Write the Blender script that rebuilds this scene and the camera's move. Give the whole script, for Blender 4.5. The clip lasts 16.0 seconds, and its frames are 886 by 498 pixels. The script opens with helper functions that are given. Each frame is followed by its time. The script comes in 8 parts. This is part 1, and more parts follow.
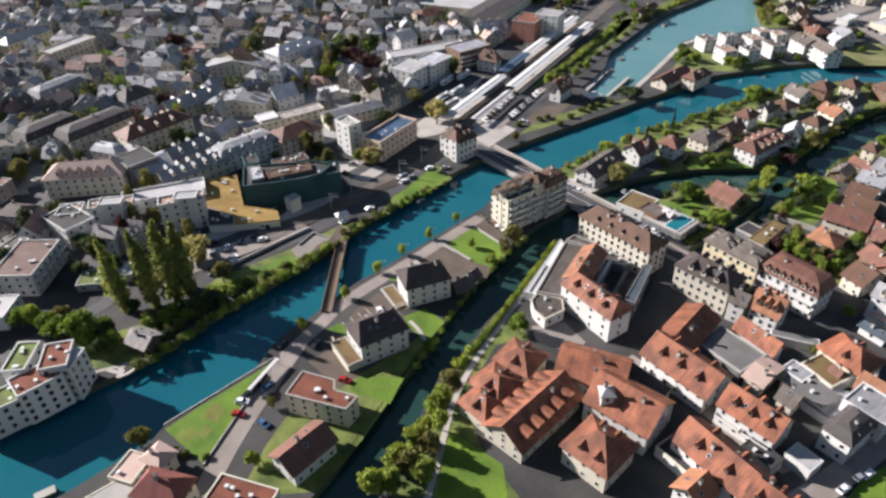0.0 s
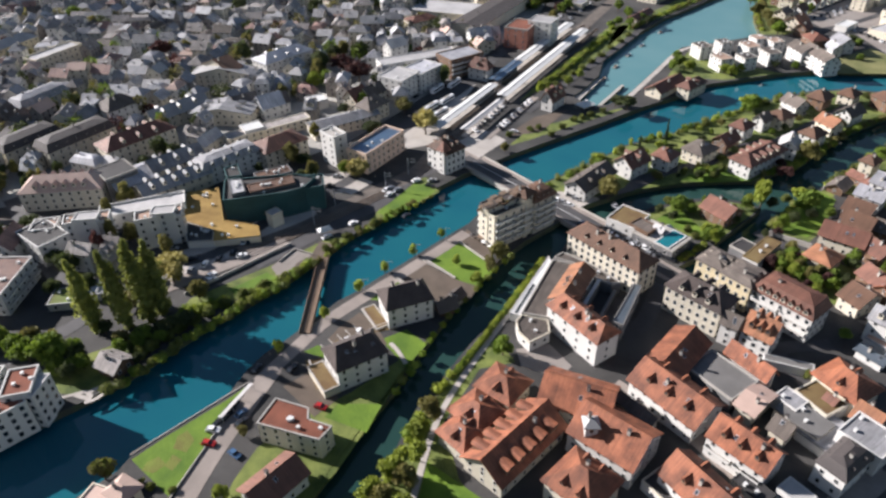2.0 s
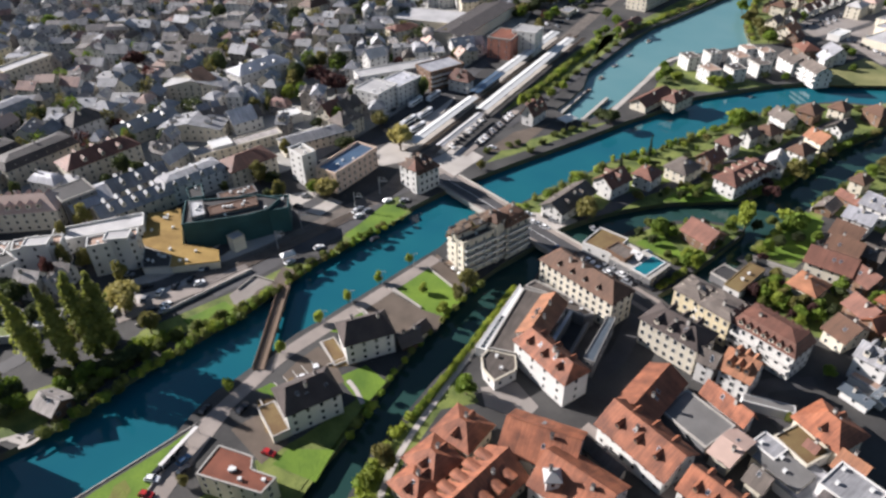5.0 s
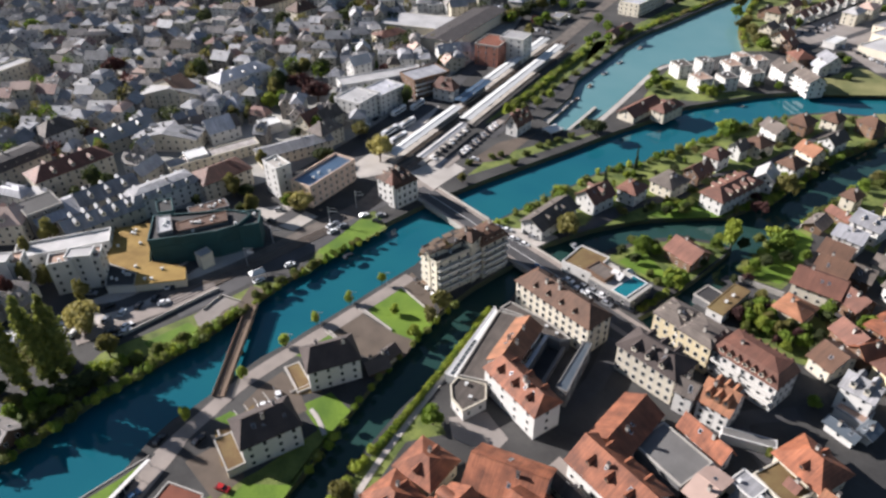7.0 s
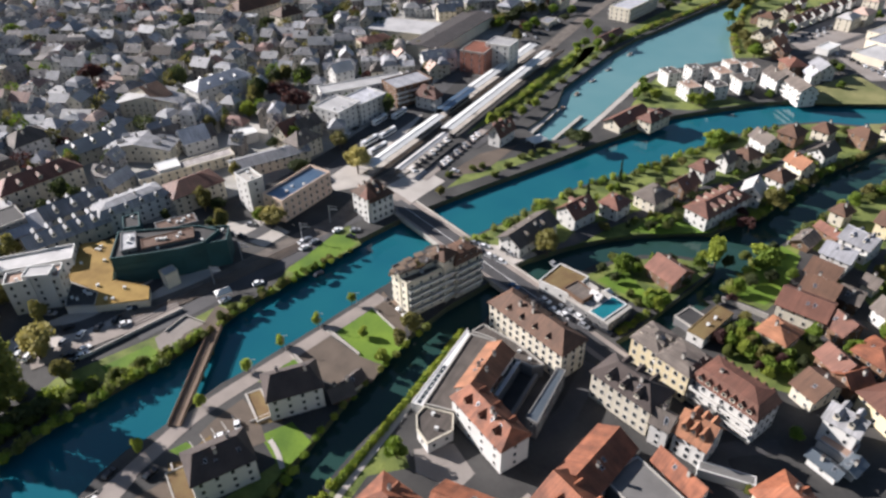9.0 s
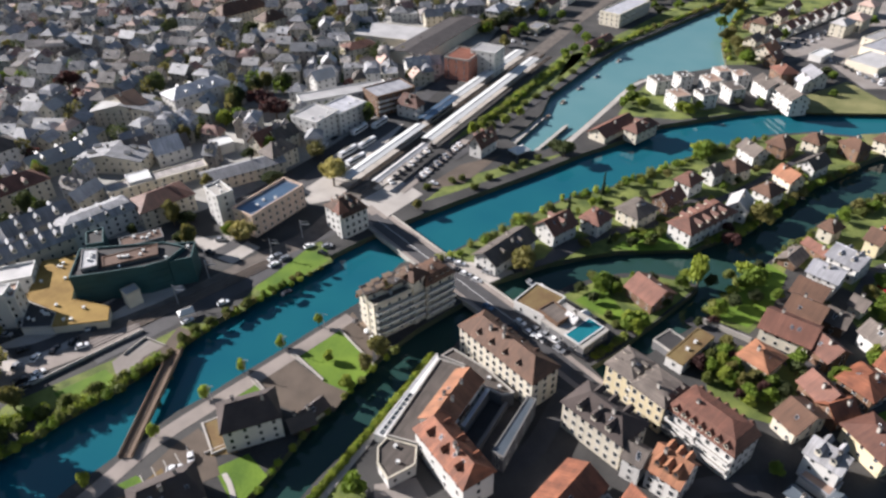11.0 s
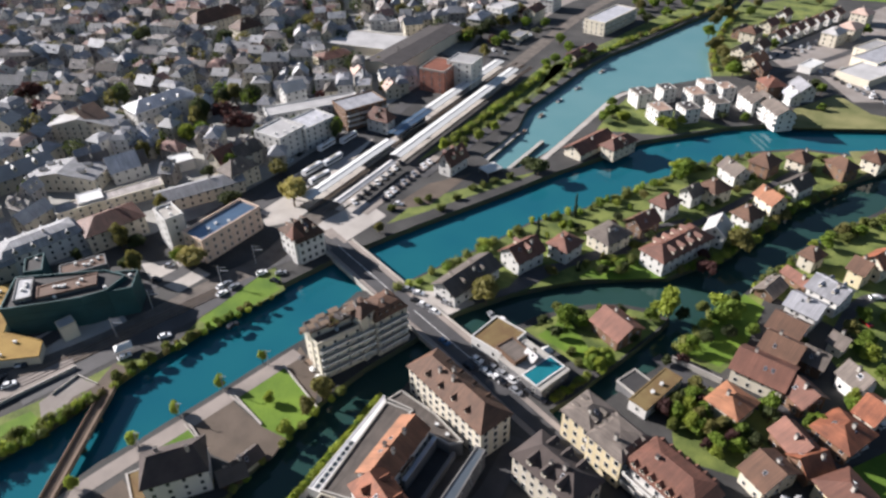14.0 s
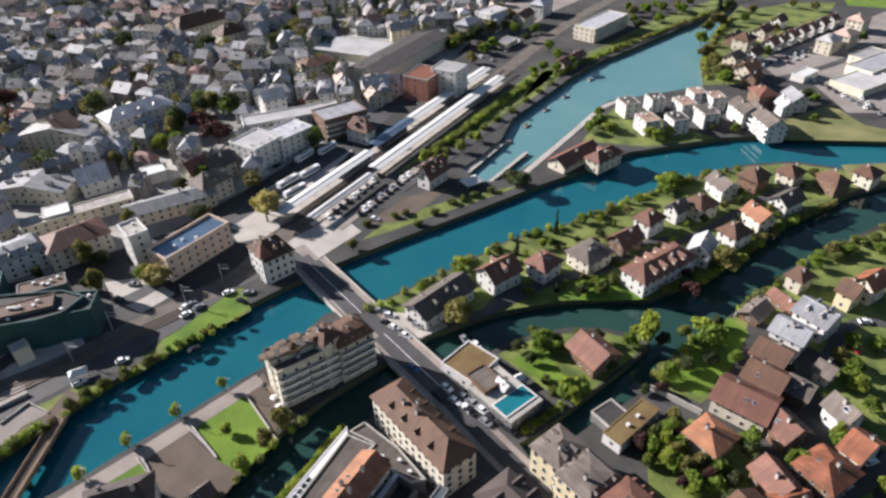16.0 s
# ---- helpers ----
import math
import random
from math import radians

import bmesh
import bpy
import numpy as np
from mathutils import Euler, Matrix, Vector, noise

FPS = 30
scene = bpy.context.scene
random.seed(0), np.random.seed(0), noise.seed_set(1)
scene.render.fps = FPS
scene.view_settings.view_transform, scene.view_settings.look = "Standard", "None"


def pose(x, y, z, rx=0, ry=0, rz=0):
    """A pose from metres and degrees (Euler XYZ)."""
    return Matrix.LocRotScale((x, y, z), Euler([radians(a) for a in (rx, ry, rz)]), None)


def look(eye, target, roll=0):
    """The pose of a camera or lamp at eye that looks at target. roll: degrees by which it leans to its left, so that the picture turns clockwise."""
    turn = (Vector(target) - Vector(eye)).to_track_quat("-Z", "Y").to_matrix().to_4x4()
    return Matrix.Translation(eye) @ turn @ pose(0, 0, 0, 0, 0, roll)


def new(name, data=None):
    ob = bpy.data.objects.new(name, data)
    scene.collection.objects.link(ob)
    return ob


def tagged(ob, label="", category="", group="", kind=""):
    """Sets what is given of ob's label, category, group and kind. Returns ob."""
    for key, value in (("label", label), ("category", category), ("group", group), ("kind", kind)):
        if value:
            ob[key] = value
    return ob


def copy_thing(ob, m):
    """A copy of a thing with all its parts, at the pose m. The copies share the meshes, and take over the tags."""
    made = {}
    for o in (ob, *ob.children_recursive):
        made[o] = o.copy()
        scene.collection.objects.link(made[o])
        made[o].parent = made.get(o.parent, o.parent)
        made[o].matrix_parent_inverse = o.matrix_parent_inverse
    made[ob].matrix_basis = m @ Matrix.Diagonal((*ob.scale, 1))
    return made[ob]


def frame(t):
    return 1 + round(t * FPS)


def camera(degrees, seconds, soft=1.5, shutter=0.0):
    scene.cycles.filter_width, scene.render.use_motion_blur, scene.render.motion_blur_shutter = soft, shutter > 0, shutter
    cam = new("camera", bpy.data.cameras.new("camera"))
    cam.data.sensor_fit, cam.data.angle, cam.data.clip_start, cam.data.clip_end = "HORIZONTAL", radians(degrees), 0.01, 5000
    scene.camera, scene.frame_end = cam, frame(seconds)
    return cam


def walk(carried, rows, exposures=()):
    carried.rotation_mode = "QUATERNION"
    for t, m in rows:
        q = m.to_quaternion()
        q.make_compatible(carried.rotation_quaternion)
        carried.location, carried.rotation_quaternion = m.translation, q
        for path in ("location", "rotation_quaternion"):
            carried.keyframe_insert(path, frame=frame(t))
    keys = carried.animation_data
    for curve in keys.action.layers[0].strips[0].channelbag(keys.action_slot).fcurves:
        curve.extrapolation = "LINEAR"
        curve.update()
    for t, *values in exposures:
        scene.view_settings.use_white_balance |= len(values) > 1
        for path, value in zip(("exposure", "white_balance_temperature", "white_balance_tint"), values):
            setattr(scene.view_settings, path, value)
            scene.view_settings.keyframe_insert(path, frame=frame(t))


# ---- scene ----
cam = camera(67.0, 16.0, soft=2.7)
PATH = [
    (0, (0.018, -0.007, 152.004), (-0.81, 1.387, 150.833), -1.6),
    (0.5, (-0.05, 2.684, 152.12), (-0.878, 4.077, 150.949), -1.6),
    (1, (0.07, 5.49, 152.149), (-0.76, 6.884, 150.979), -1.6),
    (1.5, (0.285, 8.391, 152.178), (-0.545, 9.785, 151.009), -1.6),
    (2, (0.578, 11.469, 152.275), (-0.253, 12.864, 151.107), -1.6),
    (2.5, (0.956, 14.61, 152.343), (0.125, 16.005, 151.175), -1.6),
    (3, (1.439, 17.88, 152.406), (0.608, 19.275, 151.239), -1.6),
    (3.5, (1.998, 21.139, 152.425), (1.165, 22.534, 151.259), -1.6),
    (4, (2.548, 24.532, 152.501), (1.715, 25.927, 151.336), -1.7),
    (6.5, (5.868, 41.621, 152.626), (5.032, 43.015, 151.462), -1.6),
    (7, (6.774, 45.675, 152.667), (5.936, 47.068, 151.503), -1.6),
    (7.5, (7.268, 48.912, 152.667), (6.432, 50.306, 151.502), -1.6),
    (8, (8.211, 52.812, 152.699), (7.372, 54.205, 151.534), -1.6),
    (8.5, (8.937, 56.29, 152.678), (8.098, 57.683, 151.514), -1.6),
    (9, (9.832, 60.191, 152.652), (8.992, 61.584, 151.488), -1.6),
    (11.5, (14.015, 78.719, 152.358), (13.171, 80.11, 151.196), -1.6),
    (12, (14.895, 82.684, 152.372), (14.049, 84.074, 151.209), -1.6),
    (12.5, (15.629, 86.213, 152.31), (14.784, 87.604, 151.148), -1.5),
    (13, (16.591, 90.16, 152.14), (15.744, 91.55, 150.979), -1.6),
    (13.5, (17.247, 93.657, 152.154), (16.401, 95.047, 150.992), -1.5),
    (14, (18.088, 97.631, 152.136), (17.24, 99.021, 150.975), -1.6),
    (14.5, (18.696, 101.08, 152.182), (17.849, 102.47, 151.02), -1.5),
    (15, (19.419, 105.065, 152.165), (18.57, 106.454, 151.003), -1.5),
    (15.5, (20.053, 108.594, 152.114), (19.203, 109.983, 150.953), -1.5),
    (16, (20.74, 112.526, 151.986), (19.889, 113.916, 150.826), -1.5),
]
walk(cam, [(t, look(eye, target, roll)) for t, eye, target, roll in PATH])

SUN_TURN, SUN_RISE = 7.0, 25.5

# ---- light ----
world = bpy.data.worlds.new("sky")
scene.world = world
world.use_nodes = True
sky = world.node_tree.nodes.new("ShaderNodeTexSky")
sky.sky_type, sky.sun_disc = "NISHITA", False
sky.sun_elevation, sky.sun_rotation = radians(SUN_RISE), radians(-90 - SUN_TURN)
sky.air_density, sky.dust_density, sky.ozone_density = 1.3, 0.6, 2.0
world.node_tree.links.new(sky.outputs[0], world.node_tree.nodes["Background"].inputs[0])
world.node_tree.nodes["Background"].inputs[1].default_value = 0.037
sun = new("sun", bpy.data.lights.new("sun", "SUN"))
sun.data.energy, sun.data.angle, sun.data.color = 5.0, radians(0.6), (1.0, 0.955, 0.88)
sun.matrix_world = look((-400 * math.cos(radians(SUN_TURN)), -400 * math.sin(radians(SUN_TURN)), 400 * math.tan(radians(SUN_RISE))), (0, 0, 0))
scene.view_settings.exposure = 1.18
scene.view_settings.use_white_balance = True
scene.view_settings.white_balance_temperature, scene.view_settings.white_balance_tint = 6280, 16

# ---- materials ----
MATS = {}


def mat(name, colour, rough=0.85, spread=0.18, scale=0.6, metal=0.0, bump=0.15, second=None, tint=0.0, translucent=0.0, streak=0.0):
    """A surface with grain at two scales; second: a colour that shows in patches; tint: how far single things differ."""
    m = bpy.data.materials.new(name)
    m.use_nodes = True
    nt, n = m.node_tree, m.node_tree.nodes
    b = n["Principled BSDF"]
    co = n.new("ShaderNodeTexCoord")
    big, fine = n.new("ShaderNodeTexNoise"), n.new("ShaderNodeTexNoise")
    big.inputs["Scale"].default_value, fine.inputs["Scale"].default_value = scale * 0.22, scale * 3.0
    big.inputs["Detail"].default_value, fine.inputs["Detail"].default_value = 4.0, 6.0
    for q in (big, fine):
        nt.links.new(co.outputs["Object"], q.inputs["Vector"])
    dark = tuple(c * (1 - spread) for c in colour)
    light = tuple(min(1.0, c * (1 + spread)) for c in (second or colour))
    ramp = n.new("ShaderNodeMix")
    ramp.data_type = "RGBA"
    ramp.inputs["A"].default_value, ramp.inputs["B"].default_value = (*dark, 1), (*light, 1)
    add = n.new("ShaderNodeMath")
    add.operation = "MULTIPLY_ADD"
    add.inputs[1].default_value, add.inputs[2].default_value = 0.45, 0.0
    nt.links.new(fine.outputs["Fac"], add.inputs[0])
    stretch = n.new("ShaderNodeMapRange")
    stretch.inputs["From Min"].default_value, stretch.inputs["From Max"].default_value = 0.35, 0.65
    stretch.inputs["To Max"].default_value = 0.75
    nt.links.new(big.outputs["Fac"], stretch.inputs["Value"])
    nt.links.new(stretch.outputs[0], add.inputs[2])
    nt.links.new(add.outputs[0], ramp.inputs["Factor"])
    out = ramp.outputs["Result"]
    if streak:
        # streaks down the slope of a roof, its lit ribs put into the colour
        sp, sn, sm = n.new("ShaderNodeMapping"), n.new("ShaderNodeTexNoise"), n.new("ShaderNodeMix")
        sp.inputs["Scale"].default_value = (2.2, 0.12, 0.12)
        sn.inputs["Scale"].default_value, sn.inputs["Detail"].default_value = 1.0, 3.0
        sm.data_type, sm.blend_type = "RGBA", "MULTIPLY"
        sm.inputs["Factor"].default_value = streak * 2
        nt.links.new(co.outputs["Object"], sp.inputs["Vector"])
        nt.links.new(sp.outputs[0], sn.inputs["Vector"])
        grey = n.new("ShaderNodeMapRange")
        grey.inputs["From Min"].default_value, grey.inputs["From Max"].default_value = 0.3, 0.7
        grey.inputs["To Min"].default_value, grey.inputs["To Max"].default_value = 0.45, 1.5
        nt.links.new(sn.outputs["Fac"], grey.inputs["Value"])
        nt.links.new(out, sm.inputs["A"])
        nt.links.new(grey.outputs[0], sm.inputs["B"])
        out = sm.outputs["Result"]
    if tint:
        info, hsv = n.new("ShaderNodeObjectInfo"), n.new("ShaderNodeHueSaturation")
        v = n.new("ShaderNodeMapRange")
        v.inputs["To Min"].default_value, v.inputs["To Max"].default_value = 1 - tint, 1 + tint
        nt.links.new(info.outputs["Random"], v.inputs["Value"])
        nt.links.new(v.outputs[0], hsv.inputs["Value"])
        nt.links.new(out, hsv.inputs["Color"])
        out = hsv.outputs["Color"]
    nt.links.new(out, b.inputs["Base Color"])
    b.inputs["Roughness"].default_value, b.inputs["Metallic"].default_value = rough, metal
    if bump:
        bm = n.new("ShaderNodeBump")
        bm.inputs["Strength"].default_value, bm.inputs["Distance"].default_value = bump, 0.3
        nt.links.new(fine.outputs["Fac"], bm.inputs["Height"])
        nt.links.new(bm.outputs[0], b.inputs["Normal"])
    if translucent:
        tr, mx = n.new("ShaderNodeBsdfTranslucent"), n.new("ShaderNodeMixShader")
        nt.links.new(out, tr.inputs["Color"])
        mx.inputs[0].default_value = translucent
        nt.links.new(b.outputs[0], mx.inputs[1])
        nt.links.new(tr.outputs[0], mx.inputs[2])
        nt.links.new(mx.outputs[0], n["Material Output"].inputs["Surface"])
    MATS[name] = m
    return m


# walls
mat("white", (0.53, 0.518, 0.495), 0.8, 0.07, 0.5, tint=0.06)
mat("cream", (0.51, 0.465, 0.375), 0.85, 0.10, 0.5, tint=0.15)
mat("yellow", (0.54, 0.46, 0.30), 0.85, 0.1, 0.5)
mat("brownwall", (0.13, 0.075, 0.045), 0.8, 0.25, 1.5, tint=0.2)
mat("slatewall", (0.122, 0.120, 0.122), 0.7, 0.15, 0.8)
mat("teal", (0.012, 0.056, 0.060), 0.75, 0.3, 0.5, bump=0.4)
mat("pinkstone", (0.60, 0.45, 0.35), 0.85, 0.12, 1.0)
mat("brick", (0.33, 0.14, 0.10), 0.9, 0.2, 2.0)
# roofs
mat("tile", (0.134, 0.040, 0.018), 0.7, 0.42, 1.0, bump=0.5, second=(0.205, 0.070, 0.033), tint=0.2, streak=0.25)
mat("orange", (0.25, 0.108, 0.055), 0.75, 0.28, 1.0, bump=0.5, tint=0.15, streak=0.2)
mat("red", (0.17, 0.048, 0.036), 0.75, 0.25, 1.0, bump=0.4, streak=0.2)
mat("redbrown", (0.125, 0.052, 0.034), 0.7, 0.28, 1.0, bump=0.5, tint=0.25, streak=0.2)
mat("brown", (0.086, 0.043, 0.025), 0.75, 0.28, 1.0, bump=0.5, tint=0.2, streak=0.2)
mat("slatebrown", (0.098, 0.080, 0.068), 0.8, 0.28, 1.0, bump=0.4, tint=0.3, streak=0.2)
mat("umber", (0.055, 0.042, 0.038), 0.9, 0.25, 1.0, bump=0.4, tint=0.1)
mat("dark", (0.050, 0.042, 0.040), 0.7, 0.25, 1.0, bump=0.4, tint=0.15)
# The next four and slatepale have far-town haze lifted into their base colour.
mat("slate", (0.30, 0.30, 0.32), 0.6, 0.22, 1.0, bump=0.3, tint=0.4, streak=0.2)
mat("slatedark", (0.21, 0.208, 0.215), 0.75, 0.28, 1.0, bump=0.4, tint=0.3, streak=0.2)
mat("taupe", (0.25, 0.225, 0.21), 0.8, 0.28, 1.0, bump=0.4, tint=0.25, streak=0.2)
mat("dustyred", (0.25, 0.15, 0.125), 0.8, 0.28, 1.0, bump=0.4, tint=0.2, streak=0.2)
mat("glassroof", (0.10, 0.12, 0.14), 0.3, 0.12, 0.6, metal=0.3)
mat("slatepale", (0.37, 0.37, 0.38), 0.7, 0.25, 1.0, bump=0.3, tint=0.2, streak=0.2)
mat("grey", (0.13, 0.125, 0.12), 0.9, 0.2, 0.7)
mat("darkflat", (0.035, 0.033, 0.033), 0.85, 0.3, 0.7)
mat("pale", (0.36, 0.35, 0.345), 0.6, 0.18, 0.6, tint=0.25)
mat("pinkish", (0.42, 0.30, 0.25), 0.8, 0.15, 0.6, tint=0.1)
mat("whitepaint", (0.57, 0.57, 0.555), 0.6, 0.04, 0.5)
mat("rust", (0.155, 0.050, 0.028), 0.95, 0.3, 0.8, bump=0.4)
mat("ochre", (0.235, 0.125, 0.020), 0.95, 0.4, 0.6, second=(0.21, 0.135, 0.035), bump=0.5)
mat("greenroof", (0.14, 0.12, 0.04), 0.95, 0.35, 0.7, second=(0.10, 0.15, 0.03), bump=0.6)
mat("deck", (0.30, 0.20, 0.15), 0.9, 0.25, 0.8)
mat("bluemetal", (0.10, 0.16, 0.24), 0.35, 0.12, 0.6, metal=0.5)
mat("sedum", (0.150, 0.078, 0.032), 0.95, 0.3, 0.8, second=(0.130, 0.092, 0.036), bump=0.5)
mat("timber", (0.16, 0.11, 0.075), 0.85, 0.25, 1.5)
mat("concrete", (0.33, 0.31, 0.28), 0.9, 0.18, 0.6)
mat("pane", (0.025, 0.030, 0.036), 0.08, 0.3, 0.2, bump=0.0, tint=0.5)
mat("metal", (0.45, 0.46, 0.48), 0.4, 0.1, 0.6, metal=0.6)
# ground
# Darkened below bare asphalt so the shade between houses stays deep.
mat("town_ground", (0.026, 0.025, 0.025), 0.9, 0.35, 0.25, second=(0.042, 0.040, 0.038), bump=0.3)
# Light streets and yards, paler still to carry the haze over the town.
mat("town_blocks", (0.16, 0.16, 0.155), 0.95, 0.4, 0.10, second=(0.27, 0.26, 0.24), bump=0.4)
mat("asphalt", (0.050, 0.048, 0.050), 0.8, 0.25, 0.6)
mat("promenade", (0.225, 0.192, 0.170), 0.9, 0.2, 0.5)
mat("carpaint_white", (0.75, 0.75, 0.75), 0.25, 0.03)
mat("carpaint_silver", (0.35, 0.36, 0.38), 0.3, 0.03, metal=0.4)
mat("carpaint_dark", (0.02, 0.02, 0.024), 0.25, 0.03)
mat("carpaint_red", (0.35, 0.02, 0.02), 0.25, 0.03)
mat("carpaint_blue", (0.06, 0.12, 0.22), 0.25, 0.03)
mat("rubber", (0.015, 0.015, 0.015), 0.9, 0.1)
mat("rail", (0.20, 0.17, 0.15), 0.4, 0.1, metal=0.7)
mat("poolwater", (0.012, 0.14, 0.17), 0.08, 0.1, bump=0.0)
mat("ballast", (0.105, 0.088, 0.075), 0.95, 0.3, 1.0, bump=0.5)
mat("gravel", (0.092, 0.070, 0.053), 0.95, 0.22, 0.6, bump=0.4)
mat("paving", (0.36, 0.33, 0.30), 0.9, 0.15, 0.5)
mat("yard", (0.24, 0.205, 0.18), 0.95, 0.25, 0.3, second=(0.20, 0.18, 0.165), bump=0.4)
mat("field", (0.115, 0.135, 0.035), 0.95, 0.3, 0.3, second=(0.16, 0.15, 0.06), bump=0.6)
mat("lawn", (0.060, 0.140, 0.006), 0.95, 0.32, 0.35, second=(0.095, 0.155, 0.010), bump=0.5)
mat("dry_grass", (0.155, 0.110, 0.030), 0.95, 0.35, 0.5, second=(0.105, 0.135, 0.018), bump=0.6)
mat("garden", (0.040, 0.085, 0.010), 0.95, 0.45, 0.5, second=(0.115, 0.135, 0.030), bump=0.8)
mat("bank", (0.10, 0.095, 0.08), 0.95, 0.35, 0.7, second=(0.055, 0.07, 0.03), bump=0.6)
# foliage
for kind, c, c2 in (("green", (0.10, 0.165, 0.015), (0.15, 0.21, 0.022)), ("light", (0.20, 0.26, 0.025), (0.26, 0.30, 0.04)), ("olive", (0.13, 0.135, 0.03), (0.19, 0.165, 0.05)),
                    ("pale", (0.30, 0.27, 0.08), (0.36, 0.31, 0.11)), ("copper", (0.060, 0.024, 0.022), (0.085, 0.035, 0.03)), ("dark", (0.042, 0.060, 0.018), (0.065, 0.08, 0.024)),
                    ("poplar", (0.165, 0.195, 0.035), (0.22, 0.235, 0.055)), ("conifer", (0.022, 0.042, 0.016), (0.035, 0.055, 0.02)), ("bush", (0.085, 0.125, 0.02), (0.16, 0.17, 0.04)), ("sapling", (0.26, 0.33, 0.04), (0.32, 0.37, 0.06))):
    mat("leaf_" + kind, c, 0.8, 0.3, 1.2, second=c2, bump=0.0, tint=0.2, translucent=0.4)
mat("bark", (0.09, 0.065, 0.045), 0.9, 0.25, 2.0, bump=0.5)


def water_material(name, deep, shallow, gloss):
    m = bpy.data.materials.new(name)
    m.use_nodes = True
    nt, n = m.node_tree, m.node_tree.nodes
    b = n["Principled BSDF"]
    co, big, fine, mix, bm = (n.new("ShaderNode" + k) for k in ("TexCoord", "TexNoise", "TexNoise", "Mix", "Bump"))
    mix.data_type = "RGBA"
    mix.inputs["A"].default_value, mix.inputs["B"].default_value = (*deep, 1), (*shallow, 1)
    big.inputs["Scale"].default_value, fine.inputs["Scale"].default_value = 0.025, 0.5
    big.inputs["Detail"].default_value, fine.inputs["Detail"].default_value = 3, 4
    for q in (big, fine):
        nt.links.new(co.outputs["Object"], q.inputs["Vector"])
    nt.links.new(big.outputs["Fac"], mix.inputs["Factor"])
    nt.links.new(mix.outputs["Result"], b.inputs["Base Color"])
    nt.links.new(fine.outputs["Fac"], bm.inputs["Height"])
    bm.inputs["Strength"].default_value, bm.inputs["Distance"].default_value = 0.10, 0.1
    nt.links.new(bm.outputs[0], b.inputs["Normal"])
    b.inputs["Roughness"].default_value, b.inputs["IOR"].default_value = gloss, 1.33
    MATS[name] = m


water_material("river_water", (0.004, 0.066, 0.112), (0.015, 0.128, 0.142), 0.05)
water_material("canal_water", (0.010, 0.034, 0.032), (0.026, 0.062, 0.052), 0.05)
# Base raised to carry the pale sky reflection seen at a low angle.
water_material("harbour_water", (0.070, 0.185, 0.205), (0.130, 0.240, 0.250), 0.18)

# ---- small builders ----


def mesh_of(name, verts, faces, mats, slots=None):
    me = bpy.data.meshes.new(name)
    me.from_pydata(verts, [], faces)
    for m in mats:
        me.materials.append(MATS[m])
    if slots:
        me.polygons.foreach_set("material_index", slots)
    me.update()
    return me


class Shape:
    """Collects verts, faces and material slots."""

    def __init__(self):
        self.v, self.f, self.s = [], [], []

    def poly(self, pts, slot=0):
        k = len(self.v)
        self.v += [tuple(p) for p in pts]
        self.f.append(tuple(range(k, k + len(pts))))
        self.s.append(slot)

    def box(self, x0, y0, z0, x1, y1, z1, slot=0):
        k = len(self.v)
        self.v += [(x0, y0, z0), (x1, y0, z0), (x1, y1, z0), (x0, y1, z0), (x0, y0, z1), (x1, y0, z1), (x1, y1, z1), (x0, y1, z1)]
        self.f += [tuple(k + i for i in q) for q in ((3, 2, 1, 0), (4, 5, 6, 7), (0, 1, 5, 4), (1, 2, 6, 5), (2, 3, 7, 6), (3, 0, 4, 7))]
        self.s += [slot] * 6

    def prism(self, profile, x0, x1, slot=0):
        """A profile of (y, z), counterclockwise seen from +x, drawn along x."""
        k, n = len(self.v), len(profile)
        self.v += [(x0, y, z) for y, z in profile] + [(x1, y, z) for y, z in profile]
        self.f += [tuple(k + i for i in reversed(range(n))), tuple(k + n + i for i in range(n))]
        self.f += [(k + i, k + (i + 1) % n, k + n + (i + 1) % n, k + n + i) for i in range(n)]
        self.s += [slot] * (n + 2)

    def mesh(self, name, *mats):
        return mesh_of(name, self.v, self.f, mats, self.s)


def child(name, me, parent, m=None, label=""):
    ob = new(name, me)
    ob.parent = parent
    if m is not None:
        ob.matrix_basis = m
    return tagged(ob, label)


def inside(x, y, poly):
    hit, n = False, len(poly)
    for i in range(n):
        (ax, ay), (bx, by) = poly[i], poly[i - 1]
        if (ay > y) != (by > y) and x < (bx - ax) * (y - ay) / (by - ay) + ax:
            hit = not hit
    return hit


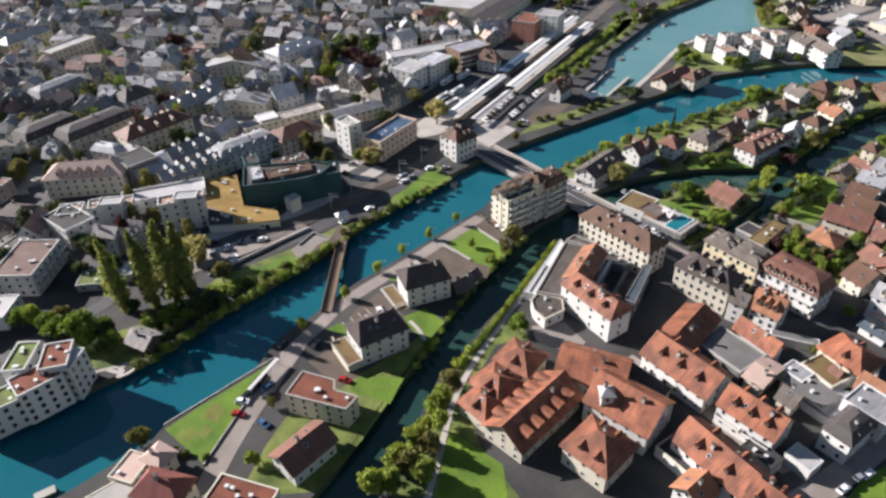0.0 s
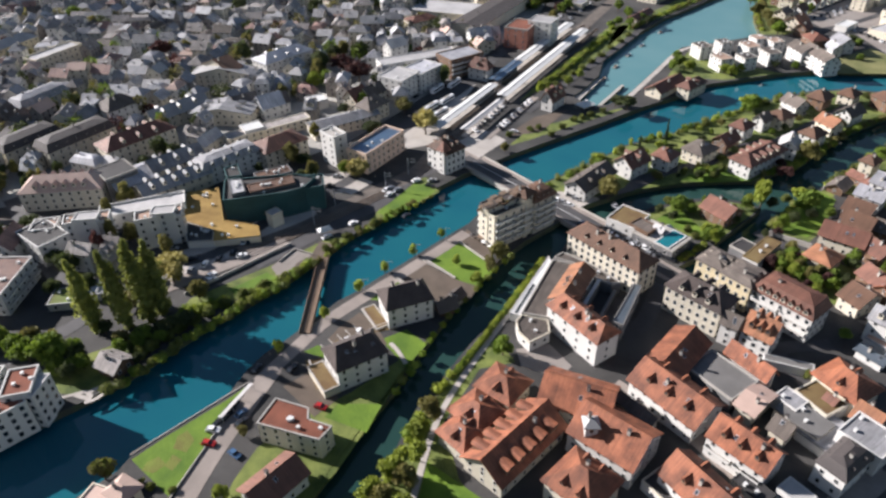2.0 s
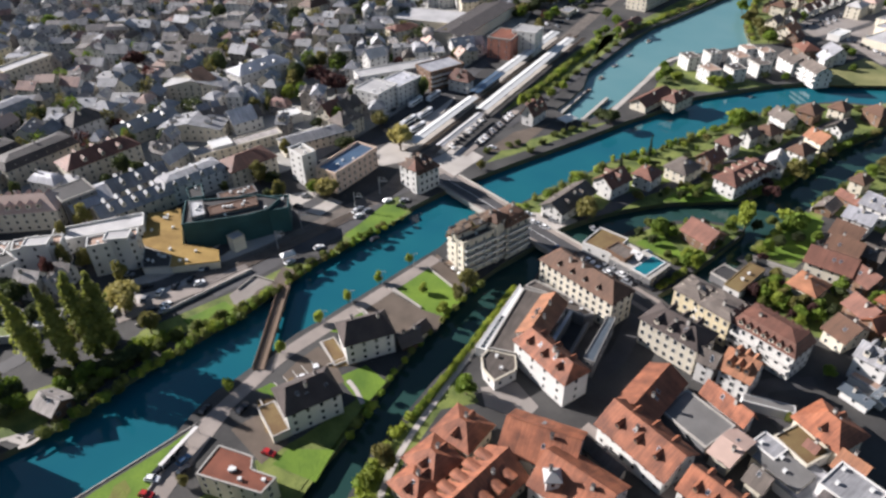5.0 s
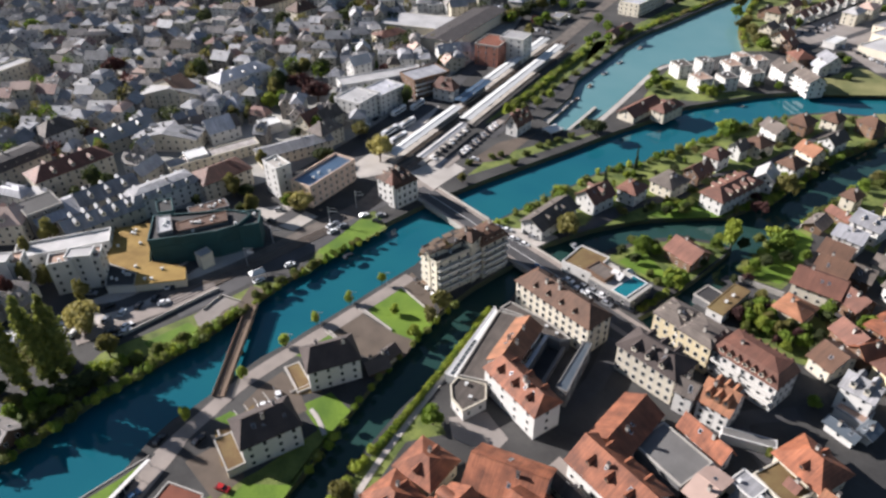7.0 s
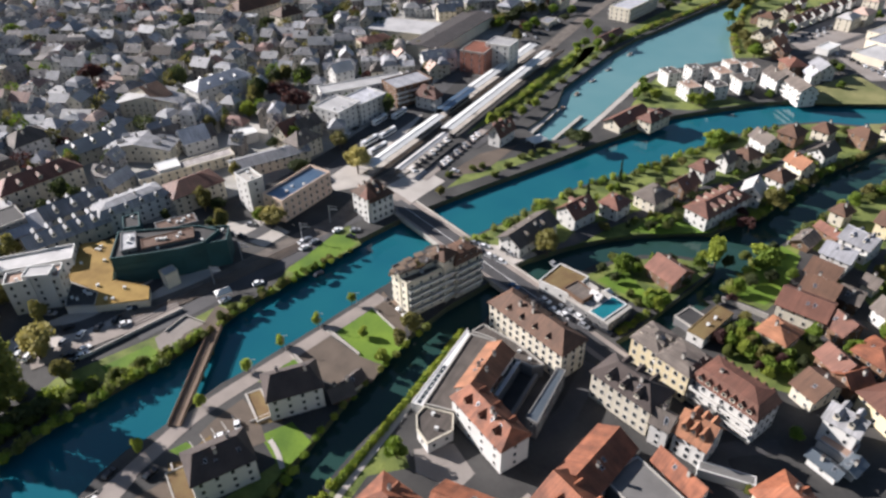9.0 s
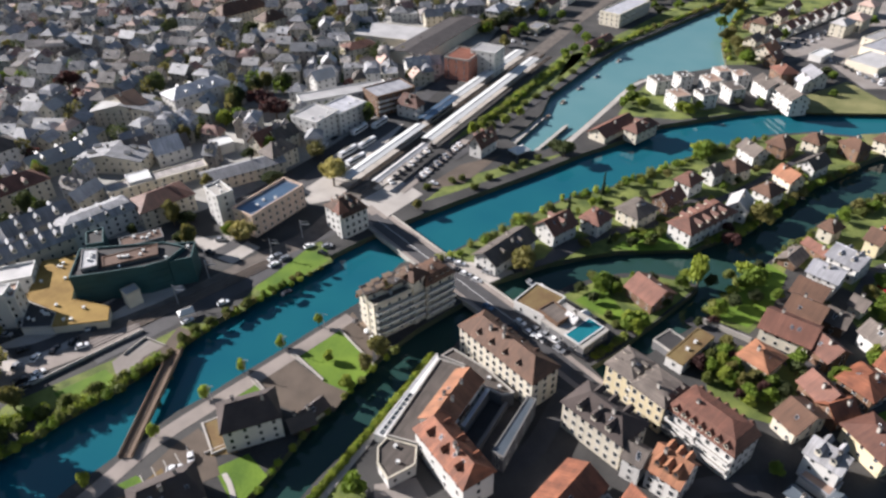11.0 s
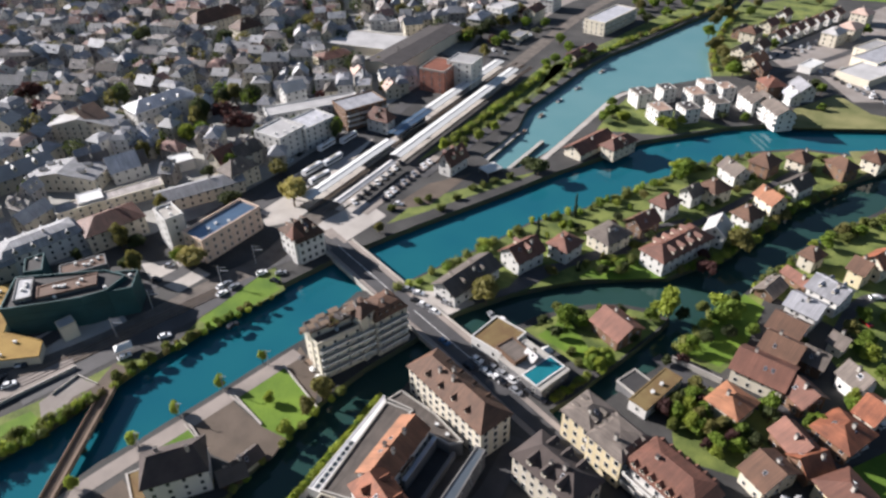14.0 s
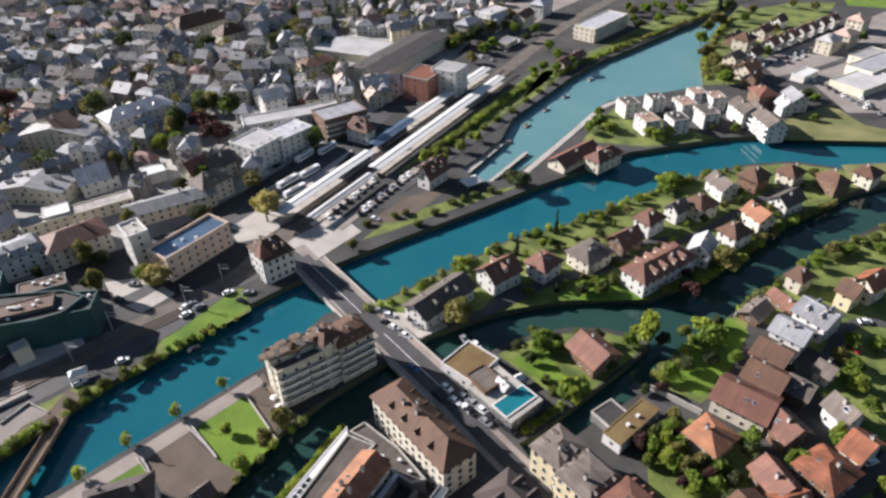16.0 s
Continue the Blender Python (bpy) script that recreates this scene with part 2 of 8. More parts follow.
# ---- ground, banks and water ----
RIVER_MAIN = [(-180.7, 26.4), (-175.1, 42.4), (-168.0, 65.2), (-163.9, 75.4), (-161.1, 85.3), (-159.3, 97.9), (-156.8, 113.8), (-152.5, 132.4), (-148.9, 147.5), (-146.8, 166.1), (-145.2, 183.4), (-139.0, 213.7), (-133.2, 234.2), (-128.2, 250.1), (-122.4, 265.4), (-110.7, 290.8), (-92.0, 328.1), (-77.2, 360.1), (-62.8, 386.4), (-53.3, 407.6), (-34.0, 427.5), (-18.7, 444.2), (0.5, 457.4), (54.0, 478.9), (96.8, 495.0), (93.7, 450.3), (54.7, 443.6), (34.9, 438.3), (16.2, 434.5), (-1.6, 421.7), (-15.7, 404.9), (-24.8, 390.5), (-40.0, 365.5), (-48.0, 345.6), (-55.8, 334.0), (-71.3, 312.9), (-76.4, 298.7), (-81.6, 285.9), (-91.6, 262.6), (-95.9, 251.3), (-106.8, 241.9), (-107.3, 214.3), (-109.9, 204.9), (-112.6, 194.7), (-114.9, 184.6), (-117.1, 175.9), (-120.0, 165.3), (-121.5, 158.5), (-124.9, 148.2), (-127.1, 131.2), (-128.0, 124.0), (-129.8, 116.7), (-129.8, 108.9), (-127.6, 97.1), (-130.3, 87.6), (-132.8, 78.6), (-135.1, 67.8), (-134.3, 63.0), (-137.1, 52.0), (-140.0, 41.9), (-144.1, 30.2)]
RIVER_CANAL = [(-83.4, 62.9), (-82.7, 78.4), (-83.6, 90.4), (-84.6, 105.7), (-84.3, 122.8), (-85.9, 137.9), (-86.0, 145.7), (-87.0, 163.9), (-86.2, 185.3), (-85.3, 196.2), (-81.9, 213.1), (-76.1, 229.6), (-71.0, 246.6), (-69.9, 250.3), (-58.0, 268.3), (-45.2, 282.3), (-37.2, 288.9), (-23.8, 297.8), (-11.6, 304.5), (-4.7, 315.7), (4.4, 328.2), (8.0, 340.1), (13.6, 353.7), (19.0, 372.3), (29.4, 390.0), (42.2, 415.0), (56.0, 433.5), (84.7, 467.9), (83.0, 433.6), (56.7, 398.1), (44.5, 376.2), (34.6, 356.7), (28.4, 344.5), (21.8, 325.8), (15.2, 311.0), (9.5, 294.9), (5.5, 278.4), (1.6, 267.4), (-2.8, 256.3), (-7.8, 246.1), (-13.9, 231.1), (-17.7, 220.5), (-25.0, 224.8), (-21.2, 232.2), (-14.8, 250.8), (-10.3, 263.3), (-6.7, 274.4), (-5.0, 280.6), (-10.5, 283.6), (-22.1, 280.9), (-31.9, 275.2), (-37.6, 269.7), (-45.5, 260.3), (-50.1, 249.3), (-55.1, 236.4), (-67.4, 223.6), (-66.7, 211.0), (-69.8, 201.6), (-70.2, 183.0), (-73.7, 150.9), (-74.2, 134.0), (-75.0, 121.1), (-72.3, 105.2), (-70.0, 86.9), (-66.0, 70.8)]
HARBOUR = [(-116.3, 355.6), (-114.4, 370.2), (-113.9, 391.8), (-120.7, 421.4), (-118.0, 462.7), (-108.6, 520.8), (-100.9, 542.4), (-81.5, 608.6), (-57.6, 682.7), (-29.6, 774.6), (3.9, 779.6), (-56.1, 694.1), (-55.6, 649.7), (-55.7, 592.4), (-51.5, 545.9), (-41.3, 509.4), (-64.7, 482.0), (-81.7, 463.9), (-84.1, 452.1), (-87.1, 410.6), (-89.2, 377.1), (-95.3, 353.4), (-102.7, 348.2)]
RIVERS = (RIVER_MAIN, RIVER_CANAL, HARBOUR)
WATER, GROUND_DEPTH = -2.5, -5.0


def ground_sheet():
    from mathutils.geometry import delaunay_2d_cdt
    pts, edges = [], []
    for poly in RIVERS + ([(-3500, -2500), (3500, -2500), (3500, 4500), (-3500, 4500)],):
        k = len(pts)
        pts += [Vector(p) for p in poly]
        edges += [(k + i, k + (i + 1) % len(poly)) for i in range(len(poly))]
    v, e, f, _, _, _ = delaunay_2d_cdt(pts, edges, [], 0, 1e-4)
    keep = []
    for q in f:
        c = sum((v[i] for i in q), Vector((0, 0))) / len(q)
        if not any(inside(c.x, c.y, p) for p in RIVERS):
            keep.append(q)
    tagged(new("ground", mesh_of("ground", [(p.x, p.y, 0.0) for p in v], keep, ["town_ground"])), "town ground between the houses, darkened to deepen their shade", "ground", kind="structure")
    s = Shape()
    for poly in RIVERS:
        for i in range(len(poly)):
            (ax, ay), (bx, by) = poly[i - 1], poly[i]
            if max(abs(ax), abs(bx)) < 1000:
                s.poly([(ax, ay, GROUND_DEPTH), (bx, by, GROUND_DEPTH), (bx, by, 0), (ax, ay, 0)])
    tagged(new("embankment", s.mesh("embankment", "bank")), "dark stone river embankment walls", "embankment", kind="structure")
    for poly, m, label in zip(RIVERS, ("river_water", "canal_water", "harbour_water"), ("clear turquoise glacial river water", "darker green canal water between the islands", "turquoise harbour water with pale sky reflection in its colour")):
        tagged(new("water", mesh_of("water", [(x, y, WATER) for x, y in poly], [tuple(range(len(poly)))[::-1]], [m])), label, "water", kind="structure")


ground_sheet()
LEVEL = {"garden": 0.010, "lawn": 0.030, "gravel": 0.045, "plaza": 0.055, "yard": 0.045, "field": 0.03, "dry_grass": 0.05, "plot": 0.058, "hedge_bank": 0.02}
PATCHES, DECKS = [], []
LAYER = [0.065]
SURFACES = {"plot": ("sedum", "brown planted garden plot beside the house"), "dry_grass": ("dry_grass", "dry brown worn patch in the lawn"), "garden": ("garden", "garden grass and shrubs on dark soil"), "lawn": ("lawn", "bright mown green lawn"), "gravel": ("gravel", "brown gravel yard beside the houses"), "yard": ("yard", "pale dusty yard and parking ground"), "field": ("field", "dry olive-green meadow by the river"),
            "plaza": ("paving", "pale paved square"), "street": ("asphalt", "grey asphalt street"), "railway": ("ballast", "brown railway ballast bed"), "footpath": ("paving", "pale gravel footpath"),
            "promenade": ("promenade", "pale worn asphalt riverside street"), "hedge_bank": ("garden", "grassy railway bank")}
ROADS = []


def patch(name, pts):
    z, n = LEVEL[name] + 0.004 * (len(PATCHES) % 3), len(pts)
    PATCHES.append((pts, z))
    me = mesh_of(name, [(x, y, z) for x, y in pts] + [(x, y, -0.3) for x, y in pts], [tuple(range(n))] + [(i, n + i, n + (i + 1) % n, (i + 1) % n) for i in range(n)], [SURFACES[name][0]])
    bm = bmesh.new()
    bm.from_mesh(me)
    bmesh.ops.recalc_face_normals(bm, faces=bm.faces)
    bm.to_mesh(me)
    bm.free()
    return tagged(new(name, me), SURFACES[name][1], name, kind="structure")


def smooth(pts, steps=6):
    out, n = [], len(pts)
    for i in range(n - 1):
        p = [Vector(pts[max(0, min(n - 1, i + k))]) for k in (-1, 0, 1, 2)]
        for j in range(steps):
            t = j / steps
            out.append(0.5 * (2 * p[1] + (p[2] - p[0]) * t + (2 * p[0] - 5 * p[1] + 4 * p[2] - p[3]) * t * t + (3 * p[1] - p[0] - 3 * p[2] + p[3]) * t ** 3))
    return out + [Vector(pts[-1])]


def strip(name, width, pts):
    LAYER[0] += 0.004
    z, line, v = LAYER[0], smooth(pts), []
    for i, p in enumerate(line):
        d = (line[min(i + 1, len(line) - 1)] - line[max(i - 1, 0)]).normalized()
        side = Vector((-d.y, d.x)) * width / 2
        v += [(p.x + side.x, p.y + side.y, z), (p.x - side.x, p.y - side.y, z)]
    ROADS.append((line, width, z))
    return tagged(new(name, mesh_of(name, v, [(2 * i, 2 * i + 1, 2 * i + 3, 2 * i + 2) for i in range(len(line) - 1)], [SURFACES[name][0]])), SURFACES[name][1], name, kind="structure")


patch('garden', [(-95.1, 251.8), (-80.9, 284.7), (-70.6, 311.5), (-55.4, 332.8), (-39.4, 363.7), (-24.2, 388.5), (-1.2, 419.5), (16.5, 432.1), (35.1, 436.0), (54.9, 440.7), (41.5, 413.7), (28.8, 389.6), (18.5, 371.0), (13.1, 353.3), (4.0, 327.8), (-5.0, 315.2), (-11.9, 304.1), (-37.3, 288.6), (-58.3, 268.9), (-66.6, 256.0)])
patch('garden', [(7.4, 278.0), (15.7, 308.6), (28.8, 341.6), (44.7, 374.1), (62.9, 402.5), (72.8, 327.9), (65.7, 296.3), (47.3, 301.9), (20.6, 311.3), (19.0, 275.1), (15.0, 263.9), (2.1, 265.5)])
patch('garden', [(3.5, 246.7), (11.8, 257.2), (31.0, 253.4), (43.5, 254.3), (31.4, 228.6), (11.2, 226.1)])
patch('garden', [(42.4, 288.3), (60.0, 320.8), (72.8, 300.3), (62.2, 271.2), (51.2, 273.8)])
patch('garden', [(-106.3, 87.1), (-103.8, 98.2), (-95.5, 115.9), (-90.5, 133.1), (-86.3, 146.3), (-87.5, 152.3), (-84.6, 121.8), (-82.2, 91.1), (-83.1, 72.2), (-99.9, 60.7), (-104.6, 76.7)])
patch('garden', [(-64.2, 80.8), (-70.8, 104.2), (-72.2, 118.0), (-71.0, 149.8), (-66.8, 158.5), (-57.3, 151.1), (-65.8, 143.4), (-65.2, 119.3), (-52.4, 105.4), (-36.2, 95.9)])
patch('garden', [(-166.2, 95.2), (-164.8, 109.0), (-156.2, 137.2), (-150.2, 156.5), (-144.2, 170.6), (-146.2, 181.1), (-152.4, 177.8), (-157.8, 159.0), (-172.4, 124.6), (-169.5, 108.2), (-181.4, 87.0), (-192.9, 65.8), (-168.6, 74.8), (-164.6, 81.2)])
patch('garden', [(-143.0, 189.1), (-146.1, 205.1), (-145.4, 232.7), (-143.5, 239.3), (-130.6, 230.2), (-139.0, 201.4), (-140.4, 189.1)])
patch('garden', [(-102.7, 332.4), (-84.1, 356.6), (-90.8, 341.7), (-107.4, 311.6), (-116.0, 294.8), (-122.5, 284.3), (-121.2, 306.6)])
patch('garden', [(-140.3, 335.1), (-136.7, 359.4), (-126.7, 393.2), (-124.7, 467.9), (-126.3, 493.0), (-138.2, 481.4), (-140.0, 418.3), (-141.5, 367.1)])
patch('garden', [(-77.2, 408.6), (-77.8, 434.7), (-75.7, 465.3), (-39.6, 447.2), (-19.0, 443.3), (-45.8, 418.4)])
patch('lawn', [(-134.0, 67.2), (-131.7, 77.5), (-126.4, 95.8), (-124.8, 103.7), (-123.6, 97.9), (-117.8, 75.0), (-115.9, 64.1)])
patch('lawn', [(-109.4, 184.4), (-104.3, 200.1), (-84.1, 191.8), (-85.2, 179.2), (-94.0, 179.0)])
patch('lawn', [(-145.6, 202.9), (-144.4, 231.8), (-132.2, 230.0), (-137.7, 203.0)])
patch('lawn', [(-96.1, 110.7), (-84.6, 116.9), (-82.6, 106.0), (-96.5, 104.7)])
patch('lawn', [(-62.5, 106.0), (-44.4, 103.0), (-37.8, 92.6), (-54.1, 83.6)])
patch('lawn', [(1.6, 267.4), (5.3, 282.6), (14.1, 307.1), (21.3, 302.7), (19.5, 280.7), (14.3, 266.8)])
patch('lawn', [(-40.7, 252.4), (-35.8, 265.5), (-19.8, 251.0), (-23.5, 247.9)])
patch('lawn', [(-40.4, 288.3), (-32.6, 309.8), (-15.5, 307.9), (-12.1, 303.3), (-28.7, 293.4)])
patch('field', [(8.0, 484.2), (25.3, 514.0), (43.0, 493.4), (65.4, 492.0), (65.6, 483.6), (-0.6, 452.4)])
patch('field', [(36.9, 441.9), (61.5, 457.6), (62.0, 438.7), (43.2, 420.1)])
patch('lawn', [(17.0, 721.4), (90.1, 733.0), (92.9, 853.4), (1.2, 809.7)])
patch('lawn', [(-462.0, 447.4), (-454.2, 454.6), (-437.2, 438.9), (-445.5, 433.2)])
patch('lawn', [(-347.2, 423.3), (-333.8, 434.1), (-319.2, 420.1), (-335.3, 411.8)])
patch('lawn', [(-252.7, 383.4), (-245.5, 390.1), (-237.2, 380.4), (-244.2, 374.9)])
patch('gravel', [(-104.3, 200.7), (-106.1, 209.9), (-91.4, 202.4), (-86.3, 193.3)])
patch('gravel', [(-112.1, 169.8), (-109.3, 182.1), (-94.2, 178.9), (-85.2, 179.2), (-84.2, 171.5), (-91.3, 165.6), (-100.0, 164.8)])
patch('gravel', [(-112.6, 133.8), (-105.6, 144.3), (-97.4, 138.7), (-106.1, 124.7)])
patch('gravel', [(-115.1, 108.1), (-109.3, 122.9), (-97.2, 112.2), (-99.2, 103.3)])
patch('gravel', [(-150.6, 165.1), (-152.5, 159.2), (-151.4, 155.2), (-144.5, 160.2), (-144.7, 164.8), (-147.2, 175.9), (-153.8, 174.8)])
patch('gravel', [(-128.7, 292.6), (-124.6, 320.5), (-112.0, 338.6), (-114.6, 305.2)])
patch('yard', [(-21.1, 563.8), (43.0, 717.6), (65.0, 522.4), (34.2, 506.1), (13.9, 540.1), (-4.5, 540.4)])
patch('plaza', [(-184.4, 269.4), (-173.2, 283.3), (-157.8, 284.0), (-158.0, 267.0), (-165.3, 258.4)])
patch('plaza', [(-152.0, 270.3), (-142.3, 295.0), (-126.2, 289.2), (-129.9, 264.9), (-142.0, 262.4)])
patch('plaza', [(-190.3, 215.3), (-179.1, 225.4), (-161.7, 223.6), (-163.5, 210.1), (-179.0, 210.3)])
patch('plaza', [(-195.4, 110.5), (-186.5, 126.9), (-171.1, 167.9), (-163.8, 189.1), (-181.6, 196.0), (-186.9, 171.9), (-203.0, 130.6)])
patch('plaza', [(-185.0, 296.1), (-177.8, 340.7), (-173.4, 346.5), (-166.2, 309.1), (-172.0, 289.2)])
patch('plaza', [(-78.6, 239.9), (-71.9, 246.7), (-65.6, 258.2), (-82.2, 255.6), (-95.0, 250.1)])
strip('promenade', 5.0, [(-122.8, 106.0), (-122.8, 115.7), (-122.6, 123.4), (-122.4, 134.6), (-120.9, 142.8), (-117.9, 154.9), (-114.5, 167.8), (-111.0, 182.0), (-107.5, 196.6), (-105.0, 207.4)])
strip('promenade', 6.0, [(-105.6, 48.9), (-113.6, 71.7), (-118.8, 92.6), (-122.6, 112.0)])
strip('promenade', 9.0, [(-142.6, 266.5), (-125.7, 259.8), (-97.1, 249.6), (-65.0, 235.8), (-40.9, 225.0), (-18.8, 215.8), (-7.5, 211.7)])
strip('street', 8.0, [(-183.9, 226.7), (-183.4, 248.4), (-180.1, 266.8), (-178.8, 308.2), (-178.5, 350.9), (-183.7, 399.6), (-175.3, 441.5)])
strip('street', 7.0, [(-166.0, 150.4), (-159.0, 174.5), (-154.2, 191.4), (-148.9, 209.9), (-147.8, 235.1), (-142.2, 249.9), (-138.1, 264.6)])
strip('railway', 9.0, [(-177.7, 153.5), (-172.3, 164.3), (-165.3, 180.7), (-160.1, 200.4), (-154.3, 222.3), (-149.1, 242.1), (-152.0, 270.3), (-149.4, 288.6), (-151.1, 323.2), (-153.5, 386.6), (-154.5, 467.7), (-156.0, 579.8), (-148.9, 657.6), (-141.7, 741.6)])
strip('street', 6.0, [(-297.5, 135.5), (-237.3, 112.4), (-199.2, 101.0), (-201.0, 79.6), (-202.6, 60.5)])
strip('street', 6.0, [(-203.0, 130.6), (-184.7, 149.2), (-181.6, 196.0), (-172.6, 218.3), (-173.5, 264.7)])
strip('street', 5.0, [(-347.6, 150.4), (-286.8, 183.8), (-205.3, 225.7)])
strip('street', 5.0, [(-253.7, 432.7), (-292.9, 489.0), (-361.0, 553.8), (-428.6, 628.8)])
strip('street', 6.0, [(-267.1, 488.0), (-175.3, 462.2), (-176.9, 495.5), (-184.9, 604.9)])
strip('promenade', 5.0, [(-27.3, 157.1), (-13.7, 152.4), (-1.3, 148.1), (12.2, 140.8), (25.5, 136.0), (36.5, 127.5)])
strip('street', 6.0, [(-31.6, 177.4), (-27.4, 189.7), (-28.1, 211.4)])
strip('street', 6.0, [(21.9, 132.1), (32.6, 145.8), (43.6, 162.4), (54.7, 179.8)])
strip('street', 5.0, [(27.9, 206.3), (13.7, 195.5), (23.4, 183.2), (32.0, 172.3)])
strip('street', 4.0, [(33.6, 259.3), (41.2, 251.0), (47.5, 243.2)])
strip('street', 5.0, [(34.2, 235.5), (54.3, 252.7), (66.3, 273.6)])
strip('street', 4.0, [(44.3, 300.2), (47.6, 316.8), (53.5, 326.5), (64.9, 329.6)])
strip('street', 3.5, [(-67.3, 257.2), (-56.3, 273.4), (-51.0, 285.2), (-42.5, 301.2), (-31.0, 317.6), (-12.2, 342.8), (1.1, 371.0), (19.1, 412.6)])
strip('street', 5.0, [(-27.9, 513.5), (11.1, 564.1), (46.5, 634.1), (72.5, 673.3)])
strip('footpath', 1.8, [(-55.3, 78.9), (-58.9, 91.5), (-63.6, 105.9), (-66.9, 118.0), (-68.6, 132.1), (-68.9, 151.2), (-68.9, 171.2), (-69.3, 193.4)])
strip('footpath', 1.6, [(-168.6, 74.8), (-163.6, 76.1), (-165.7, 77.8), (-163.8, 81.6)])
strip('hedge_bank', 5.0, [(-139.4, 358.8), (-138.4, 379.3), (-136.6, 413.5), (-135.0, 453.3), (-133.6, 474.3)])
strip('street', 4.5, [(-130.5, 324.7), (-127.9, 350.4), (-125.6, 386.1), (-121.2, 424.1), (-116.7, 477.9)])
strip('promenade', 4.5, [(-135.9, 285.8), (-135.7, 297.4), (-135.0, 322.2), (-134.9, 345.3)])
patch('garden', [(-45.9, 252.9), (-37.0, 268.2), (-21.6, 279.3), (-10.7, 281.1), (-5.9, 279.5), (-10.8, 264.7), (-15.7, 248.7), (-22.4, 245.4)])
patch('garden', [(-121.7, 419.6), (-119.8, 491.0), (-103.1, 547.9), (-83.9, 615.9), (-60.0, 692.2), (-77.3, 692.6), (-103.7, 613.4), (-117.4, 544.3), (-134.0, 489.0)])
patch('garden', [(-41.7, 511.1), (-51.2, 559.9), (-57.6, 621.8), (-54.6, 686.1), (-44.3, 674.5), (-40.9, 577.2), (-28.8, 517.8)])
strip('footpath', 3.0, [(-88.5, 366.1), (-86.5, 391.1), (-85.0, 413.2), (-82.2, 451.4), (-76.2, 466.8)])
patch('lawn', [(51.4, 244.4), (59.7, 255.6), (62.8, 240.7), (57.8, 237.8)])
patch('garden', [(-30.2, 517.1), (-40.9, 577.2), (-48.0, 672.6), (-21.6, 711.0), (8.8, 725.9), (2.8, 638.1), (-21.5, 565.9), (-20.2, 522.3)])
patch('yard', [(-176.1, 527.4), (-177.1, 608.8), (-166.9, 667.5), (-201.5, 691.3), (-222.2, 621.7), (-202.0, 534.8)])
patch('dry_grass', [(-128.1, 81.9), (-123.7, 80.4), (-122.5, 76.3), (-126.8, 75.4), (-129.0, 79.0)])
patch('dry_grass', [(-128.2, 71.6), (-124.2, 70.8), (-125.2, 67.1), (-128.6, 66.1), (-129.7, 68.7)])
patch('dry_grass', [(-125.2, 73.9), (-121.7, 74.0), (-121.3, 70.1), (-124.5, 70.2)])
patch('lawn', [(-141.3, 201.1), (-145.4, 225.8), (-138.1, 235.5), (-134.9, 232.9), (-137.6, 215.6), (-137.8, 201.8)])
patch('lawn', [(-163.9, 134.8), (-158.7, 149.3), (-151.7, 148.4), (-156.8, 133.4)])
patch('yard', [(-159.6, 152.6), (-159.2, 165.0), (-150.3, 166.1), (-151.0, 153.5), (-152.7, 148.8)])
strip('footpath', 1.2, [(-172.8, 70.1), (-168.9, 75.0), (-166.8, 77.2), (-163.9, 76.5), (-163.1, 74.2)])
strip('footpath', 1.2, [(-163.4, 74.1), (-161.7, 76.7), (-161.3, 80.7)])
strip('promenade', 7.0, [(-185.6, 124.6), (-181.3, 133.1), (-176.9, 143.2), (-171.0, 155.1), (-164.4, 167.9)])
patch('plot', [(-113.9, 149.1), (-110.9, 150.7), (-98.3, 146.6), (-104.2, 141.7)])
patch('plot', [(-116.2, 119.9), (-112.3, 123.1), (-104.1, 118.5), (-101.5, 113.2), (-105.4, 112.0)])
patch('plot', [(-113.8, 125.5), (-113.0, 132.6), (-109.0, 130.4), (-110.7, 124.7)])
strip('street', 4.0, [(-58.3, 268.9), (-56.3, 282.3), (-47.7, 292.6), (-39.1, 303.9), (-30.4, 312.7)])
strip('street', 3.0, [(-30.4, 312.7), (-29.4, 322.6), (-25.1, 333.5), (-13.3, 346.7)])
strip('footpath', 1.4, [(-96.7, 139.5), (-92.4, 137.5), (-87.2, 134.0)])
patch('gravel', [(-116.1, 138.4), (-114.5, 147.2), (-109.6, 145.9), (-103.4, 141.4), (-104.1, 136.4), (-106.9, 129.4), (-110.9, 129.3), (-115.9, 131.0)])
strip('street', 5.2, [(-135.9, 263.7), (-125.7, 259.8), (-97.1, 249.6), (-65.0, 235.8), (-40.9, 225.0), (-18.8, 215.8), (-7.5, 211.7)])

patch('lawn', [(-115.4, 154.6), (-114.2, 158.9), (-112.0, 168.0), (-107.0, 166.6), (-110.1, 156.4)])
patch('lawn', [(-119.2, 122.8), (-111.6, 123.7), (-114.4, 127.6), (-117.2, 127.4)])
patch('lawn', [(-100.4, 139.4), (-86.4, 133.0), (-86.0, 144.8), (-95.6, 147.6)])
patch('yard', [(-55.0, 150.6), (-59.6, 156.6), (-51.0, 163.8), (-41.2, 158.0), (-42.6, 151.2)])
strip('street', 4.0, [(-4.3, 261.3), (4.6, 257.9), (12.8, 255.1)])
strip('promenade', 7.0, [(23.5, 124.7), (29.6, 134.4), (36.5, 147.0), (43.6, 161.3)])
patch('lawn', [(35.9, 135.7), (39.3, 144.5), (44.0, 151.1), (44.3, 140.3)])


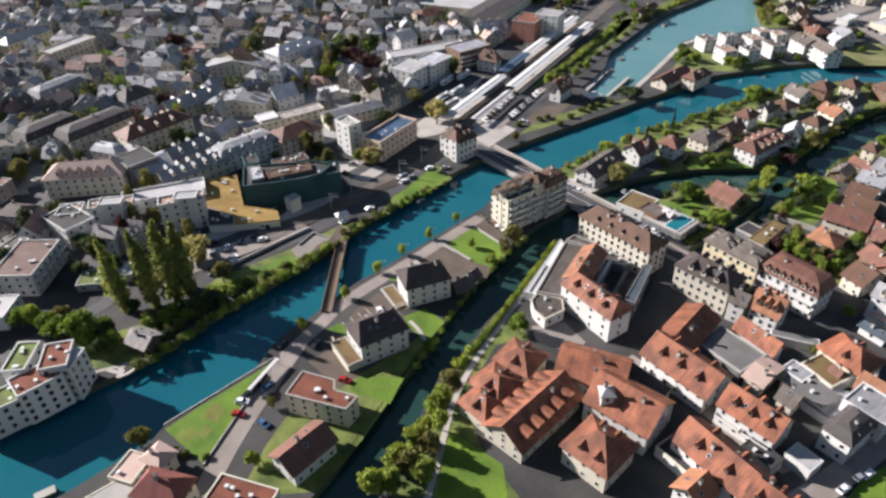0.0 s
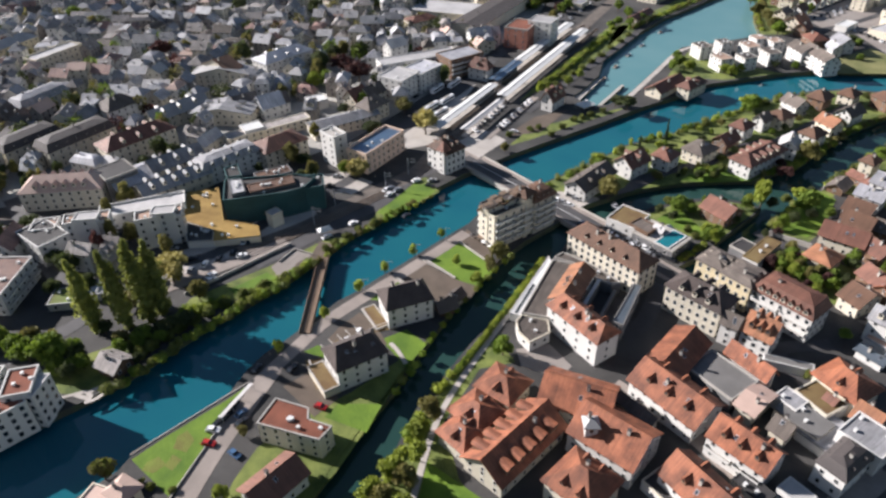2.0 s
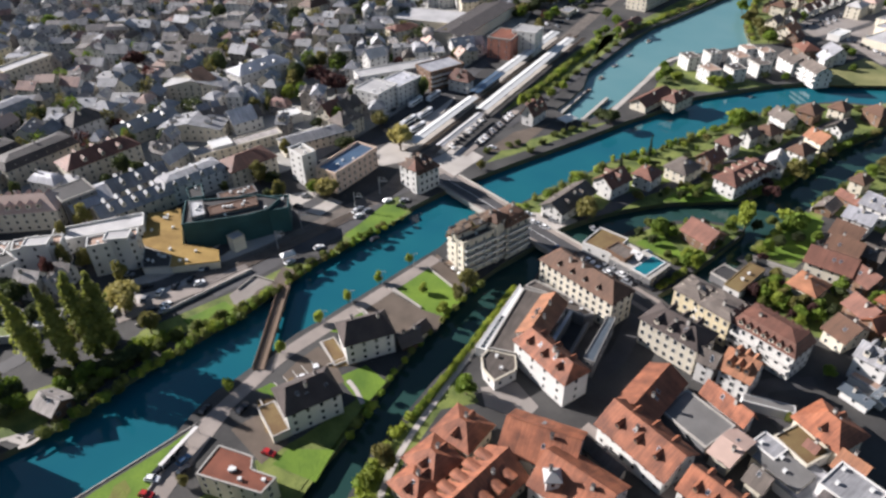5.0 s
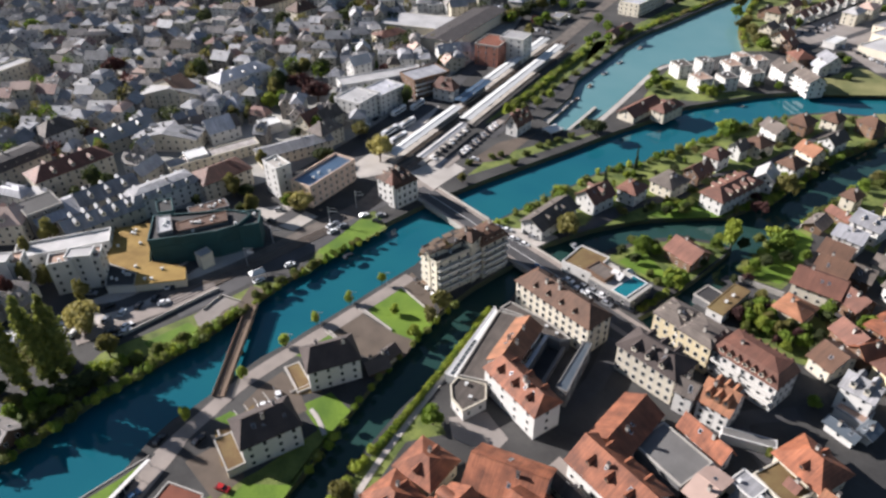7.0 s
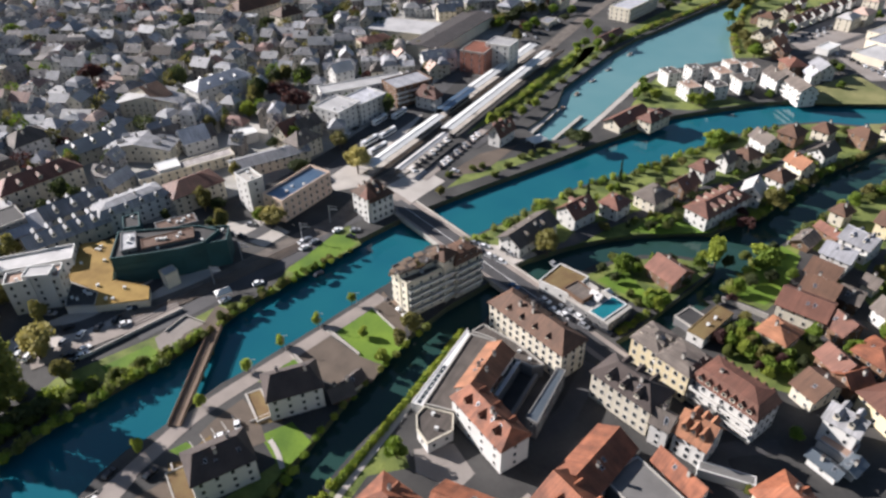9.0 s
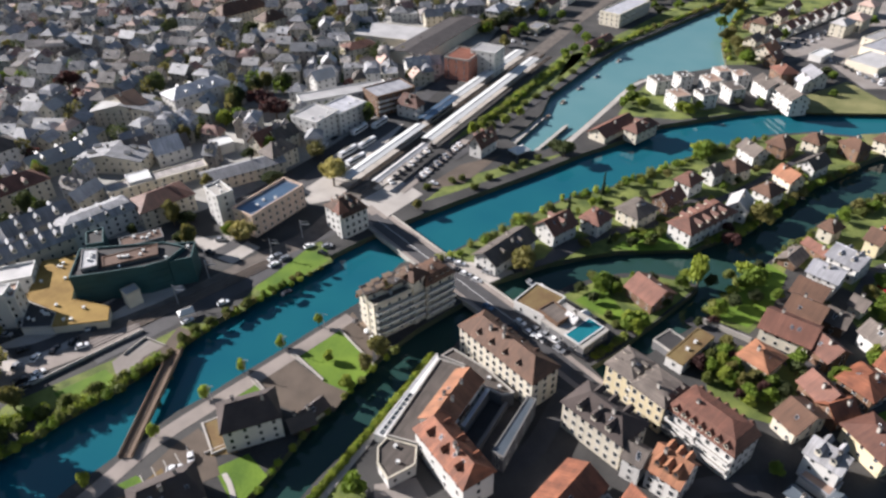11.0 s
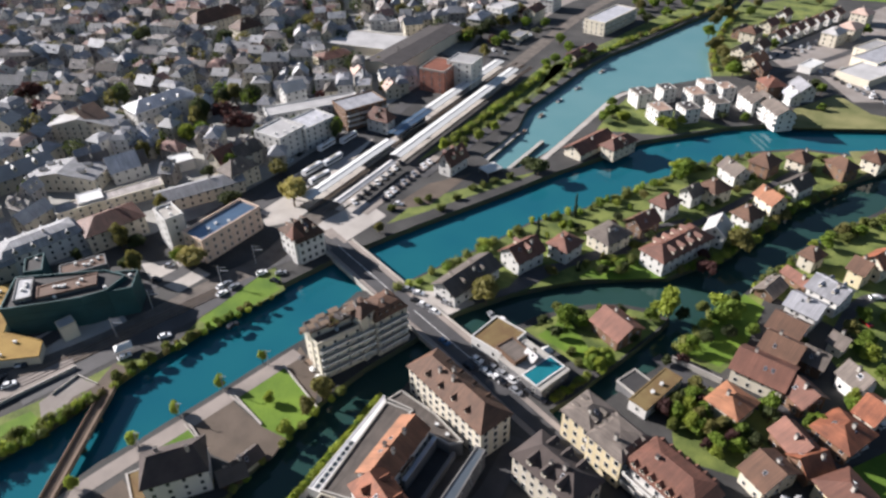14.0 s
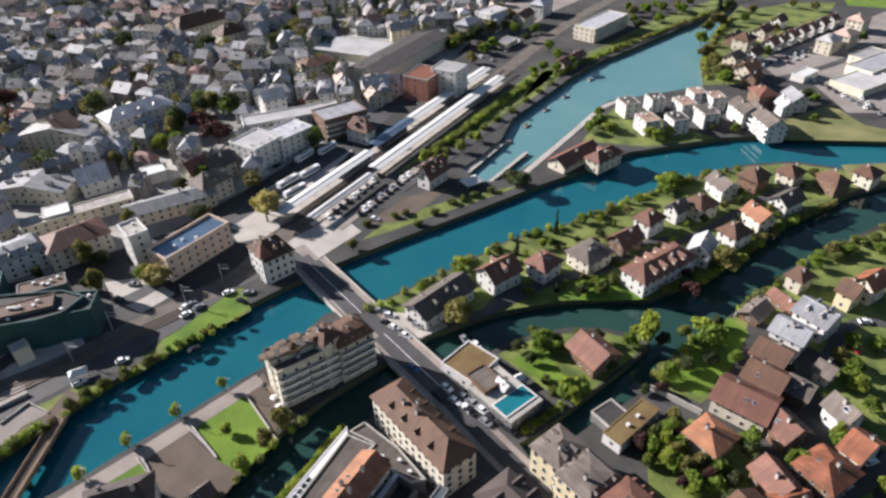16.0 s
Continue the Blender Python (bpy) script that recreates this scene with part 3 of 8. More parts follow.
def town_blocks():
    """The streets, yards and gardens of the west town, as one sheet lightened for haze."""
    pts = [(-215.0, 205.0), (-196.0, 250.0), (-192.0, 300.0), (-190.0, 470.0), (-225.0, 620.0), (-230.0, 980.0), (-900.0, 980.0), (-900.0, 130.0), (-300.0, 125.0), (-252.0, 160.0)]
    me = mesh_of("town_blocks", [(x, y, 0.005) for x, y in pts], [tuple(range(len(pts)))], ["town_blocks"])
    tagged(new("town_blocks", me), "streets, yards and gardens of the town, lightened for haze", "ground", kind="structure")


town_blocks()


def surface(x, y):
    """The height of whatever paves this place."""
    z = max([0.0] + [h for poly, h in PATCHES if inside(x, y, poly)])
    for line, w, h in ROADS:
        if any((p.lerp(q, k / 4) - Vector((x, y))).length < w / 2 for p, q in zip(line, line[1:]) for k in range(5)):
            z = max(z, h)
    for m, L, W, h in DECKS:
        p = m.inverted() @ Vector((x, y, 0))
        if abs(p.x) < L / 2 and abs(p.y) < W / 2:
            z = max(z, h)
    return z


# ---- houses ----
FOOT = []
CACHE = {}


def window_mesh(w, h):
    key = ("window", w, h)
    if key not in CACHE:
        s = Shape()
        for x0, x1, z0, z1 in ((-w / 2, w / 2, -h / 2, -h / 2 + 0.10), (-w / 2, w / 2, h / 2 - 0.10, h / 2), (-w / 2, -w / 2 + 0.1, -h / 2 + 0.1, h / 2 - 0.1), (w / 2 - 0.1, w / 2, -h / 2 + 0.1, h / 2 - 0.1)):
            s.box(x0, -0.08, z0, x1, 0.02, z1, 0)
        s.poly([(-w / 2 + 0.1, -0.03, -h / 2 + 0.1), (w / 2 - 0.1, -0.03, -h / 2 + 0.1), (w / 2 - 0.1, -0.03, h / 2 - 0.1), (-w / 2 + 0.1, -0.03, h / 2 - 0.1)], 1)
        CACHE[key] = s.mesh("window", "white", "pane")
    return CACHE[key]


def chimney_mesh():
    if "chimney" not in CACHE:
        s = Shape()
        s.box(-0.4, -0.4, -1.2, 0.4, 0.4, 1.4, 0)
        s.box(-0.5, -0.5, 1.4, 0.5, 0.5, 1.6, 1)
        CACHE["chimney"] = s.mesh("chimney", "concrete", "dark")
    return CACHE["chimney"]


def roof_window_mesh():
    if "roof_window" not in CACHE:
        s = Shape()
        s.box(-0.45, -0.65, -0.12, 0.45, 0.65, 0.06, 0)
        s.poly([(-0.36, -0.55, 0.065), (0.36, -0.55, 0.065), (0.36, 0.55, 0.065), (-0.36, 0.55, 0.065)], 1)
        CACHE["roof_window"] = s.mesh("roof_window", "metal", "pane")
    return CACHE["roof_window"]


def vent_mesh():
    if "vent" not in CACHE:
        s = Shape()
        s.box(-0.45, -0.38, -0.1, 0.45, 0.38, 0.65, 0)
        s.box(-0.53, -0.46, 0.65, 0.53, 0.46, 0.78, 0)
        CACHE["vent"] = s.mesh("roof_vent", "whitepaint")
    return CACHE["vent"]


def dormer_mesh(roof, kind):
    """A dormer whose front looks to -y, with its foot on the roof's slope."""
    key = ("dormer", roof, kind)
    if key not in CACHE:
        s = Shape()
        if kind == "shed":
            s.poly([(-1.1, -2.03, -0.5), (1.1, -2.03, -0.5), (1.1, -2.03, 0.6), (-1.1, -2.03, 0.6)], 2)
            for k in range(6):
                a0, a1 = math.pi * k / 6, math.pi * (k + 1) / 6
                s.poly([(1.6 * math.cos(a0), -2.5, 0.55 + 0.75 * math.sin(a0)), (1.6 * math.cos(a1), -2.5, 0.55 + 0.75 * math.sin(a1)), (1.6 * math.cos(a1), 3.4, 1.15 + 0.75 * math.sin(a1)), (1.6 * math.cos(a0), 3.4, 1.15 + 0.75 * math.sin(a0))], 1)
            s.poly([(1.6 * math.cos(math.pi * k / 6), -2.3, 0.55 + 0.7 * math.sin(math.pi * k / 6)) for k in range(7)], 0)
            s.box(-1.45, -2.0, -1.6, 1.45, 1.6, 0.55, 0)
        else:
            s.box(-0.75, -1.1, -0.8, 0.75, 2.0, 1.2, 0)
            s.poly([(-0.5, -1.13, 0.1), (0.5, -1.13, 0.1), (0.5, -1.13, 1.1), (-0.5, -1.13, 1.1)], 2)
            for k in (-1, 1):
                s.poly([(0, -1.4, 2.15), (k * 1.05, -1.4, 1.05), (k * 1.05, 2.4, 1.05), (0, 2.4, 2.15)], 1)
                s.poly([(0, -1.4, 2.0), (k * 1.05, -1.4, 0.9), (k * 1.05, 2.4, 0.9), (0, 2.4, 2.0)], 1)
                s.poly([(0, -1.4, 2.0), (k * 1.05, -1.4, 0.9), (k * 1.05, -1.4, 1.05), (0, -1.4, 2.15)], 1)
            s.poly([(-0.75, -1.1, 1.2), (0.75, -1.1, 1.2), (0, -1.1, 2.0)], 0)
        if roof in ("dark", "slate", "slatebrown", "brown", "tile") and kind != "shed":
            k = 0.8 if roof == "tile" else 0.6
            s.v = [(x * k, y * k, z * k) for x, y, z in s.v]
        glass = Shape()
        for f, slot in zip(s.f, s.s):
            if slot == 2:
                glass.poly([s.v[i] for i in f])
        keep = [k for k, slot in enumerate(s.s) if slot != 2]
        s.f, s.s = [s.f[k] for k in keep], [s.s[k] for k in keep]
        CACHE[("dormer_window", roof, kind)] = glass.mesh("dormer_window", "pane")
        CACHE[key] = s.mesh("dormer", "brownwall" if kind == "shed" else "cream" if roof == "redbrown" else ("brownwall" if roof in ("tile", "orange") else "cream"), roof)
    return CACHE[key]


def roof_shape(kind, L, W, h, rh, o=0.6):
    s = Shape()
    if kind == "gable":
        d = rh / (W / 2) * o
        e, t = W / 2 + o, 0.28
        s.prism([(e, h - d), (e, h - d + t), (0, h + rh + t), (-e, h - d + t), (-e, h - d), (0, h + rh)], -L / 2 - o, L / 2 + o)
    elif kind in ("hip", "halfhip"):
        a, b, r = L / 2 + o, W / 2 + o, max(0.05, L / 2 - W / 2 * (0.85 if kind == "hip" else 0.42))
        e = [(-a, -b, h), (a, -b, h), (a, b, h), (-a, b, h)]
        t = [(x, y, h + 0.25) for x, y, _ in e]
        p, q = (-r, 0, h + rh), (r, 0, h + rh)
        s.poly([t[0], t[1], q, p]), s.poly([t[1], t[2], q]), s.poly([t[2], t[3], p, q]), s.poly([t[3], t[0], p]), s.poly(e[::-1])
        for i in range(4):
            s.poly([e[i], e[(i + 1) % 4], t[(i + 1) % 4], t[i]])
    elif kind == "mansard":
        o, k = 0.4, 1.5
        rings = [(L / 2 + o, W / 2 + o, h), (L / 2 + o, W / 2 + o, h + 0.3), (L / 2 - k, W / 2 - k, h + rh * 0.75)]
        lo = [[(-a, -b, z), (a, -b, z), (a, b, z), (-a, b, z)] for a, b, z in rings]
        s.poly(lo[0][::-1])
        for r0, r1 in zip(lo, lo[1:]):
            for i in range(4):
                s.poly([r0[i], r0[(i + 1) % 4], r1[(i + 1) % 4], r1[i]])
        r = max(0.05, L / 2 - W / 2)
        p, q, t = (-r, 0, h + rh), (r, 0, h + rh), lo[2]
        s.poly([t[0], t[1], q, p]), s.poly([t[1], t[2], q]), s.poly([t[2], t[3], p, q]), s.poly([t[3], t[0], p])
    else:
        s.box(-L / 2 + 0.35, -W / 2 + 0.35, h - 0.2, L / 2 - 0.35, W / 2 - 0.35, h + 0.15)
    return s


def slope_z(kind, y, W, h, rh):
    """The roof's height over a point y metres off its ridge."""
    if kind == "mansard":
        return h + 1.0
    return h + rh * max(0.0, 1 - abs(y) / (W / 2)) + 0.2


def house(x, y, L, W, turn, h, rh, kind, roof, wall, label="", dorm=0, dormk="gable", chim=1, vents=0, balc=0, win=2, par="", category="house", group=""):
    if kind in ("hip", "mansard") and W > L:
        L, W, turn = W, L, turn + 90
    rng = random.Random(int(x * 31 + y * 17))
    far = y > 330 or x < -185
    over = 0.4 if kind == "mansard" else 0.9 if h < 7.4 else 0.6
    if kind != "flat":
        L, W = L - 2 * over, W - 2 * over
    root = new("house")
    root.matrix_basis = pose(x, y, 0, 0, 0, turn)
    tagged(root, label, category, group)
    FOOT.append((x, y, max(L, W) / 2 + 1))
    s = Shape()
    if kind == "gable":
        s.prism([(-W / 2, -0.6), (W / 2, -0.6), (W / 2, h), (0, h + rh), (-W / 2, h)], -L / 2, L / 2)
    else:
        s.box(-L / 2, -W / 2, -0.6, L / 2, W / 2, h)
    child("wall", s.mesh("wall", wall), root)
    child("roof", roof_shape(kind, L, W, h, rh, over).mesh("roof", roof), root)
    if kind == "gable" and not far:
        s = Shape()
        s.prism([(0.22, h + rh + 0.15), (0.0, h + rh + 0.42), (-0.22, h + rh + 0.15)], -L / 2 - over - 0.02, L / 2 + over + 0.02)
        child("ridge_cap", s.mesh("ridge_cap", roof), root)
    if kind == "flat":
        s, p = Shape(), 0.32
        for q in ((-L / 2 - 0.1, -W / 2 - 0.1, L / 2 + 0.1, -W / 2 + p), (-L / 2 - 0.1, W / 2 - p, L / 2 + 0.1, W / 2 + 0.1), (-L / 2 - 0.1, -W / 2 + p, -L / 2 + p, W / 2 - p), (L / 2 - p, -W / 2 + p, L / 2 + 0.1, W / 2 - p)):
            s.box(q[0], q[1], h - 0.3, q[2], q[3], h + rh)
        child("parapet", s.mesh("parapet", par if par else "concrete" if wall in ("teal", "brick", "slatewall") else wall), root)
    # windows
    if win:
        storeys = max(1, round(h / 3.0))
        step, rise = (3.4 if not far else 3.6) * {1: 1.4, 2: 1.0, 3: 0.8}[win], h / storeys
        w, hh = (1.4, 1.8) if win == 3 else (1.15, 1.5) if rise > 2.5 else (1.0, 1.1)
        spots = []
        for length, off, a in ((L, W / 2, 0), (L, W / 2, 180), (W, L / 2, 90), (W, L / 2, -90)):
            n = max(1, int(length / step))
            for i in range(n):
                for k in range(storeys):
                    spots.append(pose(0, 0, 0, 0, 0, a) @ pose((i + 0.5) * length / n - length / 2, -off, (k + 0.55) * rise))
            if kind == "gable" and abs(a) == 90 and rh > 2.5:
                spots.append(pose(0, 0, 0, 0, 0, a) @ pose(0, -off, h + 0.5))
        if not far:
            for m in spots:
                child("window", window_mesh(w, hh), root, m)
        else:
            s = Shape()
            for m in spots:
                for z, q, slot in ((-0.02, 0.0, 0), (-0.05, 0.1, 1)):
                    s.poly([m @ Vector(c) for c in ((-w / 2 + q, z, -hh / 2 + q), (w / 2 - q, z, -hh / 2 + q), (w / 2 - q, z, hh / 2 - q), (-w / 2 + q, z, hh / 2 - q))], slot)
            tagged(child("glazing", s.mesh("glazing", "white", "pane"), root), kind="stuff")
    if balc:
        storeys = max(1, round(h / 3.0))
        n = max(1, int(L / 7))
        s, bw = Shape(), L / n - 0.8
        s.box(-bw / 2, -1.3, -0.1, bw / 2, 0.05, 0.08, 0)
        me, s = s.mesh("balcony", "concrete"), Shape()
        s.box(-bw / 2, -1.3, 0.08, bw / 2, -1.22, 1.0)
        for k in (-1, 1):
            s.box(k * (bw / 2 - 0.04) - 0.04, -1.22, 0.08, k * (bw / 2 - 0.04) + 0.04, 0, 1.0)
        rail = s.mesh("railing", "white")
        for a in (0, 180):
            for i in range(n):
                for k in range(1, storeys):
                    slab = child("balcony", me, root, pose(0, 0, 0, 0, 0, a) @ pose((i + 0.5) * L / n - L / 2, -W / 2, k * h / storeys - 0.1))
                    child("railing", rail, slab)
    if kind != "flat":
        for i in range(dorm):
            for a in (0, 180):
                off = W * (0.36 if kind == "hip" else 0.30) if kind != "mansard" else W / 2 - 1.0
                span = L * (0.86 if kind != "hip" else 0.72)
                px = (i + 0.5) * span / dorm - span / 2
                z = slope_z(kind, off, W, h, rh)
                dormer = child("dormer", dormer_mesh(roof, dormk), root, pose(0, 0, 0, 0, 0, a) @ pose(px, -off, z))
                child("dormer_window", CACHE[("dormer_window", roof, dormk)], dormer)
        if not far and kind != "mansard" and rh < 5.5:
            for i in range(rng.choice((1, 2, 2, 3))):
                px, k = rng.uniform(-0.32, 0.32) * L * (0.7 if kind == "hip" else 1), rng.choice((-1, 1))
                py = k * W * rng.uniform(0.16, 0.34)
                tilt = math.degrees(math.atan2(rh, W / 2))
                child("roof_window", roof_window_mesh(), root, pose(px, py, slope_z(kind, py, W, h, rh) + 0.12, -k * tilt))
        for i in range(chim):
            px, py = rng.uniform(-0.3, 0.3) * L * (0.6 if kind == "hip" else 1), rng.choice((-1, 1)) * W * rng.uniform(0.08, 0.2)
            child("chimney", chimney_mesh(), root, pose(px, py, slope_z("gable", py, W, h, rh) + 0.2))
    for i in range(vents):
        px, py = rng.uniform(-0.4, 0.4) * L, rng.uniform(-0.33, 0.33) * W
        child("roof_vent", vent_mesh(), root, pose(px, py, h + 0.2, 0, 0, rng.choice((0, 90))))
    return root


def block(pts, h, roof, wall, label, par="", ph=0.45, win=2, vents=0, bands=0, category="house", group=""):
    """A flat-roofed building on a plan of any shape, with a parapet and windows in its walls."""
    area = sum(pts[i - 1][0] * pts[i][1] - pts[i][0] * pts[i - 1][1] for i in range(len(pts)))
    pts = pts if area > 0 else pts[::-1]
    n = len(pts)
    cx, cy = sum(p[0] for p in pts) / n, sum(p[1] for p in pts) / n
    rng = random.Random(int(cx * 31 + cy * 17))
    root = tagged(new("house"), label, category, group)
    root.matrix_basis = pose(cx, cy, 0)
    q = [(x - cx, y - cy) for x, y in pts]
    FOOT.append((cx, cy, max(math.hypot(*c) for c in q) + 1))
    w, r, e = Shape(), Shape(), Shape()
    r.poly([(x, y, h) for x, y in q])
    for (ax, ay), (bx, by) in zip(q, q[1:] + q[:1]):
        w.poly([(ax, ay, -0.6), (bx, by, -0.6), (bx, by, h), (ax, ay, h)])
        L, a = math.hypot(bx - ax, by - ay), math.atan2(by - ay, bx - ax)
        m = pose((ax + bx) / 2, (ay + by) / 2, 0, 0, 0, math.degrees(a))
        k = len(e.v)
        e.box(-L / 2 - 0.1, -0.12, h - 0.35, L / 2 - 0.32, 0.32, h + ph)
        e.v[k:] = [tuple(m @ Vector(c)) for c in e.v[k:]]
        if win and L > 3:
            storeys, count = max(1, round(h / 3.0)), max(1, int(L / (4.6 if win == 1 else 3.3 if win == 2 else 2.7)))
            for i in range(count):
                for j in range(storeys):
                    child("window", window_mesh(1.15, 1.5), root, m @ pose((i + 0.5) * L / count - L / 2, 0, (j + 0.55) * h / storeys))
        for j in range(1, bands + 1):
            k = Shape()
            k.box(-L / 2, -0.10, -0.12, L / 2, 0.02, 0.12)
            child("band", k.mesh("band", par or wall), root, m @ pose(0, 0, j * h / (bands + 1)))
    child("wall", w.mesh("wall", wall), root)
    child("roof", r.mesh("roof", roof), root)
    child("parapet", e.mesh("parapet", par or wall), root)
    done = 0
    for i in range(vents * 12):
        x, y = rng.uniform(min(c[0] for c in q), max(c[0] for c in q)), rng.uniform(min(c[1] for c in q), max(c[1] for c in q))
        if done < vents and inside(x, y, q) and all(inside(x + u, y + v, q) for u in (-1.4, 1.4) for v in (-1.4, 1.4)):
            child("roof_vent", vent_mesh(), root, pose(x, y, h + 0.1, 0, 0, rng.uniform(0, 90)))
            done += 1
    return root


house(-88.4, 167.1, 9.0, 5.5, 80, 2.8, 1.6, 'gable', 'umber', 'cream', label='small garden house with a dark brown roof', win=1)
house(-99.2, 124.6, 17.4, 12.6, 60, 8.4, 4.8, 'halfhip', 'umber', 'white', label='white three-storey apartment block with a dark brown hipped roof', win=2, chim=2)
house(-100.1, 154.6, 17.0, 12.4, 51, 8.2, 4.8, 'halfhip', 'umber', 'white', label='white three-storey apartment block with a dark brown hipped roof', win=2, chim=2)
block([(-106.6, 89.2), (-108.0, 98.6), (-97.5, 100.3), (-95.1, 97.2), (-87.8, 98.3), (-88.0, 93.0)], 7.8, 'rust', 'cream', 'cream block with a stepped rust-red flat roof and white vents', par='concrete', ph=0.3, vents=6)
house(-18.6, 265.2, 13.5, 12.5, -28, 4.8, 3.2, 'gable', 'redbrown', 'brownwall', label='wooden chalet with a reddish tiled roof in the island garden')
house(-91.7, 78.6, 15.9, 10.9, 79, 5.5, 3.0, 'gable', 'redbrown', 'white', label='white house with a red-brown gabled roof on the river island')
house(-113.8, 51.2, 14.2, 9.5, -166, 7.0, 5.0, 'hip', 'red', 'cream', label='large cream villa with a dark red hipped roof')
house(-128.4, 52.3, 8.8, 7.2, 102, 4.236, 0.5, 'flat', 'pinkish', 'cream', par='cream', label='flat terrace wing of the villa with a pale pink top', win=1, vents=1)
# Sunlit slope of the villa roof, built as a separate pale pink hip.
house(-123.8, 58.0, 8.0, 7.0, 0, 5.2, 2.4, 'hip', 'pinkish', 'cream', label='sunlit pink slope of the villa roof built as a small pavilion', win=1)
house(-124.8, 46.1, 15.0, 9.0, 70, 3.448, 0.3, 'flat', 'concrete', 'cream', label='low riverside annexe with a grey concrete roof', win=1, vents=2)
house(-94.8, 58.7, 16.4, 8.7, -168, 7.0, 0.5, 'flat', 'rust', 'cream', label='cream block with a rust-red flat roof and white vents', vents=7)
house(-88.8, 162.3, 8.0, 6.0, 58, 2.6, 2.2, 'gable', 'dark', 'brownwall', label='small dark-roofed boathouse by the canal', win=0)
house(-108.1, 147.5, 12.2, 4.9, 150, 0.512, 0.25, 'flat', 'sedum', 'concrete', par='concrete', label='low walled terrace with brown planted ground', win=0)
house(-104.9, 115.4, 12.4, 5.1, 152, 2.818, 0.3, 'flat', 'sedum', 'cream', par='concrete', label='low garage with a brown planted flat roof', win=0)
house(-43.1, 119.7, 28.0, 14.8, 75, 5.6, 4.8, 'gable', 'tile', 'cream', label='long cream hall with red tiled roof and five long low dormers', dorm=5, dormk='shed')
house(-20.4, 133.0, 20.2, 16.6, 168, 8.0, 5.5, 'gable', 'tile', 'white', label='white old-town house with a large red tiled roof')
house(-33.5, 141.5, 20.6, 15.5, -175, 7.6, 5.0, 'gable', 'tile', 'cream', label='old-town house with a broad red tiled roof')
house(-26.0, 129.2, 4.5, 4.5, 29, 12.5, 2.0, 'hip', 'pale', 'white', label='white stair tower rising through the red roofs', win=1)
house(-54.7, 136.4, 12.7, 13.3, 81, 5.6, 3.6, 'hip', 'tile', 'cream', label='old-town house with a red hipped tile roof', dorm=1)
house(-56.7, 123.8, 12.2, 12.8, 72, 5.6, 3.6, 'hip', 'tile', 'cream', label='old-town house with a red hipped tile roof', dorm=1)
house(-56.8, 115.5, 10.6, 11.6, 73, 5.0, 3.4, 'hip', 'tile', 'cream', label='old-town house with a red hipped tile roof', dorm=1)
house(-22.8, 115.5, 15.2, 15.0, 164, 7.0, 5.5, 'hip', 'tile', 'cream', label='old-town house with a broad red hipped roof', dorm=2)
house(-10.0, 156.0, 23.8, 14.7, 156, 7.0, 4.5, 'gable', 'tile', 'white', label='white row house with a long red tiled roof and dormers', dorm=3)
house(-13.4, 173.4, 20.5, 12.6, 77, 6.4, 3.2, 'gable', 'tile', 'white', label='stepped side wing with a red tiled roof')
house(10.6, 146.1, 17.4, 11.3, 159, 7.5, 4.5, 'gable', 'tile', 'white', label='white row house with red tiled roof and three dormers', dorm=3, balc=1)
house(5.2, 126.8, 22.1, 12.7, 152, 7.5, 4.5, 'gable', 'tile', 'white', label='white row house with a long red tiled roof', dorm=2)
house(19.4, 119.0, 12.6, 10.6, 158, 7.5, 4.5, 'gable', 'tile', 'white', label='white row house with a red tiled roof', dorm=3)
house(1.9, 115.2, 8.9, 9.0, 68, 6.5, 3.0, 'gable', 'orange', 'white', label='house with a pale orange tiled roof')
house(-0.1, 171.1, 16.2, 12.1, 154, 5.0, 0.5, 'flat', 'grey', 'slatewall', label='courtyard hall with a grey flat roof', win=0)
house(10.3, 165.7, 7.0, 13.0, 159, 5.0, 1.2, 'gable', 'pinkish', 'cream', label='low hall with a pale pink metal roof', win=1)
house(6.6, 179.6, 15.5, 6.0, 152, 6.0, 3.0, 'gable', 'tile', 'white', label='narrow wing with a red tiled roof')
house(-43.2, 170.2, 23.6, 10.6, -26, 9.5, 4.4, 'halfhip', 'tile', 'white', label='white four-storey hotel with a red hipped roof and dormers', win=1, dorm=3, chim=2)
# Orange in place of the plain tile puts the sunlit slope into the colour.
house(-52.4, 185.8, 21.5, 9.6, 90, 8.6, 2.6, 'gable', 'orange', 'white', label='hotel wing over the court, shallow tiled roof coloured orange as sunlit', chim=3)
block([(-63.2, 168.4), (-65.4, 200.6), (-57.2, 201.2), (-57.0, 177.0), (-54.2, 170.2)], 4.8, 'slatebrown', 'white', 'terrace wing above the canal with a brown flat roof', par='concrete', win=1, vents=0)
block([(-65.3, 201.6), (-63.6, 206.2), (-50.6, 203.6), (-39.2, 198.9), (-42.0, 196.4), (-56.8, 197.4), (-57.0, 201.6)], 5.2, 'slatebrown', 'slatewall', 'grey roof terrace linking the two hotels', par='concrete', win=0, vents=3)
block([(-47.4, 180.2), (-47.2, 196.2), (-35.2, 195.8), (-35.4, 176.4)], 1.2, 'darkflat', 'slatewall', 'sunken dark paved hotel court', par='darkflat', ph=0.1, win=0)
block([(-46.9, 181.0), (-46.9, 196.3), (-45.9, 196.3), (-45.9, 181.0)], 5.6, 'metal', 'slatewall', 'narrow glazed walk with a metal roof across the court', par='metal', ph=0.1, win=0)
block([(-40.6, 178.2), (-40.6, 196.0), (-39.8, 196.0), (-39.8, 178.2)], 3.6, 'grey', 'slatewall', 'low metal-roofed partition across the court', par='grey', ph=0.1, win=0)
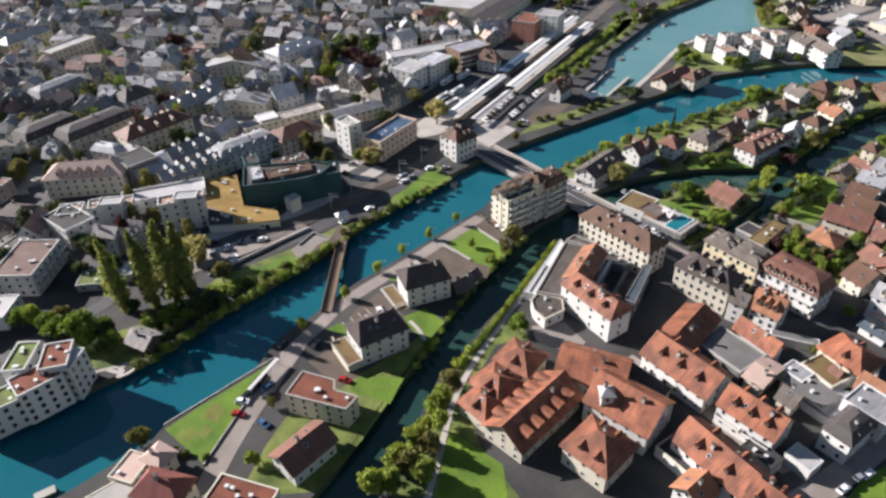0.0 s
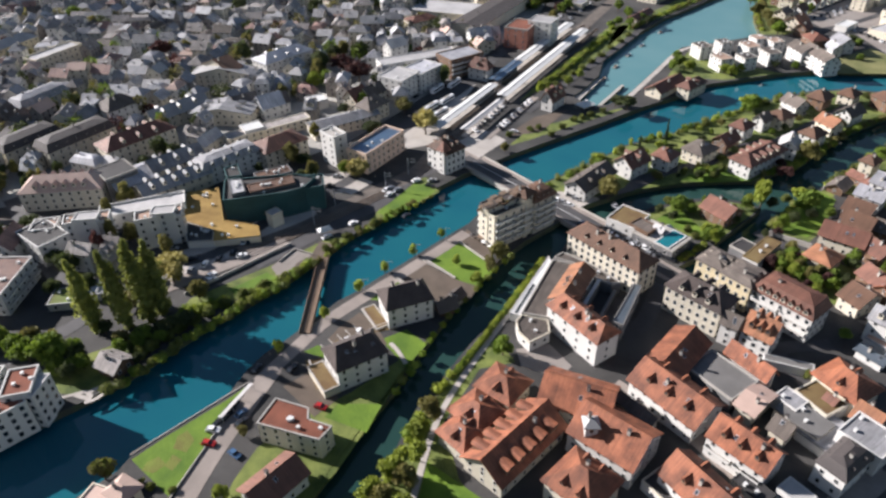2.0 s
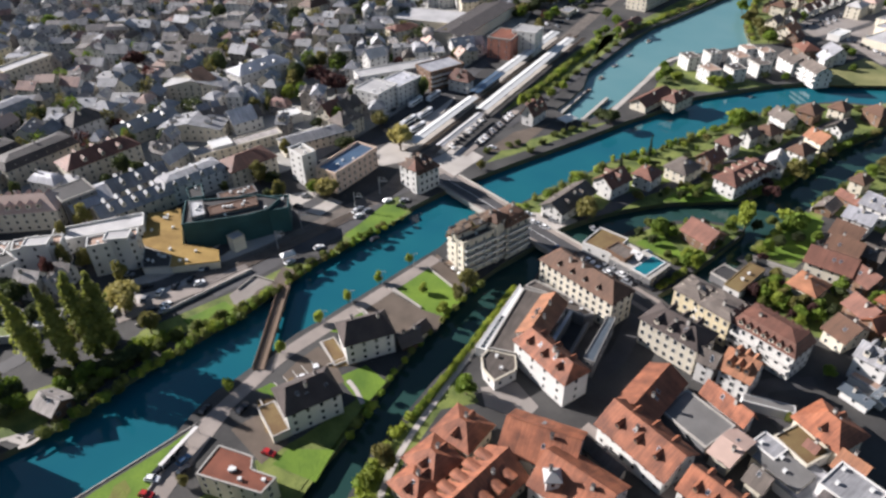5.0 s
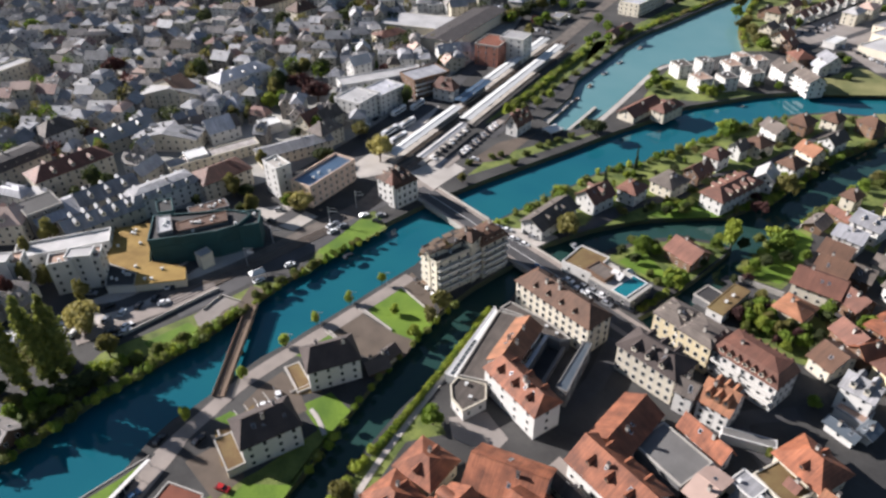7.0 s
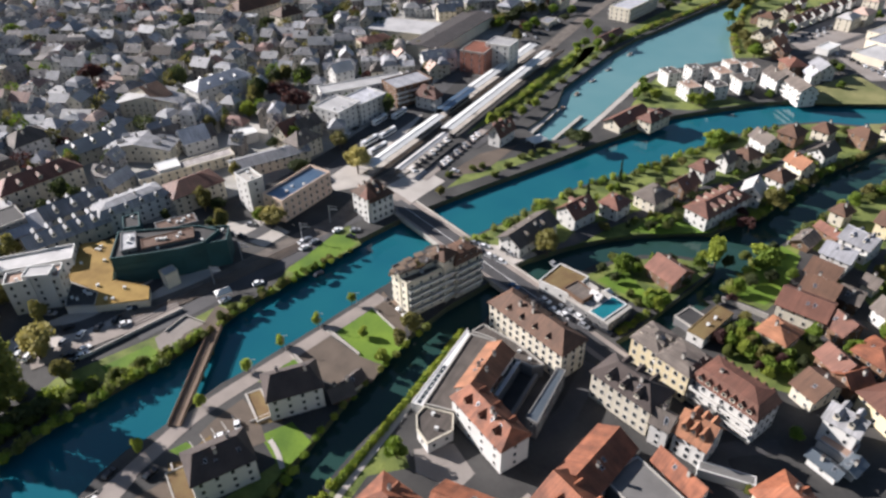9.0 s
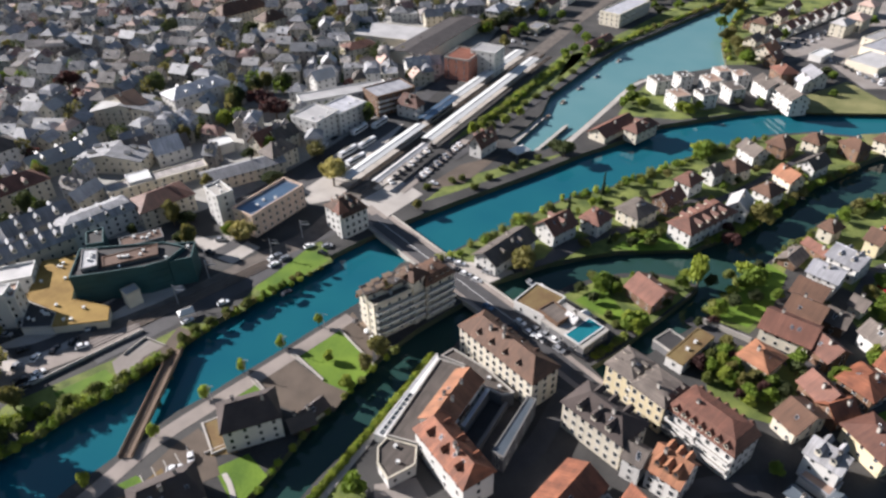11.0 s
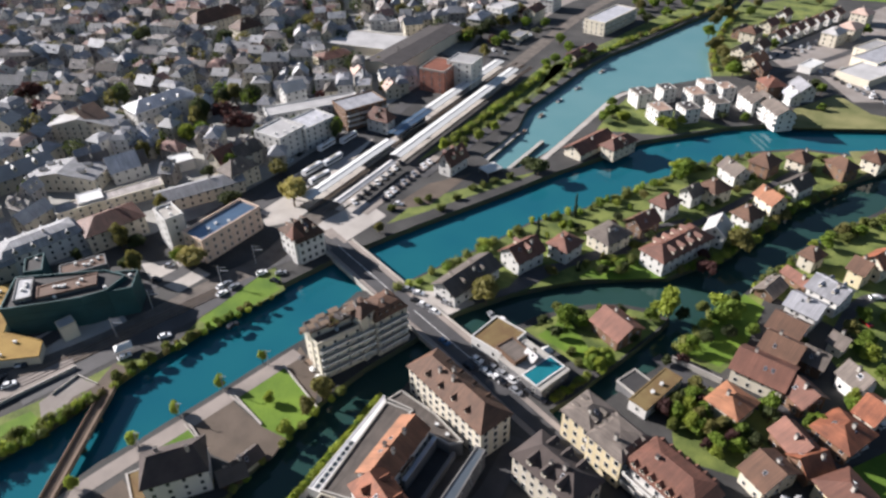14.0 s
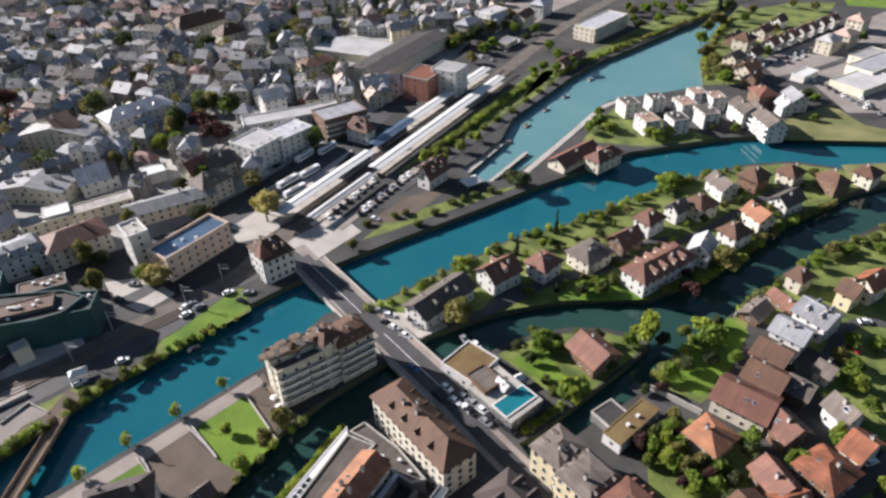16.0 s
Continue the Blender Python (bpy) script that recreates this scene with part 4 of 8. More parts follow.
block([(-51.5, 182.2), (-47.6, 182.2), (-47.6, 187.5), (-51.5, 187.5)], 6.4, 'brown', 'cream', 'stair house with a brown flat roof in the court', par='brown', ph=0.2, win=1)
block([(-35.2, 176.6), (-34.8, 198.6), (-32.2, 198.6), (-31.6, 176.2)], 6.6, 'glassroof', 'slatewall', 'narrow hotel side wing with a blue-grey metal roof', par='grey', ph=0.25, win=1)
block([(-63.4, 164.4), (-60.6, 160.2), (-55.4, 157.4), (-51.6, 164.6), (-54.3, 169.8), (-63.0, 168.2)], 4.0, 'slatebrown', 'white', 'white annexe with rounded walls and a brown flat roof', par='cream', win=2, vents=2)
house(-13.2, 200.4, 21.0, 12.2, -19, 10.0, 4.2, 'hip', 'umber', 'cream', label='cream four-storey hotel with a dark slate roof', win=3, dorm=3, chim=2)
house(12.6, 211.9, 21.5, 12.0, -23, 9.6, 5.2, 'mansard', 'redbrown', 'white', label='white grand hotel with red-brown mansard roof and balconies', win=3, dorm=7, balc=1)
house(-2.6, 216.6, 12.0, 12.2, -22, 10.4, 2.8, 'mansard', 'slatebrown', 'yellow', label='yellowish hotel with balconies and a grey-brown mansard roof', win=3, dorm=3, balc=1)
house(-12.4, 221.4, 11.0, 11.6, -20, 10.0, 2.6, 'hip', 'slatebrown', 'yellow', label='yellowish town house with a grey-brown roof', win=3, dorm=2)
house(-47.1, 210.2, 33.1, 11.8, 159, 11.0, 4.5, 'hip', 'brown', 'cream', label='long cream hotel with a dark brown hipped roof', win=3, dorm=4, chim=3)
house(7.2, 194.1, 10.1, 10.8, 165, 8.0, 4.5, 'gable', 'orange', 'white', label='white hotel wing with an orange-red tiled roof', win=3, dorm=3)
house(-1.7, 193.4, 6.2, 7.8, 170, 8.0, 2.5, 'gable', 'slatebrown', 'white', label='narrow white town house with a grey-brown roof')
house(16.6, 187.9, 14.0, 3.0, 8, 3.23, 0.12, 'flat', 'grey', 'white', label='low white terrace canopy beside the hotel', win=0)
house(26.4, 175.7, 10.7, 9.0, 146, 4.5, 0.5, 'flat', 'sedum', 'white', label='white terrace building with plants on its flat roof', win=1, par='cream')
house(28.9, 176.1, 4.0, 5.4, 151, 4.5, 1.6, 'gable', 'redbrown', 'white', label='small annexe with a red-brown roof', win=1)
house(31.9, 184.3, 15.0, 13.0, -32, 6.0, 4.2, 'hip', 'tile', 'cream', label='town house with a red hipped roof', dorm=1)
house(38.2, 173.5, 7.6, 8.5, 156, 6.0, 3.0, 'gable', 'orange', 'white', label='white house with an orange tiled roof')
house(38.3, 165.0, 11.5, 10.7, 155, 7.024, 0.5, 'flat', 'slatedark', 'white', label='white modern block with a grey flat roof', vents=3)
house(28.9, 165.1, 9.0, 13.0, -27, 3.23, 0.3, 'flat', 'slatedark', 'white', label='low grey terrace between the houses', win=0, vents=1, par='slatedark')
house(33.1, 153.0, 8.3, 13.5, 155, 7.5, 3.5, 'mansard', 'dark', 'white', label='white corner house with a dark mansard roof', dorm=2)
house(18.4, 158.8, 6.0, 7.4, 158, 5.5, 2.6, 'gable', 'slatebrown', 'cream', label='cream house with a grey-brown gabled roof')
house(23.1, 166.3, 13.0, 8.0, -26, 4.248, 0.3, 'flat', 'grey', 'cream', label='low house with a dark grey flat roof', win=1, vents=2, par='grey')
house(19.0, 171.3, 7.0, 6.0, -27, 4.5, 0.4, 'flat', 'slatedark', 'white', label='small white annexe with a terrace roof', win=1, vents=1)
house(24.3, 140.0, 7.2, 5.7, 154, 4.006, 0.2, 'flat', 'pale', 'white', label='white flat canopy over a courtyard', win=0)
house(40.7, 215.6, 10.0, 8.0, 160, 9.0, 3.2, 'gable', 'slatedark', 'white', label='white house with a grey roof and rows of windows', dorm=2)
house(40.7, 212.5, 7.9, 6.5, 157, 3.018, 0.3, 'flat', 'deck', 'white', label='sunken brown roof terrace of the white house', win=0, par='slatedark')
house(38.4, 203.3, 9.7, 4.9, 152, 3.4, 0.8, 'gable', 'glassroof', 'white', label='glazed conservatory with a blue glass roof', win=1)
house(44.7, 206.3, 7.0, 5.0, 67, 3.2, 0.7, 'gable', 'glassroof', 'white', label='small glazed porch with a blue glass roof', win=0)
house(33.2, 229.6, 9.0, 13.5, -34, 5.5, 3.2, 'gable', 'brown', 'cream', label='cream house with a brown gabled roof')
house(37.6, 243.6, 11.0, 9.5, -43, 5.0, 3.0, 'gable', 'redbrown', 'brownwall', label='small wooden house with a red-brown tiled roof')
house(42.0, 238.0, 9.0, 8.5, 47, 5.0, 2.8, 'gable', 'tile', 'brownwall', label='small wooden house with a red tiled roof')
house(52.0, 230.6, 15.0, 12.0, -41, 6.0, 3.2, 'hip', 'redbrown', 'yellow', label='yellowish house with a red-brown hipped roof')
house(14.8, 136.5, 9.0, 5.0, -27, 4.006, 0.3, 'flat', 'darkflat', 'cream', label='low dark flat-roofed annexe behind the row house', win=0, vents=2, par='darkflat')
house(-3.9, 126.7, 10.0, 8.0, -26, 3.512, 0.3, 'flat', 'darkflat', 'white', label='low courtyard annexe with a dark flat roof', win=0, par='cream')
house(-19.2, 147.7, 16.0, 5.0, -22, 4.5, 1.5, 'gable', 'slatebrown', 'cream', label='narrow grey-roofed shed along the lane', win=1)
house(0.2, 244.3, 5.8, 18.1, 162, 4.024, 0.3, 'flat', 'sedum', 'white', par='sedum', label='low house with a rust-brown flat roof and white fascia', win=1, vents=2)
house(25.8, 266.6, 16.5, 13.5, -10, 5.8, 3.2, 'gable', 'redbrown', 'cream', label='cream chalet with a broad brown gabled roof')
house(29.4, 278.6, 12.0, 12.0, -14, 5.8, 3.2, 'gable', 'brown', 'brownwall', label='wooden house with a broad dark brown roof')
house(29.6, 290.2, 11.0, 11.6, -17, 5.6, 3.0, 'gable', 'brown', 'white', label='white house with a dark brown gabled roof')
house(33.0, 302.6, 11.5, 11.0, -17, 6.4, 2.4, 'gable', 'slate', 'white', label='white house with a grey metal roof')
house(39.0, 314.6, 12.5, 12.0, -25, 7.0, 2.8, 'gable', 'slate', 'white', label='white modern house with a grey roof and skylights', dorm=2)
house(31.3, 335.0, 7.3, 8.9, 155, 5.5, 3.2, 'hip', 'brown', 'cream', label='cream house with a brown hipped roof')
house(47.0, 332.7, 7.0, 8.5, 155, 7.0, 3.2, 'gable', 'brown', 'yellow', label='yellow house with a brown gabled roof')
house(52.5, 341.3, 10.7, 9.0, 62, 7, 3.2, 'gable', 'tile', 'cream', label='house with a red-brown tiled roof')
house(20.2, 249.6, 11.0, 11.5, -22, 4.6, 2.8, 'hip', 'orange', 'cream', label='cream bungalow with an orange tiled roof')
house(38.6, 279.6, 8.0, 9.0, -14, 5.0, 2.8, 'gable', 'slatebrown', 'brownwall', label='wooden chalet with a dark roof')
house(37.4, 262.2, 9.5, 10.5, -38, 5.2, 3.0, 'gable', 'redbrown', 'brownwall', label='wooden chalet with a reddish brown roof')
house(50.0, 275.0, 9.3, 8.0, 141, 6.0, 3.2, 'gable', 'slatebrown', 'white', label='white house with a dark grey gabled roof')
house(48.2, 252.4, 12.0, 13.0, -28, 5.4, 3.2, 'hip', 'tile', 'brownwall', label='wooden house with a broad red-brown tiled roof')
house(55.0, 264.6, 7.0, 12.0, -27, 5.6, 3.2, 'gable', 'tile', 'cream', label='cream house with a red tiled roof')
house(44.4, 291.5, 6.1, 6.8, 157, 4.5, 2.2, 'gable', 'slatebrown', 'cream', label='small house with a dark gabled roof')
house(21.4, 311.6, 11.0, 8.0, 71, 3, 1.8, 'gable', 'slatebrown', 'brownwall', label='wooden boathouse with a dark roof', win=1)
house(28.7, 321.3, 11.0, 6.0, -34, 3.5, 1.5, 'gable', 'redbrown', 'brownwall', label='low garden house with a brown roof', win=1)
house(-5.2, 244.4, 9.0, 8.0, -24, 3.024, 0.4, 'flat', 'darkflat', 'slatewall', label='low dark flat-roofed annexe', win=0)
# Dark wall colour stands in for the shade on the pool building.
house(-35.0, 236.0, 18.0, 12.6, 161, 4.036, 0.3, 'flat', 'concrete', 'slatewall', par='concrete', label='low pool building with a white roof terrace', win=1)
house(-50.0, 242.2, 12.1, 13.0, 168, 4.342, 0.5, 'flat', 'sedum', 'white', label='pavilion with a planted flat roof', win=1)
house(-42.3, 237.2, 9.0, 7.0, -23, 5.448, 0.5, 'flat', 'slatebrown', 'brownwall', label='dark roof house on the pool terrace', win=0)
house(-36.4, 237.9, 5.0, 4.0, -24, 5.6, 1.0, 'gable', 'pale', 'white', label='white changing cabin on the pool terrace', win=0)
house(-73.6, 263.8, 25.3, 12.0, 76, 5.5, 3.0, 'gable', 'slatebrown', 'white', label='white house with a grey-brown roof near the bridge', dorm=2)
house(-62.1, 285.8, 14.3, 11.5, 68, 6.5, 3.8, 'gable', 'redbrown', 'white', label='white villa with a brown tiled roof', dorm=1)
house(-50.1, 298.6, 11.7, 10.2, 75, 6.0, 3.0, 'hip', 'redbrown', 'white', label='white villa with a brown hipped roof')
house(-38.0, 313.0, 14.4, 12.3, 68, 5.5, 3.4, 'hip', 'slatebrown', 'cream', label='chalet with a dark brown roof')
house(-29.4, 328.6, 12.5, 9.5, 66, 5.5, 3.2, 'gable', 'redbrown', 'brownwall', label='chalet with a brown gabled roof')
house(-25.1, 345.0, 11.6, 9.1, 69, 6.5, 3.2, 'hip', 'redbrown', 'white', label='white villa with a brown hipped roof')
house(-18.1, 359.1, 8.5, 8.0, 66, 6.0, 3.0, 'gable', 'slatebrown', 'white', label='white house with a dark gabled roof')
house(-10.2, 367.4, 11.6, 10.7, 59, 6, 3.2, 'hip', 'brown', 'cream', label='chalet with a brown roof')
house(-6.2, 387.8, 12.5, 9.7, -40, 6, 3, 'gable', 'slatebrown', 'white', label='white house with a dark roof')
house(4.4, 401.0, 12.5, 10.7, 69, 6, 4, 'hip', 'brown', 'brownwall', label='chalet with a dark brown hipped roof')
house(17.7, 412.7, 10.7, 9.7, 68, 5.5, 3.5, 'hip', 'brown', 'cream', label='chalet with a dark brown hipped roof')
house(34.5, 413.9, 12.5, 9.7, -40, 6, 3.4, 'hip', 'brown', 'brownwall', label='chalet with a dark brown hipped roof')
house(11.8, 369.8, 11.6, 9.7, -39, 6, 3, 'gable', 'orange', 'cream', label='cream house with an orange roof')
house(19.6, 387.4, 13.5, 9.7, 63, 6, 3, 'gable', 'slatebrown', 'white', label='white house with a dark roof')
house(6.0, 352.3, 11.6, 9.7, 63, 6, 3.4, 'hip', 'brown', 'white', label='white house with a brown hipped roof')
house(-13.2, 317.2, 29.1, 12.1, 65, 6.5, 3.6, 'hip', 'redbrown', 'white', label='long white villa with a red-brown hipped roof', dorm=4)
house(-2.5, 335.7, 11.8, 9.4, 88, 6.5, 3.2, 'gable', 'pale', 'white', label='white house with a pale gabled roof')
house(47.1, 427.9, 10.7, 9.7, 66, 5.5, 3, 'hip', 'brown', 'cream', label='house with a dark roof')
house(-90.3, 212.5, 19.2, 9.3, 66, 14.512, 0.9, 'flat', 'slatebrown', 'cream', label='tall cream hotel with balconies and a terraced flat roof', balc=1, vents=3)
house(-90.8, 214.1, 22.0, 5.0, 63, 17.018, 0.5, 'flat', 'dark', 'cream', label='dark roof storey along the hotel terrace', win=1, vents=2, par='dark')
house(-83.4, 226.2, 12.6, 10.5, 69, 14.5, 3.8, 'mansard', 'brown', 'cream', label='cream hotel wing with a brown mansard roof and balconies', balc=1, dorm=4, chim=2)
house(-86.1, 218.8, 8.0, 8.0, -7, 18.0, 3.2, 'hip', 'brown', 'cream', label='square roof tower of the island hotel', win=1)
house(-172.8, 64.9, 8.0, 10.9, -136, 13.036, 0.6, 'flat', 'rust', 'white', label='white five-storey apartment block with rust-red flat roof', win=3, vents=3)
house(-169.7, 66.1, 8.8, 6.0, 115, 12.042, 0.5, 'flat', 'pale', 'white', label='white stair wing of the apartment block above the river', win=3)
house(-172.3, 57.1, 12.4, 9.1, -106, 11.048, 0.6, 'flat', 'rust', 'white', label='white apartment wing with rust-red roof terraces over the river', win=3, vents=3)
house(-176.1, 46.5, 12.6, 8.1, -110, 9.4, 0.6, 'flat', 'greenroof', 'white', label='white apartment wing with planted roof terraces over the river', win=3, vents=2)
house(-182.8, 60.0, 12.0, 6.6, -55, 12.006, 0.6, 'flat', 'greenroof', 'white', label='white apartment block with a planted flat roof and parapet', win=1, vents=4)
house(-166.2, 88.2, 9.5, 9.0, 4, 3.8, 2.4, 'gable', 'taupe', 'brownwall', label='small riverside chalet with a grey-brown roof')
house(-211.8, 142.5, 8.3, 7.0, -130, 13.018, 0.9, 'flat', 'deck', 'white', label='white stepped apartment block with brown roof terraces', balc=0, vents=1)
house(-206.5, 150.1, 8.0, 8.2, -134, 12.024, 0.9, 'flat', 'deck', 'white', label='white apartment wing with brown roof terraces and bay windows', vents=2)
house(-207.3, 147.4, 9.0, 6.0, 37, 14.23, 0.5, 'flat', 'pale', 'white', label='white roof storey of the stepped apartment block', win=1)
house(-230.2, 153.9, 34.0, 10.0, 49, 6.036, 1, 'flat', 'pale', 'white', label='long low building with a pale roof')
block([(-225.4, 173.4), (-216.2, 182.6), (-194.8, 164.3), (-179.6, 168.2), (-174.0, 163.2), (-188.0, 152.0), (-193.2, 157.4), (-209.5, 156.5)], 3.5, 'ochre', 'cream', 'low building with an ochre planted flat roof', par='ochre', ph=0.12, win=0, vents=9)
block([(-209.3, 156.2), (-193.2, 157.1), (-188.1, 151.8), (-196.6, 146.3)], 3.3, 'darkflat', 'white', 'low dark flat roof with white vents beside the planted roof', par='concrete', ph=0.15, win=0, vents=5)
block([(-194.6, 166.2), (-185.6, 174.4), (-176.4, 183.4), (-172.2, 190.0), (-173.4, 198.8), (-182.5, 197.2), (-206.6, 179.2)], 11.4, 'darkflat', 'teal', 'building under works wrapped in dark green netting', par='teal', ph=0.8, win=0, vents=4, bands=3)
block([(-172.0, 190.2), (-166.8, 196.0), (-173.0, 203.6), (-179.4, 199.2), (-173.2, 199.0)], 10.6, 'darkflat', 'teal', 'netted annexe of the building under works', par='teal', ph=0.8, win=0, vents=1)
block([(-193.6, 179.2), (-182.6, 194.6), (-177.2, 190.2), (-188.4, 175.6)], 12.6, 'brown', 'slatewall', 'long brown roof deck of the netted building', par='brown', ph=0.3, win=0, vents=6)
block([(-203.6, 178.4), (-199.2, 181.6), (-190.4, 174.8), (-193.6, 170.4)], 12.9, 'slatepale', 'slatewall', 'grey roof storey of the netted building', ph=0.3, win=1, vents=3)
block([(-203.5, 192.9), (-195.4, 205.8), (-189.2, 202.2), (-197.7, 189.3)], 9.0, 'brown', 'slatewall', 'dark house with a brown deck and roof lights', par='slatewall', ph=0.3, win=1, vents=5)
block([(-217.4, 188.9), (-214.6, 194.6), (-205.6, 187.8), (-210.0, 183.6)], 9.6, 'darkflat', 'teal', 'netted corner house with a dark flat roof', par='teal', ph=0.6, win=0, vents=2)
house(-233.5, 93.4, 22.0, 15.0, -60, 9.0, 0.6, 'flat', 'redbrown', 'white', par='white', label='white terrace house with long brown roof terraces', vents=4, balc=1)
house(-209.6, 102.2, 10.5, 9.0, 37, 3.0, 0.3, 'flat', 'greenroof', 'pale', label='low pale building behind the poplars', win=1, vents=5, par='pale')
house(-202.8, 111.6, 7.4, 8.4, 35, 3.0, 0.3, 'flat', 'pale', 'pale', label='low pale annexe behind the poplars', win=0, vents=3, par='pale')
house(-236.5, 128.5, 8.3, 7.0, -130, 12.0, 0.9, 'flat', 'deck', 'white', label='white stepped apartment block with brown roof terraces', vents=1)
house(-230.6, 134.6, 8.0, 8.2, -134, 11.0, 0.9, 'flat', 'deck', 'white', label='white apartment wing with brown roof terraces and bay windows', vents=2)
house(-232.4, 131.0, 9.0, 6.0, 37, 13.2, 0.5, 'flat', 'pale', 'white', label='white roof storey of the stepped apartment block', win=1)
house(-221.5, 73.5, 12.0, 10.0, -58, 5.5, 0.5, 'flat', 'pale', 'white', label='white low wing with a pale flat roof', win=1, vents=2)
house(-177.7, 176.2, 5.0, 4.5, 75, 6.024, 0.3, 'flat', 'pale', 'cream', label='pale lift shaft on the parking side', win=0)
house(-248.5, 122.6, 9.5, 8.5, 40, 9.0, 0.8, 'flat', 'deck', 'white', label='white stepped apartment block with brown roof decks', vents=2, win=3)
house(-254.0, 110.3, 15.0, 9.0, -58, 7.5, 4.0, 'gable', 'dustyred', 'white', label='white house with a haze-pale red gabled roof', win=2)
house(-243.9, 118.3, 12.0, 18.0, 83, 9.048, 0.6, 'flat', 'darkflat', 'white', label='white terrace house with dark roof decks', vents=2)
house(-271.0, 147.6, 35.0, 15.0, -144, 9.0, 5.0, 'hip', 'pinkish', 'cream', label='long cream school building with a pinkish hipped roof', dorm=6)
house(-188.5, 231.7, 7.2, 11.2, 72, 15.006, 0.9, 'flat', 'concrete', 'white', label='slim plain white tower block with a rounded roof edge', vents=2, win=1)
house(-172.5, 242.9, 29.0, 11.4, 86, 9.612, 1.2, 'flat', 'bluemetal', 'pinkstone', label='pinkish stone bank building with a blue metal roof', vents=3)
house(-139.6, 252.2, 12.5, 14.5, 72, 10.0, 5.0, 'halfhip', 'brown', 'white', label='white corner hotel with a steep brown roof', dorm=3, chim=2, win=3)
house(-137.6, 246.6, 5.0, 5.0, 72, 11.5, 4.5, 'hip', 'redbrown', 'white', label='white corner turret of the hotel with a steep roof', win=2, chim=0)
house(-220.3, 461.9, 84.0, 24.5, 90, 7.5, 1.5, 'gable', 'dark', 'cream', label='large depot hall with a grey roof', win=0, vents=4)
house(-255.1, 460.6, 30.0, 55.0, 98, 5.03, 0.5, 'flat', 'pale', 'cream', label='low hall with a pale flat roof', win=0)
house(-179.0, 422.8, 20.0, 16.0, 92, 13.036, 0.6, 'flat', 'rust', 'brick', label='red brick station office block', win=1)
house(-167.8, 432.5, 14.0, 16.0, 91, 15.042, 0.6, 'flat', 'pale', 'white', label='white office block beside the station', win=1)
house(-175.5, 356.6, 8.4, 14.7, 89, 7.0, 6.0, 'hip', 'redbrown', 'white', label='white chalet station building with a steep brown roof', dorm=1)
house(-206.3, 315.1, 17.7, 17.2, 87, 11.5, 0.7, 'flat', 'pale', 'white', label='pale office block with ribbon windows', vents=3)
house(-200.9, 331.3, 19.7, 15.1, 81, 11.006, 0.7, 'flat', 'slate', 'white', label='grey office block with ribbon windows', vents=3)
house(-215.5, 350.4, 50.0, 12.0, 53, 9.012, 0.7, 'flat', 'pale', 'white', label='long white commercial building with a pale roof')
house(-192.3, 361.5, 24.0, 16.0, 64, 11.018, 0.7, 'flat', 'slate', 'brownwall', label='dark apartment building with balconies', balc=1)
house(-121.2, 337.2, 14.9, 8.4, 82, 6.5, 5.0, 'gable', 'redbrown', 'white', label='white waterside villa with a red-brown gabled roof', dorm=2)
house(-72.8, 386.1, 27.3, 11.5, 72, 4.0, 3.0, 'gable', 'redbrown', 'cream', label='boathouse with a red-brown gabled roof', win=1)
house(-59.5, 389.2, 18.4, 9.4, 70, 5.5, 3.6, 'hip', 'redbrown', 'cream', label='riverside house with a red-brown roof', dorm=1)
house(-127.4, 574.4, 44.0, 16.0, 79, 9.042, 0.6, 'flat', 'slate', 'cream', label='long apartment block beside the railway', balc=1)
house(-123.1, 507.1, 26.0, 9.0, 77, 4, 2, 'gable', 'redbrown', 'cream', label='low waterside building with a red roof')
house(-67.8, 450.5, 10.3, 8.6, -44, 7.6, 0.35, 'flat', 'slatebrown', 'white', label='white cube-shaped villa near the river bend', vents=2, win=2, par='concrete')
house(-57.2, 462.9, 8.6, 7.7, -46, 7.606, 0.35, 'flat', 'dark', 'white', label='white cube-shaped villa near the river bend', vents=2, win=2, par='concrete')
house(-52.8, 434.9, 11.2, 8.6, -44, 7.612, 0.35, 'flat', 'deck', 'white', label='white cube-shaped villa near the river bend', vents=2, win=2, par='concrete')
house(-41.7, 464.2, 11.2, 8.6, -48, 7.618, 0.35, 'flat', 'deck', 'white', label='white cube-shaped villa near the river bend', vents=2, win=2, par='concrete')
house(-40.1, 442.4, 9.5, 8.6, -46, 7.624, 0.35, 'flat', 'dark', 'white', label='white cube-shaped villa near the river bend', vents=2, win=2, par='concrete')
house(-29.1, 457.7, 12.0, 8.6, -48, 7.63, 0.35, 'flat', 'slatebrown', 'white', label='white cube-shaped villa near the river bend', vents=2, win=2, par='concrete')
house(-29.3, 479.3, 9.5, 7.7, -50, 7.636, 0.35, 'flat', 'deck', 'white', label='white cube-shaped villa near the river bend', vents=2, win=2, par='concrete')
house(-39.5, 481.0, 8.6, 7.7, -49, 7.642, 0.35, 'flat', 'deck', 'white', label='white cube-shaped villa near the river bend', vents=2, win=2, par='concrete')
house(-1.9, 461.6, 26.0, 11.0, -52, 8.5, 3, 'gable', 'slatebrown', 'white', label='white terrace of houses at the river bend', balc=1)
house(-12.5, 469.2, 16.0, 11.0, -51, 8, 3, 'gable', 'slatebrown', 'white', label='white house with a grey roof at the bend')
house(7.9, 499.4, 14.0, 10.0, -56, 7, 3, 'gable', 'slate', 'white', label='white house with a grey roof')
house(-7.9, 496.7, 14.0, 12.0, -54, 7, 3.5, 'hip', 'redbrown', 'brownwall', label='brown chalet with a red-brown roof')
